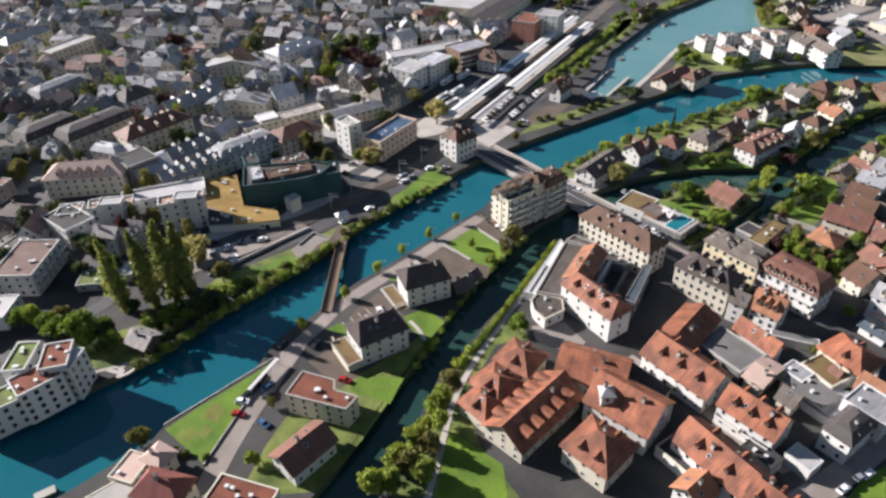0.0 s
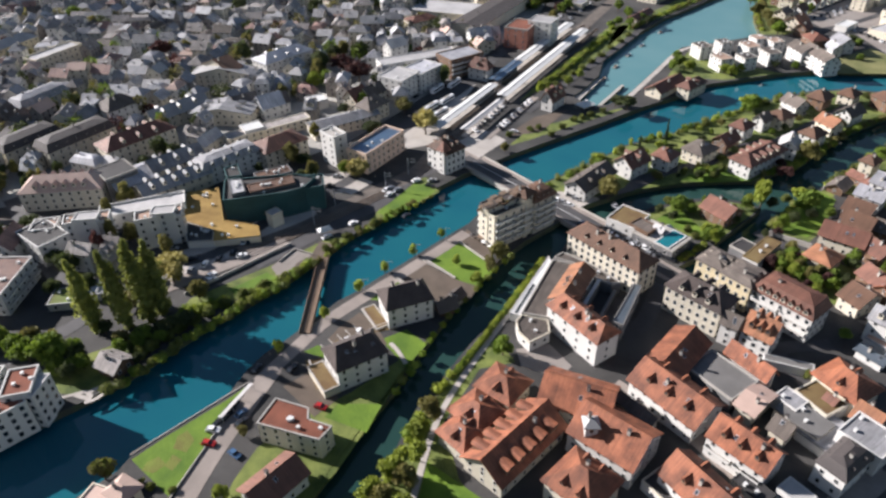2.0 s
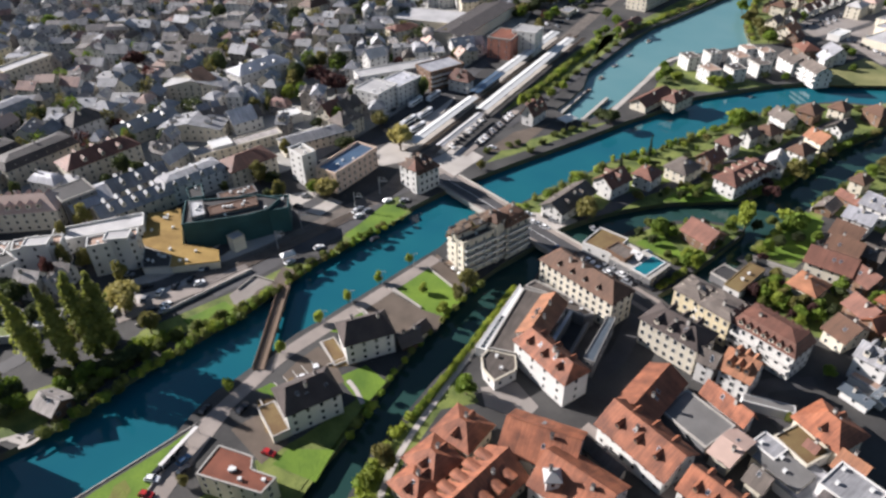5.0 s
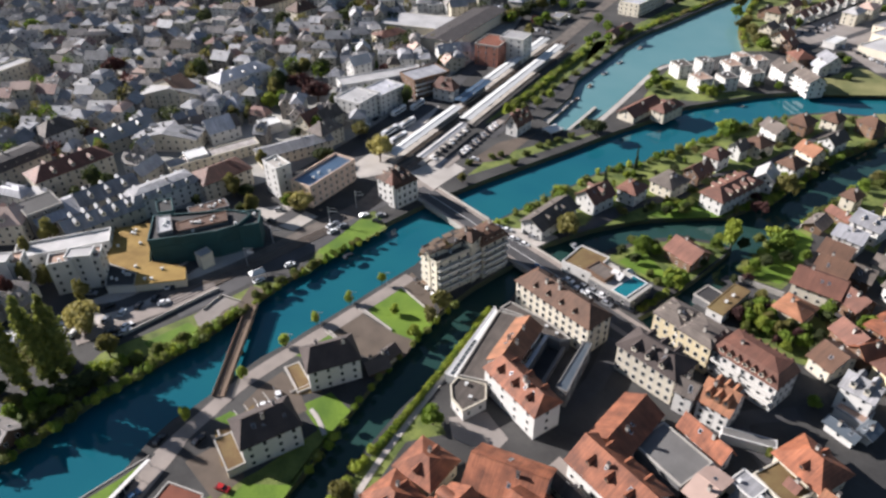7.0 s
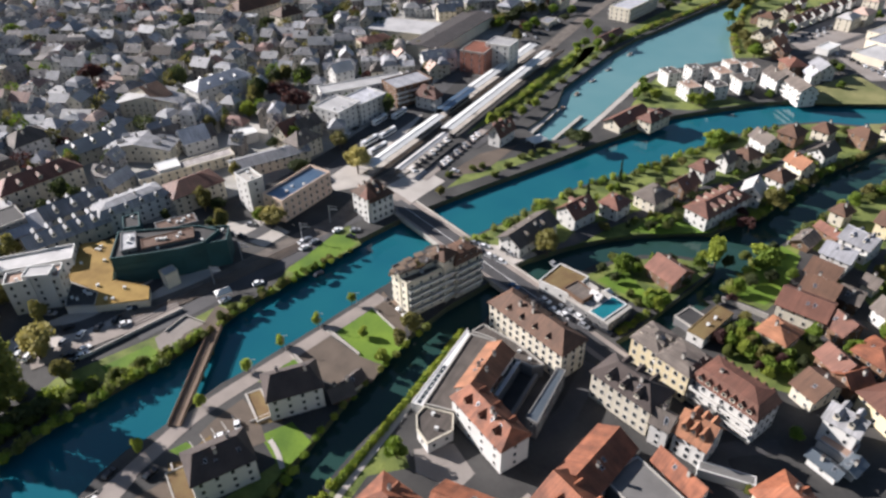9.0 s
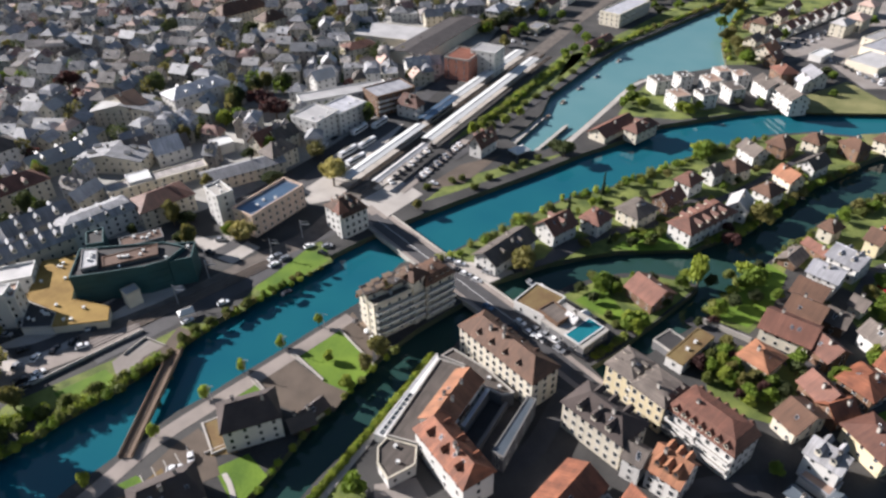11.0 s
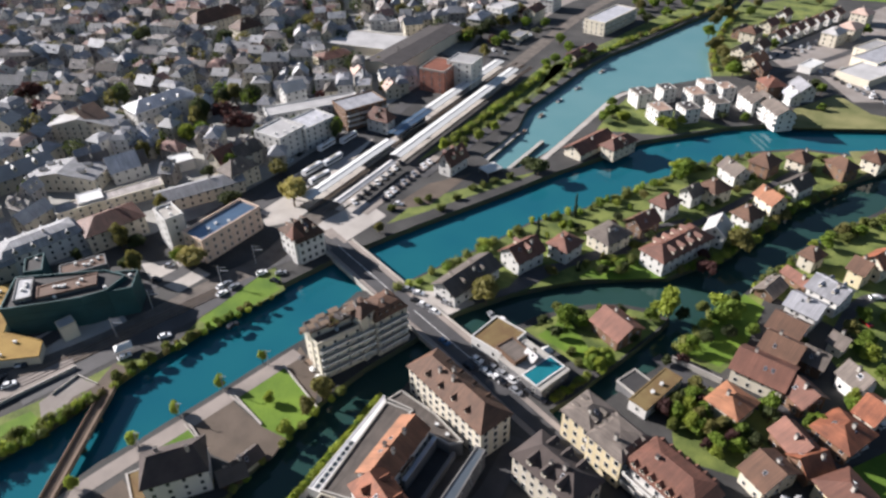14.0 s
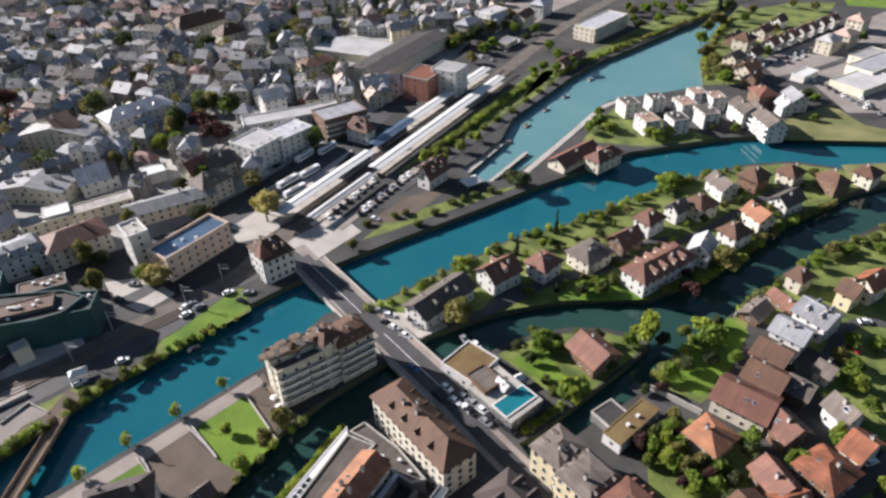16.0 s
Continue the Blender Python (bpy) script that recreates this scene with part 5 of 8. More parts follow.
house(-22.7, 534.2, 15.0, 11.0, 71, 6.5, 3.5, 'gable', 'orange', 'cream', label='cream house with an orange roof')
house(-17.2, 521.8, 10.0, 9.0, 70, 6, 3, 'gable', 'redbrown', 'brownwall', label='brown chalet near the river')
house(-34.0, 586.2, 14.0, 12.0, 73, 7, 3.5, 'hip', 'brown', 'cream', label='house with a brown roof')
house(22.2, 621.0, 16.0, 12.0, 70, 8, 3, 'hip', 'pinkish', 'cream', label='cream house with a pink roof')
house(26.9, 657.7, 14.0, 12.0, 71, 8, 3, 'hip', 'pinkish', 'cream', label='cream house with a pink roof')
house(13.9, 604.0, 16.0, 11.0, 70, 8, 3, 'hip', 'pale', 'cream', label='cream house with a pale roof')
house(-18.5, 588.2, 10.0, 10.0, 74, 6, 3, 'gable', 'redbrown', 'white', label='white row house with a red-brown gable')
house(-14.1, 599.3, 10.0, 10.0, 74, 6, 3, 'gable', 'redbrown', 'white', label='white row house with a red-brown gable')
house(-9.5, 610.8, 10.0, 10.0, 74, 6, 3, 'gable', 'redbrown', 'white', label='white row house with a red-brown gable')
house(-4.8, 622.6, 10.0, 10.0, 74, 6, 3, 'gable', 'redbrown', 'white', label='white row house with a red-brown gable')
house(0.0, 634.7, 10.0, 10.0, 74, 6, 3, 'gable', 'redbrown', 'white', label='white row house with a red-brown gable')
house(5.0, 647.1, 10.0, 10.0, 74, 6, 3, 'gable', 'redbrown', 'white', label='white row house with a red-brown gable')
house(10.1, 659.9, 10.0, 10.0, 74, 6, 3, 'gable', 'redbrown', 'white', label='white row house with a red-brown gable')
house(7.4, 547.8, 16.0, 8.0, 69, 3.542, 0.5, 'flat', 'whitepaint', 'white', label='white delivery hall with a flat roof', win=0)
house(38.1, 550.2, 34.0, 20.0, 62, 4.048, 0.5, 'flat', 'pale', 'cream', label='low commercial hall with a pale roof', win=0)
house(43.3, 580.7, 40.0, 16.0, 63, 5.0, 0.5, 'flat', 'slate', 'cream', label='low commercial hall with a grey roof', win=0)
house(-308.4, 179.8, 36.0, 14.0, 85, 9, 5, 'mansard', 'dark', 'cream', label='long cream hotel with a dark mansard roof', dorm=6)
house(-328.1, 166.7, 30.0, 14.0, 88, 9, 4.5, 'mansard', 'dark', 'cream', label='cream town house with a dark mansard roof', dorm=4)
house(-370.4, 202.0, 30.0, 13.0, 92, 9, 5, 'mansard', 'slate', 'cream', label='long cream building with grey mansard roof', dorm=6)
house(-281.8, 194.0, 36.0, 15.0, 78, 9, 4.5, 'hip', 'redbrown', 'cream', label='cream town house with red-brown roof', dorm=3)
house(-323.5, 216.4, 20.0, 16.0, 83, 9, 5, 'hip', 'slatebrown', 'white', label='white town house with a dark hipped roof')
house(-429.4, 251.8, 34.0, 12.0, 93, 10.036, 1, 'flat', 'pale', 'cream', label='long pale institutional building')
house(-472.1, 248.6, 36.0, 14.0, 97, 10, 4, 'hip', 'pale', 'yellow', label='long yellowish building with a pale roof')
house(-291.6, 314.0, 36.0, 16.0, 77, 10, 4, 'hip', 'slate', 'white', label='white town building with a grey roof', dorm=3)
house(-312.1, 283.1, 12.0, 26.0, 83, 10, 5, 'gable', 'brown', 'cream', label='tall cream house with a brown gable')
house(-273.7, 255.8, 12.0, 13.0, 67, 7, 5, 'gable', 'slate', 'white', label='white house with a steep dark gabled roof')
house(-253.6, 258.7, 14.0, 13.0, 66, 7, 5, 'gable', 'slate', 'white', label='white house with a steep dark gabled roof')
house(-292.9, 229.8, 34.0, 12.0, 79, 7, 4, 'gable', 'pale', 'cream', label='row of cream houses with a pale roof', dorm=3)
house(-247.0, 187.0, 26.0, 12.0, 74, 8, 4, 'gable', 'slatedark', 'cream', label='cream house with a grey roof', dorm=3)
house(-227.4, 200.3, 30.0, 12.0, 73, 8, 4, 'mansard', 'slatedark', 'white', label='white house with a grey mansard roof', dorm=4)
house(-215.8, 223.4, 24.0, 16.0, 72, 8, 4, 'hip', 'redbrown', 'cream', label='house with a brownish red roof')
house(-234.6, 174.8, 32.0, 13.0, 72, 7, 3, 'gable', 'slatedark', 'cream', label='long house with a grey roof and skylights', dorm=5)
house(-254.2, 167.6, 20.0, 18.0, 74, 7, 3, 'gable', 'slate', 'cream', label='house with a dark grey roof')
house(-258.2, 164.0, 14.0, 14.0, 75, 11.0, 0.5, 'flat', 'darkflat', 'slatewall', label='dark grey block with a flat roof')
house(-237.3, 238.8, 44.0, 8.0, 63, 5.006, 0.5, 'flat', 'taupe', 'cream', label='long low market hall with a pale roof')
house(-242.8, 233.0, 10.0, 9.0, 62, 6.012, 0.4, 'flat', 'whitepaint', 'white', label='small hall with a bright white roof', win=0)
house(-270.0, 241.8, 16.0, 34.0, 115, 7, 3, 'gable', 'slatedark', 'cream', label='long house with a pale grey roof', dorm=2)
house(-309.1, 279.8, 14.0, 36.0, 118, 8, 4, 'gable', 'pale', 'cream', label='long hall with a pale gabled roof')
house(-292.5, 315.0, 34.0, 12.0, 61, 9, 3, 'hip', 'pale', 'cream', label='long cream building with a pale roof', dorm=4)
house(-383.1, 442.4, 44.0, 20.0, 79, 9, 7, 'hip', 'brown', 'cream', label='large cream school with a steep brown roof')
house(-348.8, 438.7, 20.0, 16.0, 76, 8, 6, 'hip', 'brown', 'cream', label='school wing with a steep brown roof')
house(-201.4, 280.6, 16.0, 12.0, 82, 8, 5, 'hip', 'slatebrown', 'cream', label='cream villa with a dark steep roof', dorm=1)
house(-215.0, 285.1, 12.0, 10.0, 84, 8, 5, 'gable', 'redbrown', 'cream', label='cream house with a brown gable')
house(-210.8, 294.6, 14.0, 10.0, 83, 8, 4, 'gable', 'slatebrown', 'cream', label='cream house with a dark roof')
house(-237.1, 278.1, 10.0, 9.0, 63, 5.012, 0.4, 'flat', 'whitepaint', 'white', label='small hall with a white roof', win=0)
house(-206.9, 262.4, 38.0, 12.0, 61, 6, 2, 'gable', 'slatedark', 'cream', label='long low hall with a grey roof')
house(-267.3, 254.0, 14.0, 12.0, 65, 7, 4, 'gable', 'slatebrown', 'white', label='white house with a steep dark gabled roof')
house(-253.0, 261.7, 16.0, 12.0, 64, 7, 4, 'gable', 'slatebrown', 'white', label='white house with a steep dark gabled roof')
house(-240.1, 362.7, 14.0, 10.0, 67, 9, 4, 'gable', 'pale', 'white', label='white gabled house beside the bank street')
house(-255.2, 419.4, 22.0, 14.0, 62, 8, 3, 'hip', 'redbrown', 'cream', label='cream house with a red roof')
house(-201.9, 551.5, 20.0, 14.0, 78, 12.048, 0.6, 'flat', 'pale', 'white', label='white apartment block near the railway', balc=1)
house(-197.8, 548.0, 16.0, 12.0, 89, 9, 3, 'hip', 'pale', 'white', label='white apartment house beside the railway yard')
house(-183.0, 565.6, 18.0, 11.0, 88, 8, 3, 'gable', 'redbrown', 'cream', label='cream house with a red-brown roof beside the yard')
house(-182.3, 596.1, 18.0, 12.0, 88, 9, 3, 'hip', 'slate', 'white', label='white house with a grey roof beside the yard')
house(-173.7, 521.0, 14.0, 8.0, 87, 3.518, 0.4, 'flat', 'slate', 'cream', label='low railway shed with a grey roof', win=0)
house(-209.3, 529.8, 20.0, 12.0, 90, 9, 3, 'hip', 'slate', 'cream', label='cream apartment house with a grey roof')
house(-27.0, 612.8, 14.0, 10.0, 73, 6, 3, 'gable', 'redbrown', 'cream', label='cream house with a red-brown roof near the bend')
house(-33.9, 552.1, 12.0, 10.0, 72, 5.5, 3, 'gable', 'slatebrown', 'cream', label='house with a dark roof among riverside trees')
house(-24.5, 563.4, 12.0, 10.0, 72, 6, 3, 'gable', 'brown', 'white', label='white house with a brown gabled roof')
house(-41.6, 591.1, 12.0, 9.0, 73, 5.5, 3, 'gable', 'slatebrown', 'brownwall', label='wooden house with a dark gabled roof')
house(4.2, 489.4, 10.0, 8.0, -54, 5.5, 2.5, 'gable', 'slate', 'white', label='small white house with a grey roof')
house(-21.3, 641.3, 12.0, 9.0, 73, 6, 3, 'gable', 'redbrown', 'white', label='white house with a red-brown gabled roof')
house(38.1, 596.2, 26.0, 12.0, 64, 4.512, 0.5, 'flat', 'pale', 'cream', label='low workshop hall with a pale roof', win=1)
house(-510.1, 415.3, 18.0, 12.0, 102, 8, 3, 'hip', 'slate', 'cream', label='cream house with a grey hipped roof')


def lean_to(pts, h, panels):
    """A low white lean-to with a row of dark panels standing for shaded pergola openings."""
    root = block(pts, h, "whitepaint", "white", "long low white lean-to with dark pergola openings beside the canal", ph=0.15, win=0)
    (ax, ay), (bx, by) = [((pts[i][0] + pts[3 - i][0]) / 2 - root.location.x, (pts[i][1] + pts[3 - i][1]) / 2 - root.location.y) for i in (0, 1)]
    turn = math.degrees(math.atan2(by - ay, bx - ax))
    s = Shape()
    s.box(-0.75, -0.55, 0, 0.75, 0.55, 0.14)
    light = s.mesh("roof_light", "pane")
    for k in range(panels):
        f = 0.04 + 0.5 * k / panels
        child("roof_light", light, root, pose(ax + (bx - ax) * f, ay + (by - ay) * f, h + 0.02, 0, 0, turn))


lean_to([(-67.4, 168.2), (-68.2, 203.6), (-65.7, 201.0), (-63.7, 168.6)], 3.4, 9)

# ---- trees ----
def crown_mesh(kind, seed):
    key = ("crown", kind, seed)
    if key in CACHE:
        return CACHE[key]
    rng = random.Random(seed * 7 + len(kind))
    s = Shape()
    slim = kind in ("poplar", "conifer")
    lumps = []
    if slim:
        for i in range(14):
            f = i / 13
            rad = 0.30 + 1.0 * math.sin(math.pi * min(1.0, f * 0.95 + 0.10)) ** 0.8 if kind == "poplar" else 1.0 - 0.92 * f
            lumps.append((rng.uniform(-0.18, 0.18), rng.uniform(-0.18, 0.18), 0.06 + 0.86 * f, max(0.1, rad * 0.66), 0.08))
    else:
        for i in range(9):
            a, d = rng.uniform(0, 6.28), rng.uniform(0.25, 0.62)
            lumps.append((d * math.cos(a), d * math.sin(a), rng.uniform(0.38, 0.72), rng.uniform(0.30, 0.48), rng.uniform(0.14, 0.22)))
        lumps.append((0, 0, 0.78, 0.45, 0.2))
    for cx, cy, cz, r, rz in lumps:
        n = 90 if not slim else 75
        for i in range(n):
            u, a = rng.uniform(-1, 1), rng.uniform(0, 6.28)
            q, k = math.sqrt(1 - u * u), rng.uniform(0.72, 1.08)
            p = Vector((cx + r * k * q * math.cos(a), cy + r * k * q * math.sin(a), cz + rz * k * u))
            e = Euler((rng.uniform(-1.2, 1.2), rng.uniform(-1.2, 1.2), rng.uniform(0, 6.28))).to_matrix()
            z = rng.uniform(0.06, 0.12) if not slim else rng.uniform(0.09, 0.17)
            f = Vector((1, 1, 0.5 if not slim else 0.14))
            s.poly([p + (e @ Vector(c)) * z * f for c in ((-1, -0.6, 0), (0.3, -1, 0.3), (1, 0.5, 0), (-0.4, 1, 0.3))])
        for i in range(5):
            for j in range(3):
                a0, a1 = i * 1.2566, (i + 1) * 1.2566
                t0, t1 = -1.2 + j * 0.8, -1.2 + (j + 1) * 0.8
                s.poly([(cx + 0.72 * r * math.cos(t) * math.cos(a), cy + 0.72 * r * math.cos(t) * math.sin(a), cz + 0.72 * rz * math.sin(t)) for a, t in ((a0, t0), (a1, t0), (a1, t1), (a0, t1))])
    CACHE[key] = s.mesh("crown", "leaf_" + kind)
    return CACHE[key]


def trunk_mesh():
    if "trunk" in CACHE:
        return CACHE["trunk"]
    rng, s = random.Random(3), Shape()

    def limb(p, q, r0, r1):
        d = (q - p).normalized()
        u = d.orthogonal().normalized()
        w = d.cross(u)
        ring = [[c + (u * math.cos(k * 1.047) + w * math.sin(k * 1.047)) * r for k in range(6)] for c, r in ((p, r0), (q, r1))]
        for k in range(6):
            s.poly([ring[0][k], ring[0][(k + 1) % 6], ring[1][(k + 1) % 6], ring[1][k]])

    limb(Vector((0, 0, -0.05)), Vector((0, 0, 0.35)), 0.085, 0.06)
    limb(Vector((0, 0, 0.35)), Vector((0.02, 0, 0.75)), 0.06, 0.02)
    for i in range(6):
        a = i * 1.05 + rng.uniform(-0.2, 0.2)
        limb(Vector((0, 0, 0.25 + 0.03 * i)), Vector((0.45 * math.cos(a), 0.45 * math.sin(a), 0.5 + 0.03 * i)), 0.035, 0.012)
    CACHE["trunk"] = s.mesh("trunk", "bark")
    return CACHE["trunk"]


TREE_WORDS = {"green": "leafy green broad tree", "light": "fresh light green spring tree", "olive": "olive green tree in young leaf", "pale": "pale yellow-green round tree", "copper": "dark copper beech tree",
              "dark": "dark green dense tree", "poplar": "tall slender dark green poplar", "conifer": "narrow dark green pointed conifer", "bush": "low green bush on the ground", "sapling": "thin young tree beside the street"}
TREES = []


def tree(x, y, h, r, kind):
    rng = random.Random(int(x * 13 + y * 7))
    small = kind == "bush" or h < 4.4
    root = new("bush" if small else "tree")
    root.matrix_basis = pose(x, y, 0, 0, 0, rng.uniform(0, 360))
    tagged(root, TREE_WORDS["bush"] if small and kind != "sapling" else TREE_WORDS[kind], "bush" if small else "tree")
    low = kind in ("bush", "poplar", "conifer")
    if kind != "bush":
        child("trunk", trunk_mesh(), root, Matrix.Diagonal((r * 0.8, r * 0.8, h, 1)))
    crown = child("crown", crown_mesh(kind, rng.randrange(3)), root, Matrix.Translation((0, 0, -h * (0.34 if kind == "bush" else 0.0))) @ Matrix.Diagonal((r, r, h * (1.15 if low else 1.05), 1)))
    TREES.append((x, y, r))
    return root


tree(-187.4, 96.9, 26, 4.1, 'poplar')
tree(-179.2, 103.0, 29, 4.0, 'poplar')
tree(-175.4, 109.6, 30, 4.6, 'poplar')
tree(-174.0, 114.6, 27, 4.4, 'poplar')
tree(-5.6, 280.6, 13, 5.2, 'light')
tree(-10.5, 283.0, 4.4, 2.6, 'light')
tree(-210.7, 74.2, 8, 4, 'green')
tree(-207.1, 77.1, 9, 4.5, 'light')
tree(-199.6, 77.3, 9, 4.5, 'green')
tree(-199.2, 82.0, 8, 4, 'olive')
tree(-190.0, 80.0, 9, 4.5, 'dark')
tree(-183.5, 80.4, 9, 4.5, 'green')
tree(-180.9, 84.6, 7, 3.5, 'dark')
tree(-193.6, 86.3, 6, 3.5, 'olive')
tree(-175.6, 83.5, 6, 3.2, 'green')
tree(-176.3, 78.6, 6, 3, 'dark')
tree(-169.6, 101.5, 5, 3, 'dark')
tree(-163.3, 103.3, 5, 3, 'green')
tree(-173.8, 96.9, 6, 3, 'olive')
tree(-182.6, 97.2, 6, 3, 'dark')
tree(-34.5, 260.4, 6, 3, 'green')
tree(-35.1, 254.6, 4.4, 2.4, 'dark')
tree(-30.8, 266.2, 5, 2.4, 'dark')
tree(-26.6, 271.2, 5, 2.4, 'green')
tree(-20.5, 273.6, 5, 2.4, 'dark')
tree(-14.7, 270.3, 5, 2.6, 'olive')
tree(-17.7, 246.1, 6, 3.2, 'light')
tree(-16.3, 250.1, 5, 2.6, 'green')
tree(-28.2, 249.8, 3.5, 2, 'bush')
tree(-24.1, 246.4, 3.5, 2, 'bush')
tree(-12.7, 264.2, 4, 2.4, 'dark')
tree(-41.3, 257.5, 4.4, 2.2, 'dark')
tree(13.6, 281.3, 5, 3, 'dark')
tree(19.6, 286.5, 4.4, 2.6, 'green')
tree(2.9, 266.9, 4, 2.4, 'light')
tree(7.0, 275.1, 4, 2.2, 'dark')
tree(-0.5, 259.6, 3.5, 2, 'dark')
tree(-14.4, 373.3, 5, 2.6, 'dark')
tree(-20.2, 362.5, 4.4, 2.4, 'green')
tree(-31.4, 330.8, 5, 2.6, 'dark')
tree(-39.8, 324.3, 4.4, 2.4, 'copper')
tree(-54.6, 316.3, 4.4, 2.2, 'green')
tree(-28.7, 380.5, 8, 4.0, 'light')
tree(-16.6, 372.1, 5, 2.6, 'green')
tree(2.7, 382.4, 5, 2.8, 'dark')
tree(14.4, 380.6, 5, 2.8, 'olive')
tree(4.3, 336.1, 9, 3.6, 'light')
tree(-3.3, 319.8, 5, 2.8, 'copper')
tree(-28.3, 300.1, 5, 3, 'green')
tree(-33.6, 293.8, 4, 2.6, 'dark')
tree(-24.5, 323.1, 5, 2.4, 'dark')
tree(-7.1, 361.6, 4.4, 2.4, 'dark')
tree(21.7, 392.7, 5, 2.8, 'dark')
tree(-23.9, 345.0, 4.4, 2.4, 'dark')
tree(-50.8, 284.4, 4, 2.4, 'olive')
tree(-64.2, 262.8, 9, 4.2, 'olive')
tree(-184.6, 127.9, 12, 6.5, 'pale')
tree(-187.5, 80.6, 11, 6, 'green')
tree(-194.3, 77.0, 9, 5, 'green')
tree(-182.1, 84.2, 8, 4.5, 'green')
tree(-163.4, 106.4, 4.5, 3, 'bush')
tree(-162.6, 110.9, 4.5, 3, 'bush')
tree(-161.1, 116.1, 4.5, 3, 'bush')
tree(-160.0, 122.0, 4.5, 3, 'bush')
tree(-158.5, 127.6, 4.5, 3, 'bush')
tree(-156.4, 134.4, 4.5, 3, 'bush')
tree(-153.1, 141.6, 4.5, 3, 'bush')
tree(-163.3, 100.0, 4.5, 3, 'bush')
tree(-164.5, 96.2, 4.5, 3, 'bush')
tree(-168.0, 110.7, 4.5, 3, 'bush')
tree(-150.1, 149.5, 3.5, 2.3, 'bush')
tree(-146.9, 154.1, 3.5, 2.3, 'bush')
tree(-145.5, 161.2, 3.5, 2.3, 'bush')
tree(-146.8, 176.0, 3.5, 2.3, 'bush')
tree(-145.1, 181.6, 3.5, 2.3, 'bush')
tree(-143.9, 188.0, 3.5, 2.3, 'bush')
tree(-141.3, 194.9, 3.5, 2.3, 'bush')
tree(-147.4, 171.1, 3.5, 2.3, 'bush')
tree(-125.9, 118.4, 5.5, 2.6, 'light')
tree(-118.9, 169.6, 5.5, 2.0, 'sapling')
tree(-115.5, 184.3, 5.5, 2.0, 'sapling')
tree(-111.5, 198.2, 5.5, 2.0, 'sapling')
tree(-121.1, 156.3, 5.5, 2.0, 'sapling')
tree(-123.1, 139.0, 5.5, 2.0, 'sapling')
tree(-134.9, 59.6, 7, 4, 'light')
tree(-62.2, 152.1, 8, 4, 'green')
tree(-69.2, 119.6, 8, 4, 'olive')
tree(-68.9, 112.3, 7, 4, 'light')
tree(-65.5, 104.8, 7, 4, 'light')
tree(-63.7, 97.0, 8, 4, 'olive')
tree(-65.3, 87.9, 9, 4, 'olive')
tree(-66.4, 81.5, 9, 4, 'light')
tree(-67.4, 97.1, 8, 4, 'light')
tree(-68.9, 87.9, 9, 4, 'light')
tree(-70.1, 79.1, 9, 4, 'light')
tree(-60.5, 88.6, 8, 4, 'light')
tree(-85.1, 195.4, 9, 4.5, 'olive')
tree(-85.6, 188.8, 7, 3.5, 'olive')
tree(-171.6, 223.7, 9, 4.5, 'pale')
tree(-176.5, 222.4, 7, 3, 'green')
tree(-169.3, 280.6, 11, 6.5, 'pale')
tree(-98.1, 187.1, 4.5, 2.0, 'sapling')
tree(-86.2, 180.7, 5, 3.2, 'light')
tree(-63.2, 258.6, 11, 5.5, 'olive')
tree(-76.1, 282.6, 5, 3.5, 'green')
tree(-26.1, 376.9, 9, 5, 'green')
tree(-10.5, 277.5, 5, 3, 'green')
tree(-35.0, 263.8, 7, 3.5, 'green')
tree(-29.7, 262.9, 5, 3, 'green')
tree(-40.7, 267.4, 3.5, 2.3, 'bush')
tree(-64.2, 305.4, 8, 1.6, 'conifer')
tree(-56.5, 325.6, 10, 1.5, 'conifer')
tree(11.4, 290.4, 8, 5, 'green')
tree(8.4, 288.2, 5, 3.5, 'green')
tree(3.0, 291.8, 4, 3, 'bush')
tree(-20.2, 246.5, 6, 3.5, 'green')
tree(-18.5, 251.3, 5, 3, 'green')
tree(7.0, 332.6, 10, 5.5, 'olive')
tree(0.9, 311.3, 6, 3.5, 'copper')
tree(-45.5, 345.5, 4.5, 2.8, 'bush')
tree(-42.9, 351.9, 4.5, 2.8, 'bush')
tree(-34.6, 364.2, 4.5, 2.8, 'green')
tree(-50.1, 338.1, 4.5, 2.8, 'green')
tree(-62.1, 319.8, 4.5, 2.8, 'green')
tree(-71.5, 303.5, 4.5, 2.8, 'bush')
tree(-20.0, 391.4, 4.5, 2.8, 'bush')
tree(-14.6, 400.1, 4.5, 2.8, 'green')
tree(-28.3, 297.9, 4.5, 2.8, 'bush')
tree(-33.2, 302.6, 4.5, 2.8, 'bush')
tree(-34.1, 296.5, 4.5, 2.8, 'green')
tree(2.0, 389.5, 4.5, 2.8, 'green')
tree(26.8, 425.5, 4.5, 2.8, 'bush')
tree(17.9, 375.4, 4.5, 2.8, 'green')
tree(-27.0, 306.0, 4.5, 2.8, 'bush')
tree(-84.2, 350.8, 8, 5, 'dark')
tree(-44.1, 424.9, 7, 4, 'light')
tree(-75.4, 428.2, 7, 5, 'green')
tree(-68.1, 424.5, 6, 4, 'light')
tree(-78.2, 419.1, 6, 4, 'green')
tree(-122.8, 382.8, 6, 3, 'light')
tree(-124.8, 369.2, 6, 3, 'light')
tree(-135.2, 351.7, 7, 3, 'light')
tree(-126.3, 355.2, 5, 3, 'light')
tree(-123.0, 440.4, 3.5, 3, 'bush')
tree(-123.3, 422.9, 3.5, 3, 'bush')
tree(-125.2, 409.6, 3.5, 3, 'bush')
tree(-126.8, 398.5, 3.5, 3, 'bush')
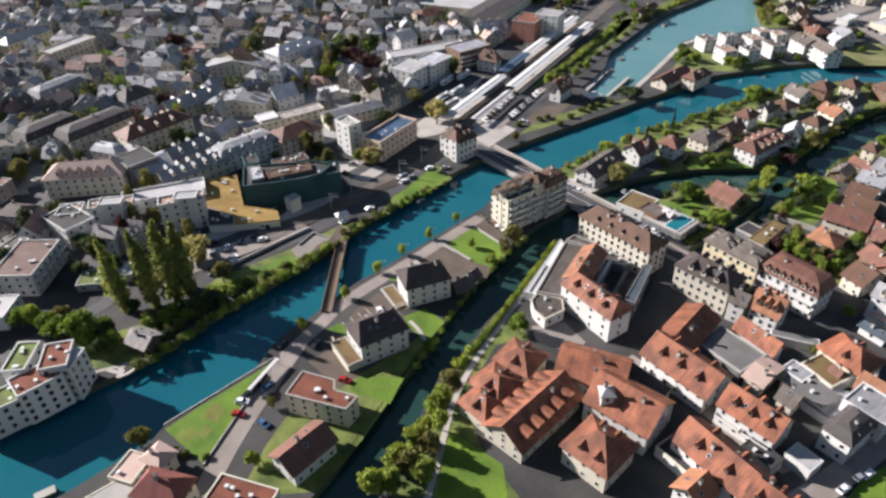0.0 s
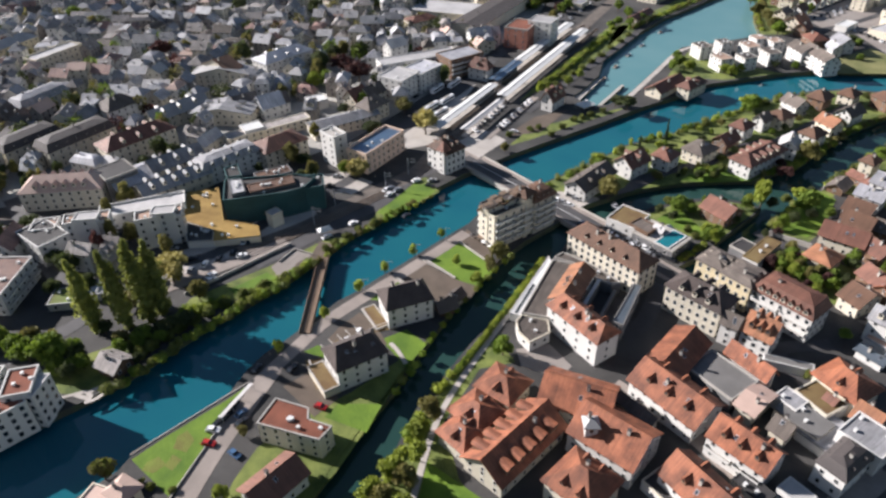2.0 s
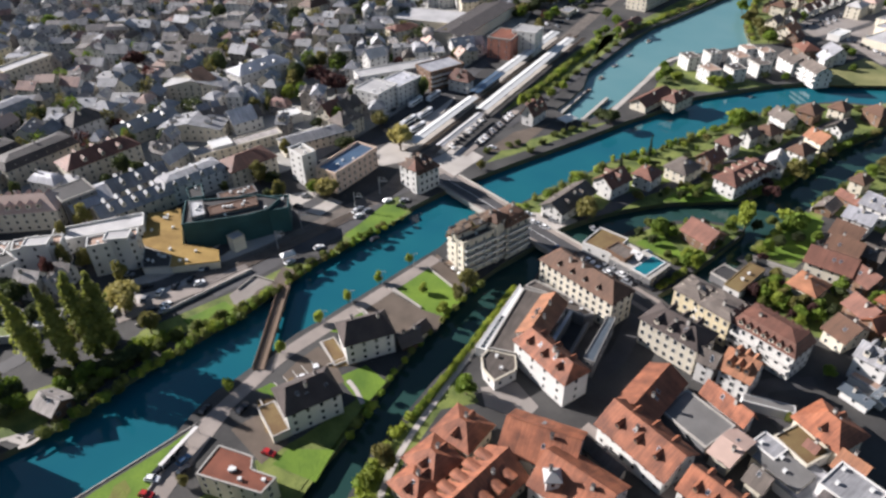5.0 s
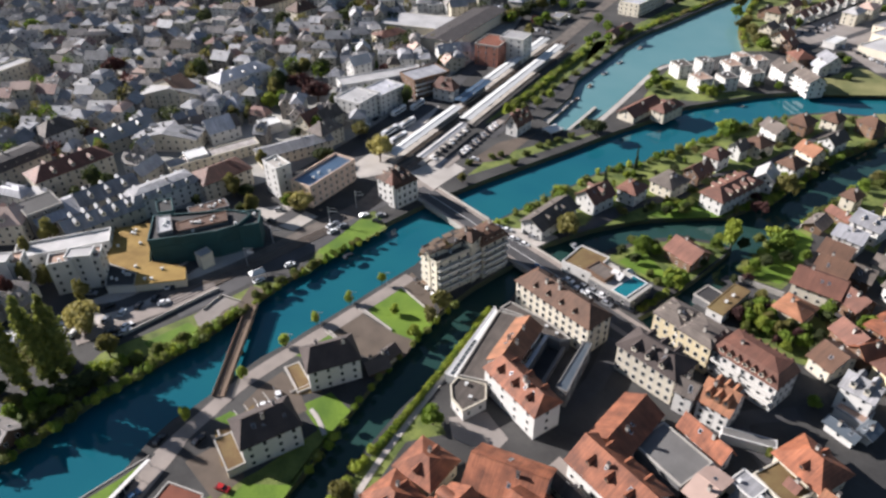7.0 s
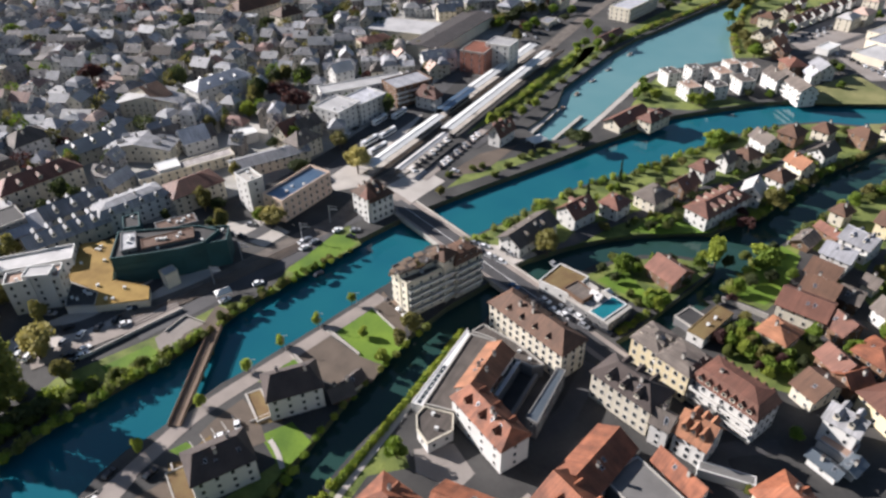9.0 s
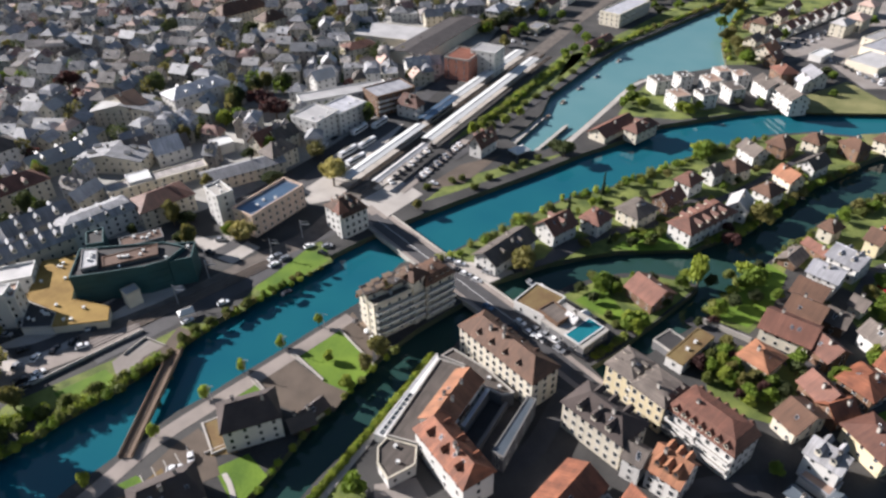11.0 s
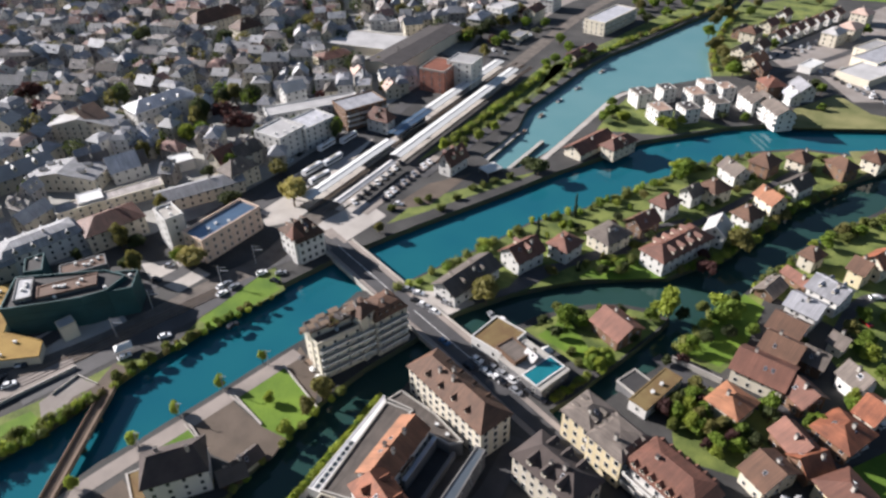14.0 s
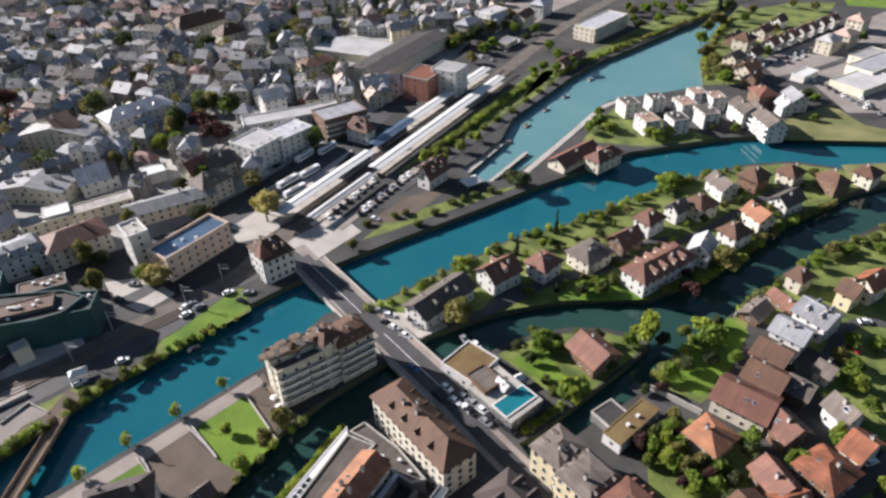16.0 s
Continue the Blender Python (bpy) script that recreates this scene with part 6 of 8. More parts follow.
tree(-128.3, 387.1, 3.5, 3, 'bush')
tree(-129.4, 377.2, 3.5, 3, 'bush')
tree(-131.0, 365.9, 3.5, 3, 'bush')
tree(-131.9, 356.7, 3.5, 3, 'bush')
tree(-120.9, 455.3, 3.5, 3, 'bush')
tree(-120.3, 470.2, 3.5, 3, 'bush')
tree(-59.6, 580.1, 9, 5, 'green')
tree(-49.7, 560.7, 9, 5, 'olive')
tree(-43.0, 541.5, 9, 5, 'olive')
tree(-36.4, 523.8, 9, 5, 'olive')
tree(-61.7, 605.6, 9, 5, 'olive')
tree(-61.9, 626.9, 9, 5, 'olive')
tree(-31.6, 516.4, 9, 5, 'green')
tree(-51.6, 553.9, 9, 5, 'olive')
tree(-63.5, 648.9, 14, 5, 'conifer')
tree(-119.9, 304.7, 3.2, 2.4, 'bush')
tree(-117.0, 308.9, 3.2, 2.4, 'bush')
tree(-126.6, 293.7, 3.2, 2.4, 'bush')
tree(-108.1, 303.9, 3.2, 2.4, 'bush')
tree(-106.5, 314.6, 3.2, 2.4, 'bush')
tree(-104.7, 325.9, 3.2, 2.4, 'bush')
tree(-101.6, 330.3, 3.2, 2.4, 'bush')
tree(-98.8, 335.6, 3.2, 2.4, 'bush')
tree(-94.1, 342.6, 3.2, 2.4, 'bush')
tree(10.2, 248.2, 5.5, 3.2, 'green')
tree(13.8, 243.6, 5.5, 3.2, 'green')
tree(19.7, 240.8, 5.5, 3.2, 'olive')
tree(24.6, 241.5, 5.5, 3.2, 'green')
tree(12.1, 238.5, 5.5, 3.2, 'light')
tree(29.3, 254.6, 5.5, 3.2, 'green')
tree(7.1, 239.9, 5.5, 3.2, 'green')
tree(25.1, 236.0, 5.5, 3.2, 'green')
tree(19.1, 234.4, 5.5, 3.2, 'green')
tree(9.8, 252.6, 5.5, 3.2, 'olive')
tree(50.5, 266.7, 5.5, 3.2, 'green')
tree(42.9, 254.0, 5.5, 3.2, 'light')
tree(47.3, 301.9, 5.5, 3.2, 'olive')
tree(52.2, 299.1, 5.5, 3.2, 'green')
tree(54.2, 292.4, 5.5, 3.2, 'light')
tree(57.5, 313.4, 5.5, 3.2, 'green')
tree(55.4, 371.5, 5.5, 3.2, 'green')
tree(45.5, 364.0, 5.5, 3.2, 'green')
tree(39.8, 362.9, 5.5, 3.2, 'olive')
tree(35.4, 350.3, 5.5, 3.2, 'green')
tree(57.6, 284.4, 5.5, 3.2, 'green')
tree(50.5, 310.9, 5.5, 3.2, 'green')
tree(62.4, 257.3, 5.5, 3.2, 'light')
tree(14.8, 236.9, 5.5, 3.2, 'green')
tree(45.1, 369.2, 4.5, 3.2, 'bush')
tree(49.4, 375.9, 4.5, 3.2, 'bush')
tree(53.9, 381.4, 4.5, 3.2, 'bush')
tree(42.0, 360.0, 4.5, 3.2, 'bush')
tree(57.0, 389.9, 4.5, 3.2, 'bush')
tree(-375.8, 290.9, 13, 8, 'copper')
tree(-238.4, 319.7, 12, 9, 'copper')
tree(-250.0, 303.7, 10, 6.5, 'green')
tree(-418.1, 276.3, 10, 6, 'green')
tree(-369.2, 267.7, 9, 6, 'green')
tree(-511.1, 323.7, 10, 6, 'green')
tree(-353.6, 223.0, 10, 4, 'dark')
tree(-273.6, 341.1, 10, 6, 'dark')
tree(-266.1, 318.9, 15, 6, 'dark')
tree(-323.1, 313.0, 14, 6, 'dark')
tree(-255.7, 298.9, 10, 6, 'light')
tree(-263.4, 312.8, 12, 6, 'olive')
tree(-257.8, 347.6, 13, 7, 'dark')
tree(-254.0, 325.4, 12, 9, 'copper')
tree(-269.1, 345.8, 12, 6, 'olive')
tree(-195.7, 567.5, 10, 6, 'olive')
tree(-194.8, 538.5, 10, 6, 'olive')
tree(-197.5, 510.0, 10, 6, 'dark')
tree(-201.6, 501.5, 10, 6, 'olive')
tree(-198.0, 523.0, 10, 6, 'dark')
tree(-275.0, 527.8, 10, 6, 'olive')
tree(-295.6, 550.1, 10, 6, 'dark')
tree(-312.6, 444.9, 10, 6, 'dark')
tree(-319.5, 461.5, 10, 6, 'dark')
tree(-322.6, 474.0, 10, 6, 'dark')
tree(-302.8, 463.1, 10, 6, 'olive')
tree(-410.8, 401.5, 10, 6, 'dark')
tree(-406.0, 390.7, 10, 6, 'dark')
tree(-359.0, 356.2, 10, 6, 'dark')
tree(-344.8, 343.0, 10, 6, 'dark')
tree(-513.3, 433.8, 10, 6, 'dark')
tree(-518.9, 422.5, 10, 6, 'dark')
tree(-447.9, 441.4, 10, 6, 'dark')
tree(-350.8, 418.9, 10, 6, 'dark')
tree(-134.0, 489.0, 6, 4, 'green')
tree(-134.7, 477.9, 6, 4, 'green')
tree(-125.1, 490.3, 6, 4, 'green')
tree(-115.7, 639.1, 6, 4, 'green')
tree(-110.2, 650.2, 6, 4, 'green')
tree(-114.6, 608.0, 6, 4, 'green')
tree(-89.2, 669.1, 6, 4, 'green')
tree(-93.0, 650.4, 6, 4, 'green')
tree(30.9, 211.1, 4, 2.5, 'green')
tree(22.3, 186.3, 5.6, 1.2, 'bush')
tree(-180.2, 545.4, 8, 4.5, 'green')
tree(-179.4, 510.6, 8, 4.5, 'green')
tree(-179.5, 497.5, 8, 4.5, 'green')
tree(-144.2, 521.5, 8, 4.5, 'green')
tree(-132.9, 508.2, 8, 4.5, 'green')
tree(-178.7, 479.1, 8, 4.5, 'olive')
tree(-119.9, 622.1, 8, 4.5, 'olive')
tree(-111.6, 631.2, 8, 4.5, 'green')
tree(-103.6, 641.9, 8, 4.5, 'green')
tree(-95.1, 651.2, 8, 4.5, 'olive')
tree(-165.1, 105.5, 5.5, 3.6, 'dark')
tree(-168.5, 99.7, 5.5, 3.6, 'green')
tree(-170.7, 94.4, 5.5, 3.6, 'green')
tree(-163.5, 109.1, 5.5, 3.6, 'dark')
tree(-162.6, 113.6, 5.5, 3.6, 'dark')
tree(-169.5, 103.1, 5.5, 3.6, 'green')
tree(-181.2, 78.0, 5.5, 3.6, 'green')
tree(-177.3, 81.6, 5.5, 3.6, 'green')
tree(-37.7, 597.7, 7, 4, 'olive')
tree(-44.5, 643.1, 7, 4, 'green')
tree(-20.8, 626.2, 7, 4, 'olive')
tree(-42.9, 667.0, 7, 4, 'olive')
tree(-19.4, 695.0, 7, 4, 'olive')
tree(-3.6, 694.6, 7, 4, 'olive')
tree(-34.5, 529.9, 7, 4, 'olive')
tree(-18.3, 576.8, 7, 4, 'green')
tree(-165.5, 276.3, 13, 7.0, 'pale')
tree(-169.9, 224.3, 9, 5.6, 'pale')
tree(-177.9, 224.0, 7, 3.8, 'olive')
tree(-188.7, 130.3, 10, 6.0, 'pale')
tree(-134.9, 59.6, 7, 4.2, 'olive')
tree(-121.3, 277.1, 5, 2.5, 'olive')
tree(-119.9, 170.6, 4.6, 1.8, 'light')
tree(-112.2, 88.1, 4.6, 1.8, 'olive')
tree(-103.2, 70.7, 5, 2.6, 'light')
tree(-116.1, 65.7, 2.2, 1.4, 'bush')
tree(-122.0, 63.7, 2.4, 1.6, 'bush')
tree(-125.1, 63.3, 2.2, 1.5, 'bush')
tree(-161.5, 93.5, 5, 2.2, 'dark')
tree(4.2, 239.8, 5.7, 3.0, 'copper')
tree(6.3, 244.7, 5.9, 3.2, 'bush')
tree(10.0, 243.0, 6.7, 2.0, 'light')
tree(13.6, 241.3, 6.2, 2.3, 'olive')
tree(12.2, 236.9, 6.7, 2.2, 'light')
tree(16.9, 237.2, 6.5, 2.5, 'olive')
tree(20.6, 241.6, 5.5, 2.0, 'dark')
tree(22.8, 246.5, 4.9, 2.3, 'copper')
tree(23.0, 237.2, 6.2, 2.2, 'copper')
tree(20.2, 232.2, 3.8, 2.9, 'light')
tree(17.1, 232.7, 3.9, 2.0, 'copper')
tree(25.9, 242.2, 3.5, 3.1, 'dark')
tree(28.6, 239.2, 6.6, 2.4, 'dark')
tree(30.6, 250.8, 5.4, 2.9, 'dark')
tree(29.9, 255.4, 6.9, 3.3, 'green')
tree(7.2, 247.8, 3.6, 2.6, 'dark')
tree(11.4, 247.6, 4.4, 2.5, 'copper')
tree(7.8, 235.6, 5.6, 2.0, 'bush')
tree(40.0, 253.7, 6.0, 2.1, 'green')
tree(42.9, 254.1, 6.4, 2.7, 'green')
tree(49.7, 269.0, 6.8, 2.5, 'light')
tree(50.4, 294.4, 3.6, 3.1, 'green')
tree(53.0, 291.4, 4.8, 3.2, 'light')
tree(34.4, 288.6, 3.7, 2.3, 'dark')
tree(3.6, 262.5, 3.9, 2.3, 'copper')
tree(4.7, 269.1, 6.8, 2.5, 'green')
tree(-21.4, 248.6, 6.6, 2.4, 'light')
tree(28.8, 233.8, 5.3, 2.5, 'dark')
tree(-36.0, 263.8, 5, 3.5, 'green')
tree(-18.5, 251.3, 5, 3.5, 'light')
tree(-1.4, 312.9, 5, 3.5, 'copper')
tree(-2.0, 282.9, 5, 3, 'dark')
tree(7.8, 294.5, 6, 4, 'light')
tree(11.2, 299.6, 5, 3, 'dark')
tree(8.0, 275.6, 5, 3, 'dark')
tree(-78.6, 287.1, 5, 3.5, 'light')
tree(-25.9, 385.3, 7, 4.5, 'green')
tree(19.9, 486.6, 4, 3, 'green')
tree(-78.0, 426.8, 5, 3.5, 'light')
tree(-80.2, 441.5, 5, 3.5, 'green')
tree(-68.1, 424.5, 4, 3, 'light')
tree(-48.5, 427.5, 6, 4, 'light')
tree(-90.8, 353.0, 6, 5, 'dark')
tree(-23.7, 451.9, 4, 3, 'dark')
tree(-115.5, 498.6, 6, 4, 'dark')
tree(-132.8, 473.7, 4, 3, 'light')
tree(-51.2, 316.9, 2.8, 2.8, 'dark')
tree(-46.9, 323.7, 2.7, 1.6, 'dark')
tree(-40.5, 331.7, 2.9, 2.8, 'dark')
tree(-60.4, 305.4, 3.3, 1.5, 'light')
tree(-65.2, 300.7, 3.5, 2.1, 'dark')
tree(-57.0, 313.7, 4.7, 2.0, 'light')
tree(-38.3, 342.2, 2.9, 1.5, 'green')
tree(-44.0, 341.4, 3.7, 2.1, 'light')
tree(-36.0, 353.2, 4.2, 2.4, 'olive')
tree(-40.0, 295.1, 5.0, 1.6, 'bush')
tree(-35.9, 301.1, 4.5, 1.6, 'olive')
tree(-31.7, 301.5, 3.1, 2.4, 'light')
tree(-26.6, 298.9, 4.7, 2.2, 'dark')
tree(-48.6, 284.8, 3.8, 1.7, 'olive')
tree(-42.0, 292.1, 3.7, 1.5, 'conifer')
tree(-28.5, 316.9, 2.7, 2.7, 'bush')
tree(-14.2, 341.7, 3.0, 2.0, 'light')
tree(-16.9, 335.8, 2.6, 2.5, 'olive')
tree(-11.9, 354.3, 3.7, 1.9, 'green')
tree(-2.3, 376.7, 3.7, 2.2, 'olive')
tree(24.1, 409.7, 3.0, 1.8, 'olive')
tree(9.5, 361.5, 2.8, 2.5, 'green')

# ---- station, bridges, vehicles and small things ----


def canopy(x0, y0, x1, y1, width, roof):
    """A platform with a shallow roof on posts."""
    L, a = math.hypot(x1 - x0, y1 - y0), math.degrees(math.atan2(y1 - y0, x1 - x0))
    for k in range(int(L / 6)):
        FOOT.append((x0 + (x1 - x0) * k * 6 / L, y0 + (y1 - y0) * k * 6 / L, 9.0))
    root = tagged(new("platform_canopy"), "long station platform with a pale metal canopy on posts", "platform", "station platforms")
    root.matrix_basis = pose((x0 + x1) / 2, (y0 + y1) / 2, 0, 0, 0, a)
    s = Shape()
    s.box(-L / 2, -width * 0.36, -0.2, L / 2, width * 0.36, 0.45)
    child("platform", s.mesh("platform", "paving"), root)
    s = Shape()
    w = width / 2
    s.prism([(w, 4.0), (w, 4.25), (0, 4.7), (-w, 4.25), (-w, 4.0), (0, 4.45)], -L / 2, L / 2)
    child("roof", s.mesh("roof", roof), root)
    s = Shape()
    s.box(-L / 2, -0.15, 4.62, L / 2, 0.15, 4.85)
    child("ridge", s.mesh("ridge", "slate"), root)
    s = Shape()
    s.box(-0.15, -0.15, 0.45, 0.15, 0.15, 4.5)
    post = s.mesh("post", "slate")
    s = Shape()
    s.box(-0.06, -w, 4.28, 0.06, w, 4.42)
    n = max(2, int(L / 9))
    for i in range(n):
        child("post", post, root, pose((i + 0.5) * L / n - L / 2, 0, 0))


def track(x0, y0, x1, y1):
    L, a = math.hypot(x1 - x0, y1 - y0), math.degrees(math.atan2(y1 - y0, x1 - x0))
    root = tagged(new("railway_track"), "straight railway track of worn steel rails on sleepers", "railway track", "railway tracks")
    root.matrix_basis = pose((x0 + x1) / 2, (y0 + y1) / 2, 0.16, 0, 0, a)
    for k in (-0.75, 0.75):
        s = Shape()
        s.box(-L / 2, k - 0.07, 0, L / 2, k + 0.07, 0.2)
        child("rail", s.mesh("rail", "rail"), root)
    s = Shape()
    for i in range(int(L / 1.2)):
        x = i * 1.2 - L / 2
        s.box(x, -1.3, -0.12, x + 0.3, 1.3, 0.02)
    tagged(child("sleeper_bed", s.mesh("sleeper_bed", "timber"), root), kind="stuff")


def bridge(x0, y0, x1, y1, width, label):
    L, a = math.hypot(x1 - x0, y1 - y0), math.degrees(math.atan2(y1 - y0, x1 - x0))
    root = tagged(new("bridge"), label, "bridge")
    root.matrix_basis = pose((x0 + x1) / 2, (y0 + y1) / 2, 0, 0, 0, a)
    s = Shape()
    s.box(-L / 2, -width / 2, -1.1, L / 2, width / 2, 0.12)
    child("deck", s.mesh("deck", "concrete"), root)
    s = Shape()
    s.box(-L / 2, -width * 0.32, 0.1, L / 2, width * 0.32, 0.36)
    child("carriageway", s.mesh("carriageway", "asphalt"), root)
    DECKS.append((root.matrix_basis.copy(), L, width * 0.64, 0.36))
    s = Shape()
    s.box(-L / 2, -0.12, 0.37, L / 2, 0.12, 0.385)
    child("lane_marking", s.mesh("lane_marking", "whitepaint"), root)
    for k in (-1, 1):
        s = Shape()
        s.box(-L / 2, k * width * 0.41 - width * 0.08, 0.12, L / 2, k * width * 0.41 + width * 0.08, 0.48)
        child("pavement", s.mesh("pavement", "promenade"), root)
        s = Shape()
        s.box(-L / 2, k * (width / 2 - 0.15) - 0.15, 0.1, L / 2, k * (width / 2 - 0.15) + 0.15, 1.25)
        child("parapet", s.mesh("parapet", "concrete"), root)
    for k in (-0.22, 0.22):
        s = Shape()
        s.box(k * L - 0.8, -width / 2 + 0.5, -5, k * L + 0.8, width / 2 - 0.5, -1.1)
        child("pier", s.mesh("pier", "bank"), root)


def footbridge(x0, y0, x1, y1):
    L, a = math.hypot(x1 - x0, y1 - y0), math.degrees(math.atan2(y1 - y0, x1 - x0))
    root = tagged(new("footbridge"), "narrow dark wooden footbridge with railings over the river", "footbridge")
    root.matrix_basis = pose((x0 + x1) / 2, (y0 + y1) / 2, 0.3, 0, 0, a)
    s = Shape()
    s.box(-L / 2, -1.9, -0.7, L / 2, 1.9, 0.1)
    child("deck", s.mesh("deck", "timber"), root)
    for k in (-1, 1):
        s = Shape()
        s.box(-L / 2, k * 1.85 - 0.08, 1.05, L / 2, k * 1.85 + 0.08, 1.2)
        child("handrail", s.mesh("handrail", "timber"), root)
        s = Shape()
        s.box(-L / 2, k * 1.85 - 0.05, 0.15, L / 2, k * 1.85 + 0.05, 0.9)
        child("railing_panel", s.mesh("railing_panel", "timber"), root)
    s = Shape()
    s.box(-0.4, -1.6, -6, 0.4, 1.6, -0.7)
    pier = s.mesh("pier", "bank")
    for k in (-0.25, 0.0, 0.25):
        child("pier", pier, root, pose(k * L, 0, 0))
    s = Shape()
    s.box(-0.5, -1.7, 0.1, 0.5, 1.7, 0.13)
    plank = s.mesh("plank", "timber")
    for i in range(int(L / 1.1)):
        child("plank", plank, root, pose(i * 1.1 - L / 2 + 0.6, 0, 0))


def shelter(x0, y0, x1, y1, width):
    L, a = math.hypot(x1 - x0, y1 - y0), math.degrees(math.atan2(y1 - y0, x1 - x0))
    root = tagged(new("bicycle_shelter"), "long white bicycle shelter on thin posts beside the street", "shelter")
    root.matrix_basis = pose((x0 + x1) / 2, (y0 + y1) / 2, 0, 0, 0, a)
    w = width / 2
    s = Shape()
    s.prism([(w, 2.3), (w, 2.42), (-w, 2.85), (-w, 2.73)], -L / 2, L / 2)
    child("roof", s.mesh("roof", "pale"), root)
    s = Shape()
    s.box(-0.06, -0.06, -0.1, 0.06, 0.06, 2.6)
    post = s.mesh("post", "metal")
    n = int(L / 4)
    for i in range(n + 1):
        for k in (-0.7, 0.7):
            child("post", post, root, pose(i * (L - 0.4) / n - L / 2 + 0.2, k * w, 0))


def jetty(x0, y0, x1, y1, width):
    L, a = math.hypot(x1 - x0, y1 - y0), math.degrees(math.atan2(y1 - y0, x1 - x0))
    root = tagged(new("jetty"), "low concrete jetty reaching into the harbour", "jetty")
    root.matrix_basis = pose((x0 + x1) / 2, (y0 + y1) / 2, 0, 0, 0, a)
    s = Shape()
    s.box(-L / 2, -width / 2, -5, L / 2, width / 2, -1.2)
    child("wall", s.mesh("wall", "bank"), root)
    s = Shape()
    s.box(-L / 2 - 0.1, -width / 2 - 0.15, -1.2, L / 2 + 0.1, width / 2 + 0.15, -1.0)
    child("coping", s.mesh("coping", "concrete"), root)


def pool(x, y, turn, L, W):
    root = tagged(new("swimming_pool"), "turquoise swimming pool on a white roof terrace", "swimming pool")
    root.matrix_basis = pose(x, y, 4.16, 0, 0, turn)
    s = Shape()
    for q in ((-L / 2, -W / 2, L / 2, -W / 2 + 0.4), (-L / 2, W / 2 - 0.4, L / 2, W / 2), (-L / 2, -W / 2 + 0.4, -L / 2 + 0.4, W / 2 - 0.4), (L / 2 - 0.4, -W / 2 + 0.4, L / 2, W / 2 - 0.4)):
        s.box(q[0], q[1], -0.1, q[2], q[3], 0.35)
    child("rim", s.mesh("rim", "whitepaint"), root)
    s = Shape()
    s.poly([(-L / 2 + 0.4, -W / 2 + 0.4, 0.25), (L / 2 - 0.4, -W / 2 + 0.4, 0.25), (L / 2 - 0.4, W / 2 - 0.4, 0.25), (-L / 2 + 0.4, W / 2 - 0.4, 0.25)])
    child("water_surface", s.mesh("water_surface", "poolwater"), root)


def car_master(colour):
    root = tagged(new("car"), "%s parked car on the asphalt" % {"white": "small white", "silver": "silver grey", "dark": "dark black", "red": "bright red", "blue": "light blue"}[colour], "car")
    s = Shape()
    s.prism([(-2.1, 0.30), (2.1, 0.30), (2.15, 0.62), (1.9, 0.86), (0.9, 0.95), (-1.95, 0.98), (-2.15, 0.70)], -0.88, 0.88)
    turned = Shape()
    turned.v, turned.f, turned.s = [(y, -x, z) for x, y, z in s.v], s.f, s.s
    child("body", turned.mesh("body", "carpaint_" + colour), root)
    s = Shape()
    s.prism([(0.95, 0.95), (0.35, 1.42), (-1.35, 1.45), (-1.9, 0.96)], -0.76, 0.76)
    turned = Shape()
    turned.v, turned.f, turned.s = [(y, -x, z) for x, y, z in s.v], s.f, s.s
    cabin = child("cabin", turned.mesh("cabin", "pane"), root)
    s = Shape()
    s.box(-1.3, -0.70, 1.42, 0.33, 0.70, 1.49)
    child("roof_panel", s.mesh("roof_panel", "carpaint_" + colour), root)
    s = Shape()
    s.prism([(0.32 * math.cos(k * 0.785), 0.32 * math.sin(k * 0.785)) for k in range(8)], -0.11, 0.11)
    wheel = s.mesh("wheel", "rubber")
    for x in (-1.3, 1.3):
        for y in (-0.8, 0.8):
            child("wheel", wheel, root, pose(x, y, 0.32, 0, 0, 90))
    return root


CARS = {}


def car(x, y, turn, colour):
    m = pose(x, y, surface(x, y), 0, 0, turn)
    if colour not in CARS:
        CARS[colour] = car_master(colour)
        CARS[colour].matrix_basis = m
        return
    copy_thing(CARS[colour], m)


def vehicle(name, label, category, x, y, turn, L, W, H, paint, z=0.0):
    """A long bus or railway car with window bands, wheels and a roof."""
    root = tagged(new(name), label, category)
    root.matrix_basis = pose(x, y, z, 0, 0, turn)
    s = Shape()
    s.prism([(-W / 2, 0.5), (W / 2, 0.5), (W / 2, H - 0.3), (W / 2 - 0.35, H), (-W / 2 + 0.35, H), (-W / 2, H - 0.3)], -L / 2, L / 2)
    child("body", s.mesh("body", paint), root)
    for k in (-1, 1):
        s = Shape()
        s.box(-L / 2 + 0.5, k * W / 2 - 0.02, H * 0.48, L / 2 - 0.5, k * W / 2 + 0.02, H * 0.76)
        child("window_band", s.mesh("window_band", "pane"), root)
    s = Shape()
    s.box(-L * 0.2, -0.7, H - 0.02, L * 0.2, 0.7, H + 0.25)
    child("roof_unit", s.mesh("roof_unit", "concrete"), root)
    s = Shape()
    s.prism([(0.48 * math.cos(k * 0.785), 0.48 * math.sin(k * 0.785)) for k in range(8)], -0.14, 0.14)
    wheel = s.mesh("wheel", "rubber")
    for px in (-L * 0.32, L * 0.32):
        for k in (-1, 1):
            child("wheel", wheel, root, pose(px, k * (W / 2 - 0.15), 0.48, 0, 0, 90))


def bus(x, y, turn):
    vehicle("bus", "long white bus parked at the station square", "bus", x, y, turn, 11.5, 2.5, 3.1, "carpaint_white", surface(x, y))


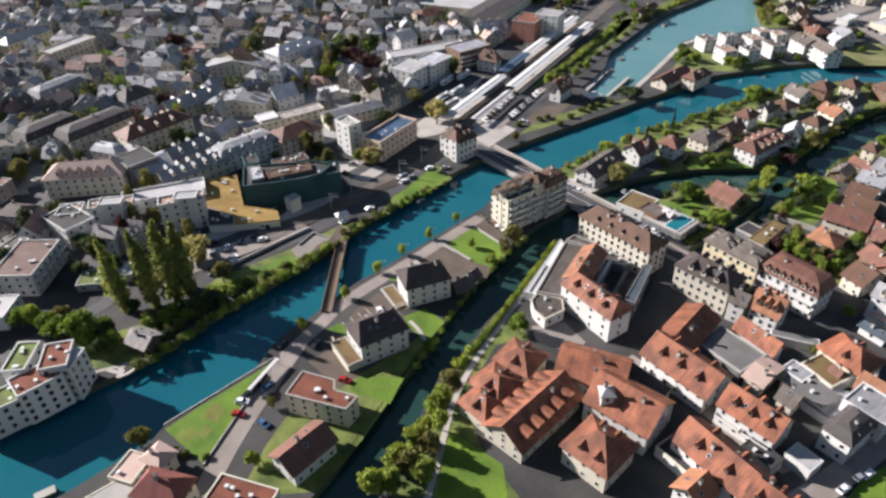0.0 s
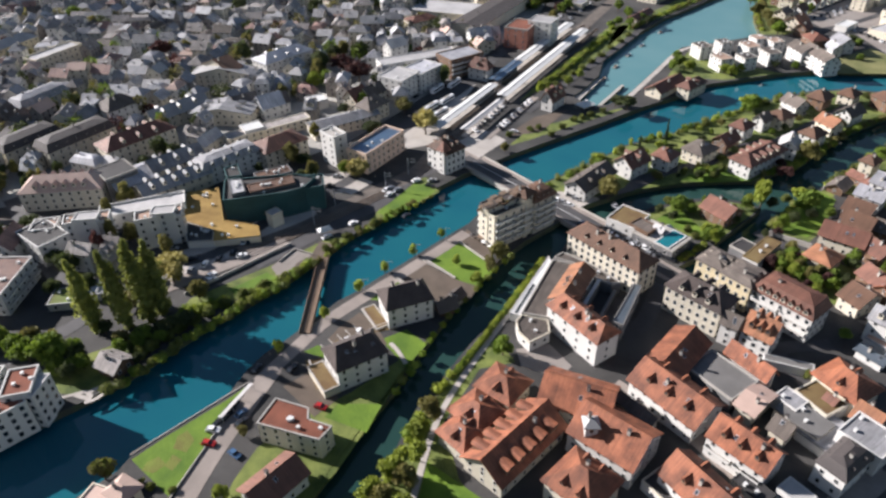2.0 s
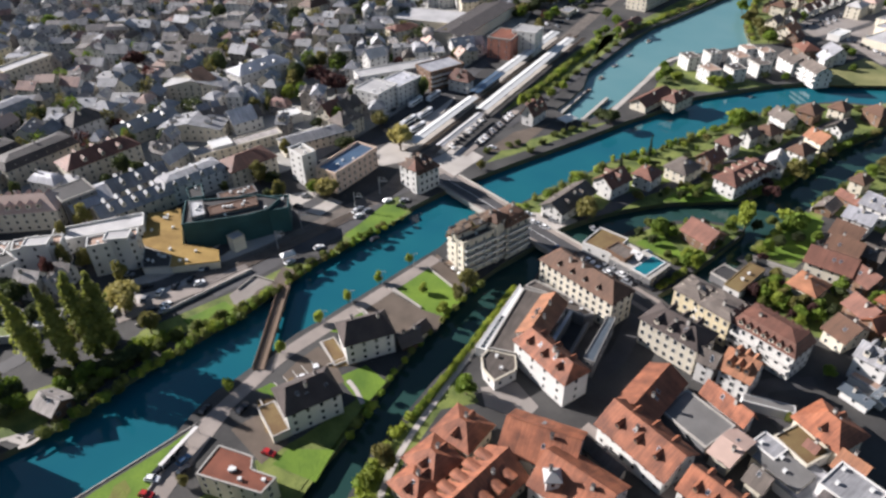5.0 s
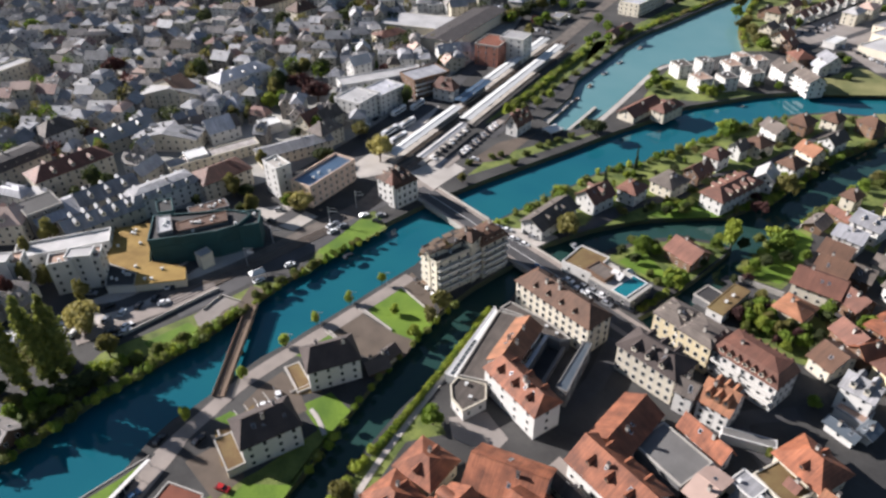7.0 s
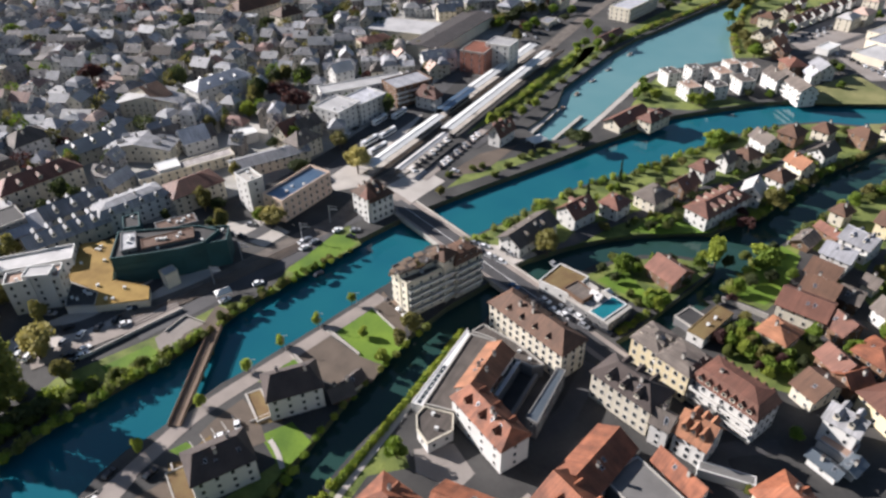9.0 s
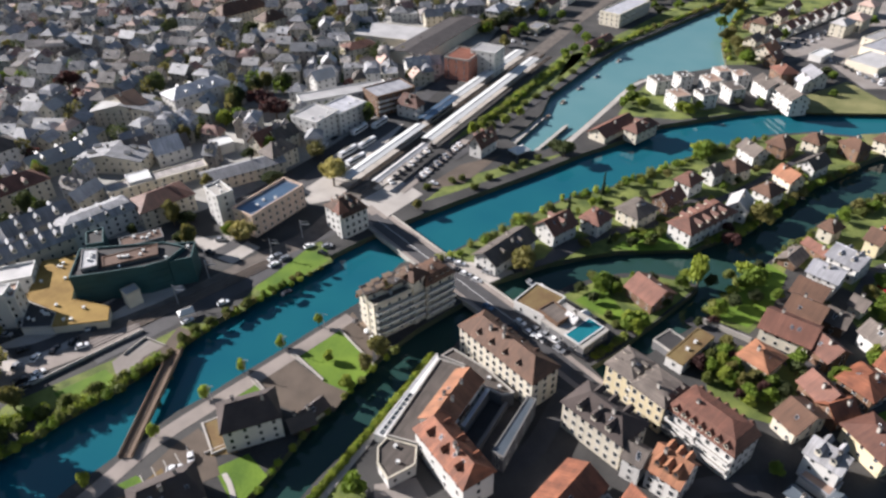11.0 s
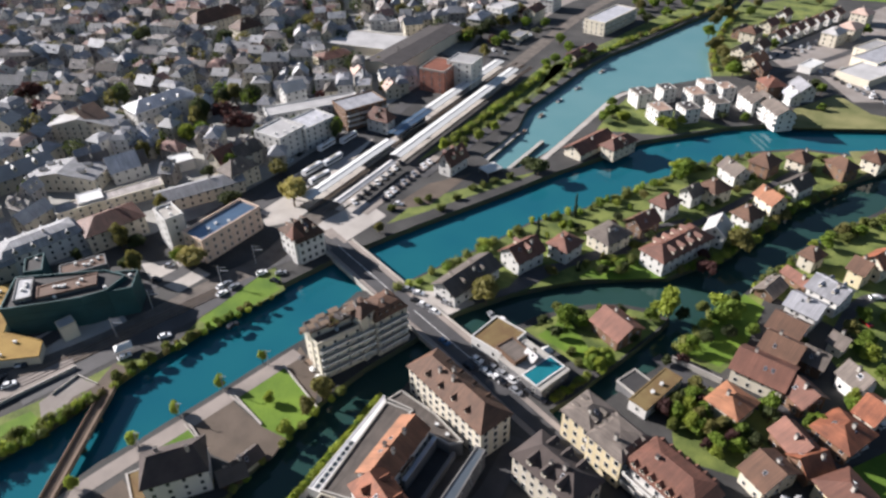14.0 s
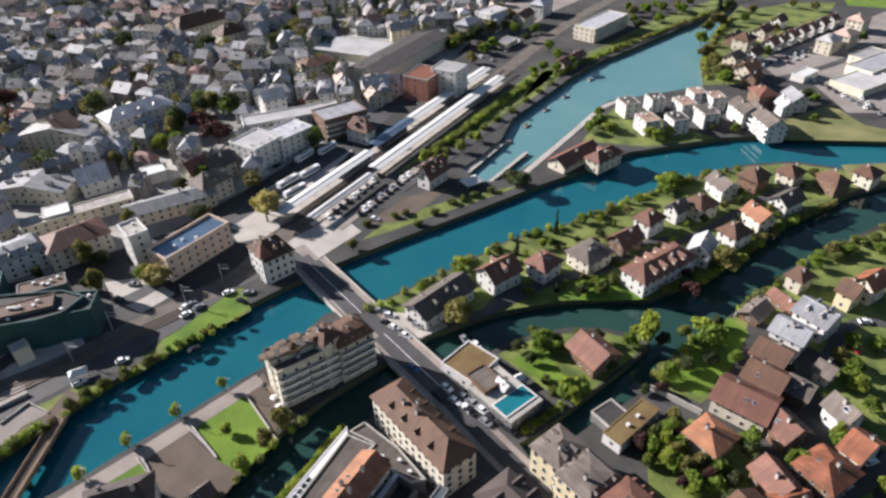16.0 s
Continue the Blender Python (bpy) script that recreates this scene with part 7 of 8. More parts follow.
def train(x0, y0, x1, y1):
    L, a = math.hypot(x1 - x0, y1 - y0), math.degrees(math.atan2(y1 - y0, x1 - x0))
    n = int(L / 24)
    for i in range(n):
        f = (i + 0.5) / n
        vehicle("railway_car", "dark grey railway car standing beside the platform", "railway car", x0 + (x1 - x0) * f, y0 + (y1 - y0) * f, a, 23.0, 2.8, 3.9, "slatewall", 0.2)


def hedge(pts, step, kind, loose=1.3, size=1.0):
    """A planted row: overlapping leafy clumps of uneven size, too many to count."""
    rng, line, s = random.Random(int(pts[0][0] * 3)), smooth(pts, 8), Shape()
    carry = 0.0
    for p, q in zip(line, line[1:]):
        d = (q - p).length
        while carry < d:
            c = p.lerp(q, carry / d)
            x, y = c.x + rng.uniform(-loose, loose), c.y + rng.uniform(-loose, loose)
            h, rad, slot = rng.uniform(1.4, 3.6) * size, rng.uniform(1.1, 2.3) * size, rng.choice((0, 0, 1, 2))
            for i in range(80):
                u, a, k = rng.uniform(-0.5, 1), rng.uniform(0, 6.28), rng.uniform(0.7, 1.12)
                w = math.sqrt(1 - u * u) * rad * k
                e = Euler((rng.uniform(-1.2, 1.2), rng.uniform(-1.2, 1.2), rng.uniform(0, 6.28))).to_matrix()
                m = Vector((x + w * math.cos(a), y + w * math.sin(a), h * 0.45 + h * 0.55 * k * u))
                s.poly([m + (e @ Vector(v)) * rng.uniform(0.18, 0.36) for v in ((-1, -0.6, 0), (0.3, -1, 0.3), (1, 0.5, 0), (-0.4, 1, 0.3))], slot)
            for i in range(6):
                a0, a1 = i * 1.0472, (i + 1) * 1.0472
                for (r0, z0), (r1, z1) in (((0.7, -0.1), (0.8, 0.45 * h)), ((0.8, 0.45 * h), (0.1, 0.85 * h))):
                    s.poly([(x + rad * f * math.cos(a), y + rad * f * math.sin(a), z) for a, f, z in ((a0, r0, z0), (a1, r0, z0), (a1, r1, z1), (a0, r1, z1))], slot)
            carry += step * rng.uniform(0.35, 0.75)
        carry -= d
    tagged(new("hedge", s.mesh("hedge", "leaf_" + kind, "leaf_green", "leaf_light")), "uneven row of leafy green shrubs along the bank", "hedge", kind="stuff")


def quay_boats(pts):
    rng, line = random.Random(5), smooth(pts, 6)
    for p, q in zip(line[::4], line[1::4]):
        a = math.degrees(math.atan2(q.y - p.y, q.x - p.x))
        root = tagged(new("boat"), "small grey boat moored along the quay", "boat", "moored boats")
        root.matrix_basis = pose(p.x + 2.2 * math.sin(radians(a)), p.y - 2.2 * math.cos(radians(a)), WATER, 0, 0, a)
        s = Shape()
        lo, hi = [(-2.8, -0.6), (1.6, -0.6), (2.6, 0), (1.6, 0.6), (-2.8, 0.6)], [(-3.0, -1.0), (1.6, -1.0), (3.2, 0), (1.6, 1.0), (-3.0, 1.0)]
        for i in range(5):
            j = (i + 1) % 5
            s.poly([(*lo[i], -0.2), (*lo[j], -0.2), (*hi[j], 0.7), (*hi[i], 0.7)])
        s.poly([(x, y, 0.55) for x, y in hi])
        child("hull", s.mesh("hull", rng.choice(("pale", "timber", "concrete"))), root)
        s = Shape()
        s.box(-1.2, -0.6, 0.5, 0.8, 0.6, 1.3)
        child("cabin", s.mesh("cabin", rng.choice(("pane", "timber", "bluemetal"))), root)


def garden_wall(x0, y0, x1, y1, h, thick=0.36):
    L, a = math.hypot(x1 - x0, y1 - y0), math.degrees(math.atan2(y1 - y0, x1 - x0))
    root = tagged(new("garden_wall"), "low pale concrete garden wall with coping", "wall")
    root.matrix_basis = pose((x0 + x1) / 2, (y0 + y1) / 2, 0, 0, 0, a)
    s = Shape()
    s.box(-L / 2, -thick / 2, -0.4, L / 2, thick / 2, h)
    child("wall", s.mesh("wall", "concrete"), root)
    s = Shape()
    s.box(-L / 2 - 0.05, -thick / 2 - 0.06, h, L / 2 + 0.05, thick / 2 + 0.06, h + 0.1)
    child("coping", s.mesh("coping", "paving"), root)


def street_lamp(x, y, turn):
    root = tagged(new("street_lamp"), "slim grey street lamp with a curved arm", "street lamp", "street lamps")
    root.matrix_basis = pose(x, y, 0, 0, 0, turn)
    s = Shape()
    s.box(-0.08, -0.08, 0, 0.08, 0.08, 6.5)
    child("pole", s.mesh("pole", "metal"), root)
    s = Shape()
    s.box(-0.06, -0.06, 6.3, 1.3, 0.06, 6.45)
    child("arm", s.mesh("arm", "metal"), root)
    s = Shape()
    s.box(0.9, -0.15, 6.2, 1.6, 0.15, 6.32)
    child("lamp_head", s.mesh("lamp_head", "concrete"), root)


def catenary_mast(x, y, turn):
    root = tagged(new("catenary_mast"), "grey steel railway mast with a bracket", "mast", "railway masts")
    root.matrix_basis = pose(x, y, 0, 0, 0, turn)
    s = Shape()
    s.box(-0.15, -0.15, 0, 0.15, 0.15, 8.5)
    child("pole", s.mesh("pole", "metal"), root)
    s = Shape()
    s.prism([(-0.1, 6.4), (0.1, 6.4), (0.1, 6.6), (-0.1, 6.6)], 0.1, 3.6)
    child("bracket", s.mesh("bracket", "metal"), root)
    s = Shape()
    s.prism([(-0.06, 7.9), (0.06, 7.9), (0.06, 8.0), (-0.06, 8.0)], 0.1, 3.2)
    child("stay", s.mesh("stay", "metal"), root)


def marquee(x, y, turn, L, W):
    root = tagged(new("marquee"), "white tent roof on thin posts", "marquee")
    root.matrix_basis = pose(x, y, 0, 0, 0, turn)
    s = Shape()
    e = [(-L / 2, -W / 2, 2.4), (L / 2, -W / 2, 2.4), (L / 2, W / 2, 2.4), (-L / 2, W / 2, 2.4)]
    p, q = (-L / 4, 0, 3.6), (L / 4, 0, 3.6)
    s.poly([e[0], e[1], q, p]), s.poly([e[1], e[2], q]), s.poly([e[2], e[3], p, q]), s.poly([e[3], e[0], p])
    for i in range(4):
        j = (i + 1) % 4
        s.poly([e[i], e[j], (*e[j][:2], 2.1), (*e[i][:2], 2.1)])
    child("canvas", s.mesh("canvas", "whitepaint"), root)
    for c in e:
        s = Shape()
        s.box(c[0] * 0.97 - 0.06, c[1] * 0.97 - 0.06, -0.1, c[0] * 0.97 + 0.06, c[1] * 0.97 + 0.06, 2.4)
        child("post", s.mesh("post", "metal"), root)


def parasol(x, y, turn, z=4.75, cloth="dark"):
    root = tagged(new("parasol"), {"dark": "dark terrace parasol on a thin pole", "whitepaint": "white open terrace parasol on a pole"}[cloth], "parasol", "terrace parasols")
    root.matrix_basis = pose(x, y, z, 0, 0, turn)
    s, n = Shape(), 8
    ring = [(1.3 * math.cos(k * 6.2832 / n), 1.3 * math.sin(k * 6.2832 / n), 2.1) for k in range(n)]
    for k in range(n):
        s.poly([ring[k], ring[(k + 1) % n], (0, 0, 2.7)])
    child("canopy", s.mesh("canopy", cloth), root)
    s = Shape()
    s.box(-0.05, -0.05, 0, 0.05, 0.05, 2.6)
    child("pole", s.mesh("pole", "metal"), root)

def parking_line(x0, y0, x1, y1):
    L, a = math.hypot(x1 - x0, y1 - y0), math.degrees(math.atan2(y1 - y0, x1 - x0))
    s = Shape()
    s.box(-L / 2, -0.14, -0.2, L / 2, 0.14, 0.16)
    ob = tagged(new("parking_kerb", s.mesh("parking_kerb", "concrete")), "pale low kerb between parking bays", "kerb", kind="structure")
    ob.matrix_basis = pose((x0 + x1) / 2, (y0 + y1) / 2, 0, 0, 0, a)


for k in range(5):
    parking_line(-116.4 + 0.9 * k, 128.0 + 3.2 * k, -109.4 + 0.9 * k, 125.2 + 3.2 * k)

def roof_terrace(x, y, z, turn, L, W, seed):
    """Planters, pergolas and tables along a roof terrace."""
    rng = random.Random(seed)
    root = tagged(new("roof_terrace"), "cluttered roof terrace with wooden pergolas and planters", "roof terrace")
    root.matrix_basis = pose(x, y, z, 0, 0, turn)
    for i in range(int(L * 1.1)):
        px, py, s = rng.uniform(-L / 2, L / 2), rng.uniform(-W / 2, W / 2), Shape()
        if rng.random() < 0.3:
            a, b, h = rng.uniform(0.8, 1.4), rng.uniform(0.6, 1.0), rng.uniform(1.8, 2.3)
            s.prism([(-b - 0.2, h), (b + 0.2, h + 0.15), (b + 0.2, h + 0.27), (-b - 0.2, h + 0.12)], -a - 0.2, a + 0.2)
            top = child("pergola", s.mesh("pergola", "timber"), root, pose(px, py, 0, 0, 0, rng.choice((0, 90))))
            for u in (-a, a):
                for v in (-b, b):
                    s = Shape()
                    s.box(u - 0.06, v - 0.06, -0.3, u + 0.06, v + 0.06, h + 0.05)
                    child("post", s.mesh("post", "timber"), top)
        elif rng.random() < 0.6:
            s.box(-0.7, -0.3, -0.3, 0.7, 0.3, 0.5)
            box = child("planter", s.mesh("planter", "brown"), root, pose(px, py, 0, 0, 0, rng.choice((0, 90))))
            s = Shape()
            for k in range(14):
                e = Vector((rng.uniform(-0.7, 0.7), rng.uniform(-0.3, 0.3), rng.uniform(0.5, 1.0)))
                s.poly([e + Vector((rng.uniform(-0.3, 0.3), rng.uniform(-0.3, 0.3), rng.uniform(-0.2, 0.2))) for q in range(4)])
            tagged(child("foliage", s.mesh("foliage", "leaf_olive"), box), kind="stuff")
        else:
            s.box(-0.45, -0.45, 0.65, 0.45, 0.45, 0.72)
            s.box(-0.06, -0.06, -0.3, 0.06, 0.06, 0.65)
            child("table", s.mesh("table", rng.choice(("timber", "pale", "umber"))), root, pose(px, py, 0, 0, 0, rng.uniform(0, 90)))


roof_terrace(-93.6, 211.6, 14.9, 66, 18.0, 2.2, 4)
roof_terrace(-89.6, 212.8, 17.45, 63, 20.0, 4.0, 8)
roof_terrace(-96.6, 204.6, 0.3, -20, 6.0, 3.0, 9)


canopy(-161.0, 278.5, -159.9, 342.6, 6.0, 'whitepaint')
canopy(-163.0, 348.5, -162.6, 382.5, 6.5, 'bluemetal')
canopy(-162.8, 384.0, -161.8, 467.4, 6.5, 'whitepaint')
canopy(-148.5, 329.7, -147.8, 458.7, 6.5, 'whitepaint')
canopy(-147.0, 282.6, -146.3, 324.8, 4.0, 'pale')
track(-162.6, 277.6, -155.1, 479.3)
track(-158.0, 276.6, -149.6, 477.7)
track(-150.4, 277.8, -143.9, 476.3)
track(-171.3, 153.4, -149.5, 217.9)
track(-174.2, 155.0, -151.9, 220.1)
bridge(-130.3, 261.4, -95.7, 247.7, 13.0, 'road bridge over the turquoise river with stone parapets')
bridge(-83.0, 243.0, -49.4, 230.0, 13.0, 'road bridge over the side canal with stone parapets')
footbridge(-145.3, 166.9, -124.3, 129.7)
jetty(-99.9, 350.1, -97.3, 386.7, 1.6)
jetty(-114.1, 350.5, -113.2, 389.1, 4.0)
pool(-31.2, 234.6, 70, 12.5, 6.2)
car(34.8, 137.7, 60, 'white')
car(36.4, 140.5, 60, 'dark')
car(38.0, 143.3, 60, 'silver')
car(39.9, 145.5, 60, 'white')
car(-121.3, 85.4, 22, 'white')
car(-118.9, 81.3, 17, 'red')
car(-110.0, 82.2, -7, 'blue')
car(-121.8, 88.4, 85, 'dark')
car(-122.9, 95.1, 92, 'dark')
car(-127.0, 109.7, 98, 'dark')
car(-108.1, 138.5, -39, 'white')
car(-109.3, 133.8, 50, 'white')
car(-99.6, 106.9, 8, 'red')
car(-122.4, 93.0, 86, 'dark')
car(-121.6, 90.9, 86, 'dark')
car(-118.5, 93.8, 85, 'blue')
car(-174.0, 131.9, 62, 'dark')
car(-173.3, 135.5, 63, 'white')
car(-43.6, 228.3, -24, 'white')
car(-52.5, 232.1, -14, 'white')
car(-65.6, 234.1, -14, 'blue')
car(-53.4, 228.4, -13, 'dark')
car(-126.5, 298.9, 11, 'white')
car(-81.7, 246.9, 2, 'white')
car(-79.0, 246.5, 2, 'silver')
car(-76.1, 245.6, 2, 'white')
car(-85.0, 247.6, 2, 'dark')
car(-86.5, 251.5, 15, 'white')
car(-90.9, 251.7, 15, 'silver')
car(-74.7, 255.4, 58, 'white')
car(-144.5, 233.2, 63, 'white')
car(-136.9, 232.0, 3, 'dark')
car(-138.2, 236.7, 46, 'silver')
car(-176.3, 211.1, 5, 'dark')
car(-179.0, 219.6, 29, 'silver')
car(-151.9, 220.1, 80, 'white')
car(-151.3, 222.1, 80, 'silver')
car(-132.8, 206.4, 77, 'dark')
car(-149.1, 191.3, 62, 'white')
car(53.2, 258.3, 50, 'white')
car(49.4, 249.8, 57, 'silver')
car(58.7, 265.1, 50, 'white')
car(51.7, 310.1, -41, 'red')
car(59.0, 315.7, -43, 'white')
car(53.6, 325.9, 29, 'white')
car(-144.6, 291.0, -30, 'white')
car(-144.8, 295.5, -30, 'dark')
car(-145.0, 300.1, -31, 'dark')
car(-145.2, 304.9, -31, 'dark')
car(-145.4, 309.8, -32, 'white')
car(-145.6, 314.8, -32, 'silver')
car(-145.8, 319.9, -33, 'silver')
car(-146.0, 325.1, -34, 'white')
car(-146.2, 330.4, -34, 'dark')
car(-134.8, 299.4, -31, 'dark')
car(-134.8, 303.3, -32, 'white')
car(-134.8, 307.3, -32, 'white')
car(-134.7, 311.4, -33, 'dark')
car(-134.7, 315.6, -33, 'silver')
car(-134.7, 319.8, -34, 'dark')
car(-134.7, 324.1, -34, 'silver')
car(-134.7, 328.5, -35, 'dark')
car(-134.7, 333.0, -35, 'white')
car(-134.6, 337.6, -36, 'white')
car(-194.9, 306.8, 92, 'white')
car(-195.1, 314.8, 92, 'dark')
car(-195.4, 323.2, 92, 'silver')
car(-195.6, 331.8, 92, 'dark')
car(-195.9, 340.8, 92, 'silver')
car(-196.2, 350.2, 92, 'dark')
car(-196.4, 359.9, 92, 'white')
car(-196.7, 370.0, 92, 'white')
car(-200.4, 308.8, 92, 'silver')
car(-200.6, 318.4, 92, 'silver')
car(-200.7, 328.4, 92, 'white')
car(-200.9, 338.9, 92, 'dark')
car(-201.1, 349.8, 92, 'dark')
car(-201.3, 361.2, 92, 'dark')
car(-201.5, 373.2, 92, 'white')
car(13.1, 546.6, -75, 'white')
car(17.5, 542.0, -75, 'dark')
car(21.8, 537.5, -75, 'dark')
car(26.0, 533.1, -76, 'dark')
car(30.1, 528.9, -76, 'white')
car(34.1, 524.8, -76, 'silver')
car(38.0, 520.7, -77, 'silver')
car(41.7, 516.8, -77, 'white')
car(24.3, 555.4, -76, 'silver')
car(28.1, 548.5, -76, 'dark')
car(31.9, 541.8, -77, 'silver')
car(35.5, 535.4, -77, 'dark')
car(39.0, 529.1, -77, 'white')
car(42.4, 523.1, -77, 'white')
car(45.7, 517.2, -78, 'dark')
car(48.9, 511.5, -78, 'silver')
car(-188.5, 125.9, 118, 'white')
car(-186.6, 130.9, 117, 'silver')
car(-184.6, 136.1, 116, 'silver')
car(-182.7, 141.4, 115, 'white')
car(-180.6, 146.8, 115, 'dark')
car(-178.6, 152.4, 114, 'dark')
bus(-178.8, 304.3, 85)
bus(-175.9, 316.3, 85)
bus(-170.4, 299.6, 81)
bus(-188.7, 327.5, 89)
bus(-183.8, 339.1, 89)
train(-160.8, 314.1, -160.9, 379.5)
hedge([(-162.5, 79.5), (-158.9, 85.4), (-157.7, 97.3), (-155.6, 113.3), (-151.1, 131.5), (-147.8, 146.7)], 3.2, 'bush')
hedge([(-147.3, 147.8), (-145.4, 164.7), (-143.9, 181.8), (-140.4, 197.8), (-135.3, 217.5)], 5.5, 'olive', 0.9, 0.72)
hedge([(-141.4, 190.0), (-136.2, 206.0), (-130.6, 226.1)], 9.0, 'bush', 0.7, 0.6)
hedge([(-136.9, 357.4), (-134.2, 408.9), (-132.4, 467.6)], 1.9, 'bush')
hedge([(-93.7, 251.5), (-80.6, 284.0), (-70.2, 310.8), (-55.0, 332.0), (-38.8, 361.9), (-24.0, 387.5), (-5.2, 414.2)], 9.0, 'bush')
hedge([(-9.2, 308.5), (2.7, 324.4), (9.3, 341.1), (14.8, 355.5), (23.8, 378.6), (38.1, 402.8)], 6.0, 'olive')
hedge([(16.7, 312.5), (23.2, 328.4), (34.8, 355.2), (48.1, 380.5)], 6.0, 'bush')
hedge([(-68.0, 85.0), (-70.6, 105.0), (-72.0, 121.3), (-72.0, 136.8)], 4.2, 'light', 0.9, 0.9)
hedge([(-83.0, 122.0), (-85.4, 150.0), (-84.6, 181.0), (-82.6, 200.0)], 9.0, 'bush', 0.8, 0.8)
hedge([(-71.6, 136.4), (-70.9, 154.5), (-70.6, 181.1), (-70.6, 205.4)], 1.3, 'light', 0.25, 0.55)
hedge([(1.3, 268.3), (5.0, 280.4), (9.4, 295.4)], 5.0, 'bush')
quay_boats([(-113.2, 393.7), (-113.3, 429.2), (-110.1, 462.2), (-105.2, 505.6)])
garden_wall(-110.3, 183.9, -94.6, 179.3, 0.7)
garden_wall(-104.5, 200.3, -84.4, 192.1, 0.7)
garden_wall(-113.2, 169.2, -105.9, 166.6, 0.7)
garden_wall(-114.6, 120.0, -102.1, 112.3, 0.9)
garden_wall(-114.4, 148.7, -104.7, 143.0, 0.9)
garden_wall(-135.6, 68.2, -125.5, 104.7, 0.12, 0.16)
garden_wall(-115.0, 63.6, -123.3, 97.5, 0.5, 0.16)
garden_wall(0.6, 262.0, 16.0, 259.6, 2.0)
garden_wall(15.7, 308.6, 21.4, 322.7, 1.6)
garden_wall(21.4, 322.7, 31.9, 319.3, 1.6)
street_lamp(-117.1, 169.5, 30)
street_lamp(-113.6, 183.5, 30)
street_lamp(-109.3, 198.4, 29)
street_lamp(-118.8, 156.4, 30)
catenary_mast(-151.2, 237.0, 29)
catenary_mast(-153.1, 221.2, 29)
catenary_mast(-164.7, 199.4, 29)
catenary_mast(-163.3, 183.3, 29)
marquee(-104.7, 343.7, 64, 9.0, 7.0)
marquee(-155.1, 180.0, 62, 5.5, 3.6)
marquee(-34.8, 245.0, 55, 4.0, 3.0)
hedge([(-122.6, 484.2), (-111.8, 528.8), (-94.4, 582.2), (-76.5, 634.7), (-59.1, 687.4)], 5.0, 'olive')
hedge([(-42.3, 520.8), (-50.1, 548.9), (-54.4, 593.1), (-54.8, 645.5)], 4.0, 'olive')
tree(-121.1, 503.4, 6, 4, 'green')
tree(-105.0, 590.8, 8, 5, 'dark')
tree(-98.3, 616.2, 7, 5, 'green')
tree(-89.2, 644.1, 8, 5, 'green')
tree(-168.1, 551.9, 7, 4, 'green')
tree(-165.8, 532.7, 6, 4, 'dark')
tree(-127.1, 633.5, 7, 4, 'green')
tree(-59.2, 667.1, 9, 5, 'dark')
tree(-57.3, 629.2, 9, 5, 'olive')
tree(17.3, 509.8, 6, 4, 'green')
tree(12.3, 516.0, 6, 4, 'dark')
tree(-13.0, 453.8, 5, 3, 'green')
tree(-40.8, 435.3, 5, 3, 'light')
tree(-28.8, 517.8, 7, 4, 'green')
tree(30.8, 632.5, 7, 5, 'green')
tree(24.8, 623.1, 6, 4, 'dark')
shelter(-121.3, 88.5, -122.5, 102.8, 1.5)
car(51.8, 249.6, 54, 'silver')
car(53.6, 253.3, 54, 'white')
car(-178.6, 491.5, -48, 'white')
car(-178.9, 501.6, -48, 'dark')
car(-179.2, 512.0, -49, 'dark')
car(-179.6, 522.8, -50, 'dark')
car(-179.9, 533.9, -50, 'white')
car(-180.2, 545.4, -51, 'silver')
car(-169.4, 489.9, -48, 'silver')
car(-169.6, 499.8, -49, 'dark')
car(-169.8, 510.1, -50, 'silver')
car(-169.9, 520.7, -50, 'dark')
car(-170.1, 531.7, -51, 'white')
car(-170.3, 543.0, -52, 'white')
parasol(-100.8, 204.7, 29, 0.05, 'dark')
parasol(-94.4, 202.7, 30, 0.05, 'whitepaint')
parasol(-90.7, 200.8, 30, 0.05, 'whitepaint')
car(-16.7, 557.2, 88, 'white')
car(-13.3, 564.5, 87, 'dark')
car(-9.8, 571.9, 87, 'dark')
car(-6.3, 579.5, 87, 'dark')
car(-2.7, 587.1, 87, 'white')
car(1.0, 594.9, 86, 'silver')
car(4.7, 602.9, 86, 'silver')
car(8.5, 611.0, 86, 'white')
car(12.4, 619.3, 85, 'dark')
car(-4.0, 570.4, 87, 'dark')
car(-0.9, 578.8, 86, 'white')
car(2.3, 587.3, 86, 'white')
car(5.5, 596.1, 86, 'dark')
car(8.9, 605.0, 86, 'silver')
car(12.3, 614.2, 85, 'dark')
car(15.7, 623.5, 85, 'silver')
car(19.3, 633.1, 85, 'dark')
car(22.9, 642.9, 85, 'white')
car(26.7, 652.9, 85, 'white')
garden_wall(-171.5, 137.9, -162.4, 167.5, 1.1, 0.3)
garden_wall(-175.6, 124.8, -171.5, 137.9, 1.1, 0.3)
hedge([(-155.4, 131.7), (-152.1, 137.8), (-149.6, 145.6)], 2.6, 'bush')
hedge([(-151.7, 147.5), (-148.5, 152.4), (-146.3, 161.9)], 2.6, 'bush')
garden_wall(-158.8, 156.4, -159.0, 165.5, 0.6, 0.2)
garden_wall(-159.0, 165.5, -150.3, 166.1, 0.6, 0.2)
hedge([(-168.4, 117.7), (-163.1, 123.9), (-158.6, 129.9)], 2.2, 'light')
hedge([(-25.2, 229.6), (-22.6, 235.4), (-20.4, 242.4)], 1.5, 'bush', 0.8, 0.7)
jetty(-147.6, 35.4, -145.4, 39.8, 2.2)
car(-201.9, 143.1, 29, 'silver')
car(-180.5, 159.5, 137, 'white')
car(-178.7, 160.5, 137, 'dark')
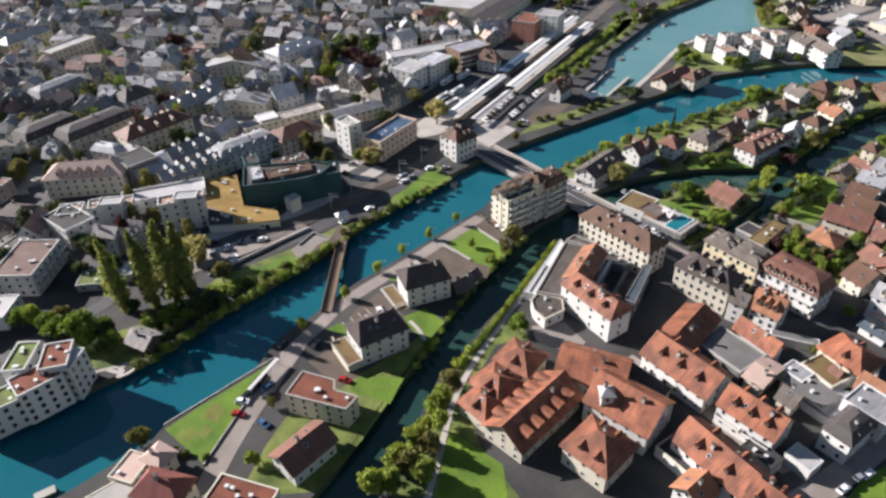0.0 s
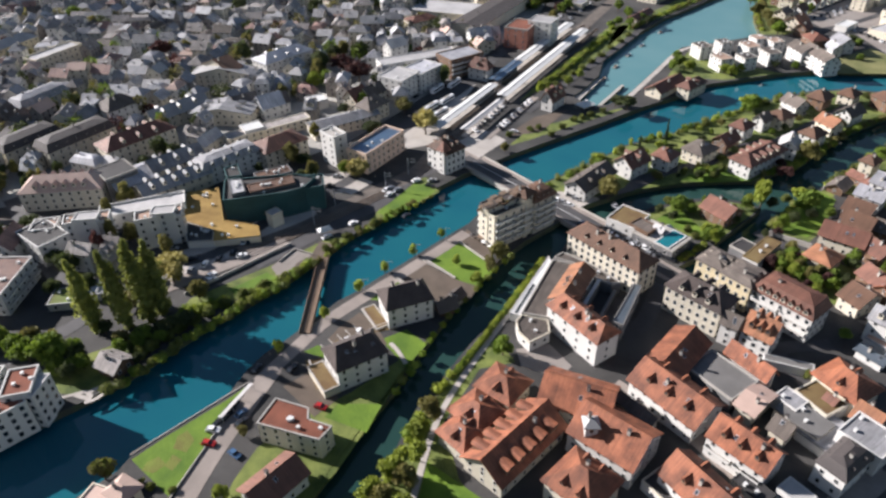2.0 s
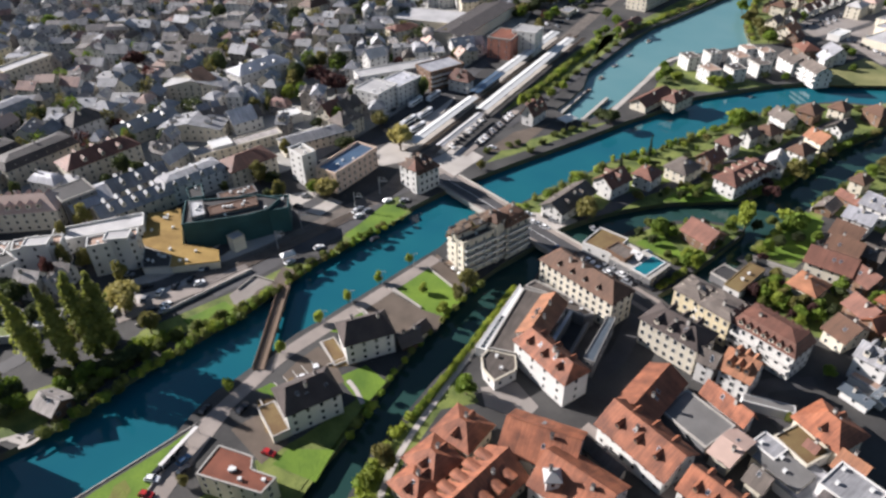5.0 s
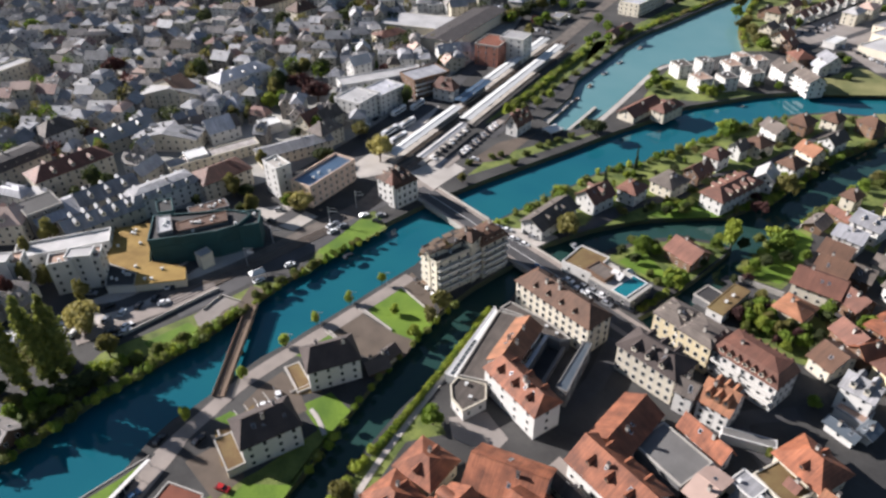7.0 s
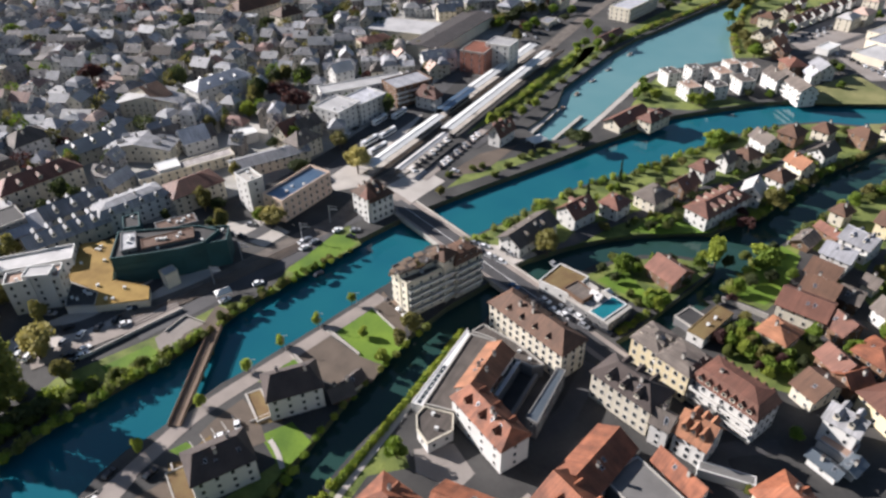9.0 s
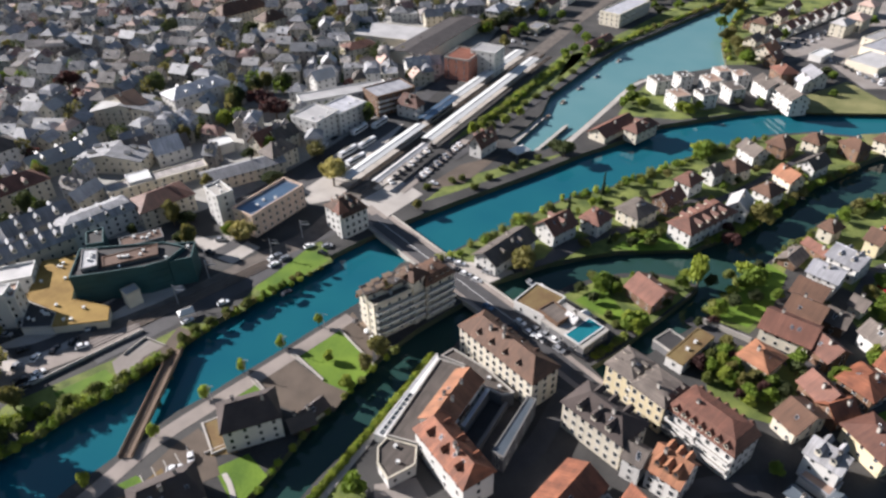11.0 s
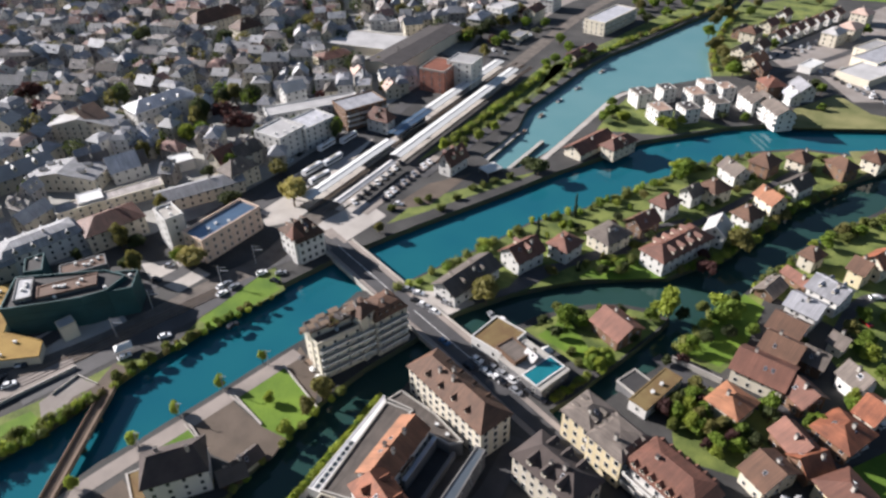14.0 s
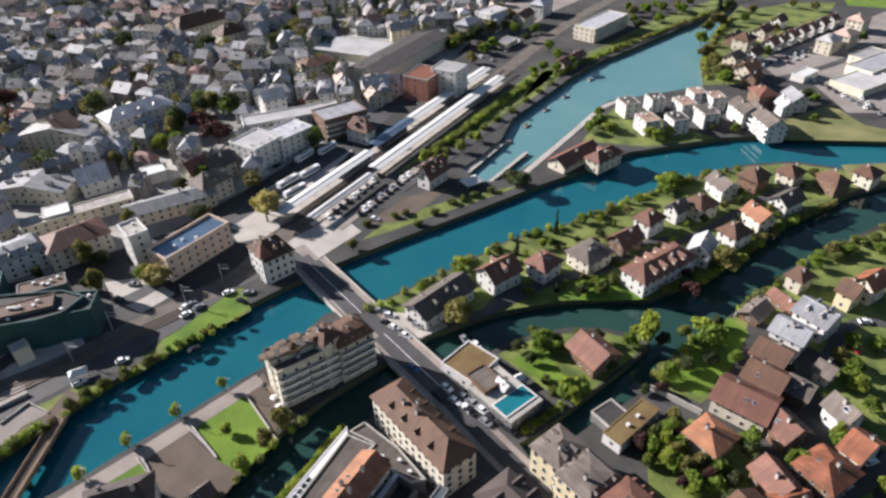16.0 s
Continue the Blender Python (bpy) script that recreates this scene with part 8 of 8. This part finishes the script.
car(-189.7, 141.5, 64, 'dark')
car(-173.9, 152.2, 63, 'white')
car(-175.5, 137.6, 81, 'white')
car(-197.9, 129.4, 140, 'white')
car(-195.4, 127.3, 140, 'silver')
car(-192.6, 125.0, 140, 'white')
car(-177.7, 132.6, 81, 'dark')
car(-117.2, 115.0, 91, 'dark')
car(-116.1, 91.5, 84, 'dark')
car(-152.8, 178.2, 71, 'white')
car(-148.7, 217.2, 79, 'white')
car(-147.8, 222.2, 79, 'silver')
garden_wall(-114.0, 168.3, -106.4, 166.3, 0.5, 0.16)
garden_wall(-110.6, 183.0, -96.5, 180.1, 0.6, 0.2)
garden_wall(-106.2, 141.5, -103.2, 146.8, 0.6, 0.2)
car(-46.2, 231.7, -14, 'silver')
car(-42.6, 230.8, -14, 'silver')
car(-39.1, 229.9, -14, 'white')
car(-35.6, 229.0, -14, 'dark')
car(-32.2, 228.2, -14, 'dark')
car(-28.8, 227.3, -14, 'dark')
car(-47.7, 229.0, -14, 'white')
car(-41.9, 227.7, -14, 'dark')
car(-36.3, 226.5, -14, 'silver')
car(-58.3, 253.5, -30, 'silver')
car(-53.5, 252.9, -30, 'white')
car(-78.1, 253.2, -4, 'dark')
car(-75.1, 251.8, -4, 'silver')

# ---- town houses and garden trees further back ----
def near_road(x, y, margin):
    return any((p.x - x) ** 2 + (p.y - y) ** 2 < (w / 2 + margin) ** 2 for line, w, _ in ROADS for p in line)


HOUSES = sum(o.name.split(".")[0] == "house" for o in scene.objects)


def far_town(plots):
    """The houses furthest back, too many to count, as one joined stretch of town."""
    names = ["white", "cream", "brownwall", "taupe", "dustyred", "slate", "slatedark", "slatepale", "slatebrown", "redbrown", "brown", "pale", "pinkish", "pane", "concrete"]
    whole = Shape()

    def put(part, m, slot):
        k = len(whole.v)
        whole.v += [tuple(m @ Vector(c)) for c in part.v]
        whole.f += [tuple(k + i for i in f) for f in part.f]
        whole.s += [slot] * len(part.f)

    for _, x, y, L, W, turn, h, rh, kind, roof, wall, dorm in plots:
        if kind in ("hip", "mansard") and W > L:
            L, W, turn = W, L, turn + 90
        m, s = pose(x, y, 0, 0, 0, turn), Shape()
        FOOT.append((x, y, max(L, W) / 2 + 1))
        if kind == "gable":
            s.prism([(-W / 2, -0.6), (W / 2, -0.6), (W / 2, h), (0, h + rh), (-W / 2, h)], -L / 2, L / 2)
        else:
            s.box(-L / 2, -W / 2, -0.6, L / 2, W / 2, h)
        put(s, m, names.index(wall))
        put(roof_shape(kind, L, W, h, rh), m, names.index(roof))
        s, storeys = Shape(), max(1, round(h / 3.0))
        for length, off, a in ((L, W / 2, 0), (L, W / 2, 180), (W, L / 2, 90), (W, L / 2, -90)):
            n = max(1, int(length / 3.6))
            for i in range(n):
                for k in range(storeys):
                    q = pose(0, 0, 0, 0, 0, a) @ pose((i + 0.5) * length / n - length / 2, -off - 0.04, (k + 0.55) * h / storeys)
                    s.poly([q @ Vector(c) for c in ((-0.5, 0, -0.65), (0.5, 0, -0.65), (0.5, 0, 0.65), (-0.5, 0, 0.65))])
        put(s, m, names.index("pane"))
        s = Shape()
        s.box(L * 0.15 - 0.4, 0.8, h, L * 0.15 + 0.4, 1.6, h + rh + 1.0)
        put(s, m, names.index("concrete"))
        s, hue = Shape(), random.Random(int(x * 7 + y))
        for k in range(hue.choice((0, 1, 2, 3))):
            px, py = hue.uniform(-0.35, 0.35) * L, hue.choice((-1, 1)) * hue.uniform(0.12, 0.36) * W
            top = h + 0.3 if kind == "flat" else slope_z("gable", py, W, h, rh)
            s.box(px - 0.6, py - 0.5, top - 0.5, px + 0.6, py + 0.5, top + 0.35)
        put(s, m, names.index(hue.choice(("white", "pane", "white"))))
    tagged(new("far_town", whole.mesh("far_town", *names)), "distant town quarter of pale houses with mixed roofs", "town", kind="stuff")


def town():
    rng = random.Random(11)
    roofs = ["slate"] * 5 + ["slatedark"] * 5 + ["taupe"] * 5 + ["dustyred"] * 3 + ["slatebrown"] * 2 + ["pale"] * 2 + ["slatepale"] * 3 + ["pinkish"]
    plots = []
    for row in range(76):
        for col in range(60):
            # a loose grid along the streets of the west town
            u, v = -20 + col * 14 + rng.uniform(-4, 4), row * 14.5 + rng.uniform(-4, 4)
            a = radians(32)
            x, y = -150 - u * math.cos(a) + v * math.sin(a) * 0.55, 40 - u * math.sin(a) * 0.6 + v * math.cos(a)
            edge = -178 + 0.10 * max(0, y - 80) if y < 300 else -178 - 0.10 * (y - 300)
            if x > edge or (y < 150 and x > -212) or (y < 262 and x > -208) or x < -720 or y > 900 or y < 60 or x + 0.9 * y < -400:
                continue
            L, W = rng.choice((rng.uniform(7, 10), rng.uniform(9, 13), rng.uniform(10, 16))), rng.uniform(6.5, 10)
            if any((x - p) ** 2 + (y - q) ** 2 < (r * 0.85 + L / 2) ** 2 for p, q, r in FOOT) or near_road(x, y, 6) or rng.random() < 0.10 or any((x - p) ** 2 + (y - q) ** 2 < (r + 3.5) ** 2 for p, q, r in TREES) or any(inside(x, y, poly) for poly, z in PATCHES):
                continue
            kind = rng.choices(("gable", "hip", "mansard", "flat"), (5, 3, 1, 1))[0]
            plots.append((math.hypot(x + 60, y - 120), x, y, L, W, 30 + 14 * math.sin(x * 0.013 + y * 0.009) + rng.choice((0, 90)) + rng.uniform(-10, 10), rng.choice((3.2, 5.5, 6.2, 6.8, 8.5, 9.0, 11.5)), 0.6 if kind == "flat" else rng.uniform(2.6, 4.0), kind,
                          rng.choice(roofs), rng.choice(("white", "white", "white", "cream", "cream", "taupe")), rng.choice((0, 0, 1, 2))))
    plots.sort()
    near = 298 - HOUSES
    words = {"taupe": "grey-brown", "dustyred": "haze-pale red", "slatedark": "dark grey", "slatepale": "light grey", "slate": "grey", "slatebrown": "dark", "redbrown": "red-brown", "brown": "brown", "pale": "pale", "pinkish": "pinkish"}
    shapes = {"gable": "gabled", "hip": "hipped", "mansard": "mansard", "flat": "flat"}
    for _, x, y, L, W, turn, h, rh, kind, roof, wall, dorm in plots[:near]:
        house(x, y, L, W, turn, h, rh, kind, roof, wall, label="%s town house with a %s %s roof" % ({"white": "white", "cream": "cream", "taupe": "grey-brown"}[wall], words[roof], shapes[kind]),
              dorm=dorm, vents=2 if kind == "flat" else 0, group="town houses")
    far_town(plots[near:])
    grow = []
    while len(grow) < 1000:
        x, y = rng.uniform(-660, -165), rng.uniform(90, 880)
        if x > -178 - 0.10 * max(0, y - 300) or near_road(x, y, 1.5) or any(math.hypot(x - p, y - q) < max(4.0, r * 0.8) for p, q, r in FOOT):
            if rng.random() < 0.9:
                continue
        if near_road(x, y, 0.5) or any(math.hypot(x - p, y - q) < r * 0.7 for p, q, r in FOOT):
            continue
        grow.append((math.hypot(x + 60, y - 120), x, y))
    grow.sort()
    for k, (_, x, y) in enumerate(grow):
        kind, h, r = rng.choice(("green", "dark", "olive", "olive", "dark", "dark", "copper" if rng.random() < 0.35 else "olive")), rng.uniform(5, 13), rng.uniform(2.4, 5.4)
        if k < 60:
            tree(x, y, h, r, kind)
        else:
            FAR_TREES.append((x, y, h, r, kind))
    far_woods()


FAR_TREES = []


def far_woods():
    """The garden trees furthest back, joined: each a loose heap of leaf clumps."""
    kinds = ["green", "dark", "olive", "light", "copper"]
    whole, rng = Shape(), random.Random(21)
    for x, y, h, r, kind in FAR_TREES:
        for i in range(110):
            u, a = rng.uniform(-1, 1), rng.uniform(0, 6.283)
            q, k = math.sqrt(1 - u * u), rng.uniform(0.6, 1.1)
            p = Vector((x + r * k * q * math.cos(a), y + r * k * q * math.sin(a), h * (0.58 + 0.4 * k * u)))
            e = Euler((rng.uniform(-1.2, 1.2), rng.uniform(-1.2, 1.2), rng.uniform(0, 6.28))).to_matrix()
            z = rng.uniform(0.5, 0.95)
            whole.poly([p + (e @ Vector(c)) * z for c in ((-1, -0.6, 0), (0.3, -1, 0.3), (1, 0.5, 0), (-0.4, 1, 0.3))], kinds.index(kind))
    tagged(new("far_garden_trees", whole.mesh("far_garden_trees", *["leaf_" + k for k in kinds])), "distant garden trees between the town houses", "trees", kind="stuff")


town()
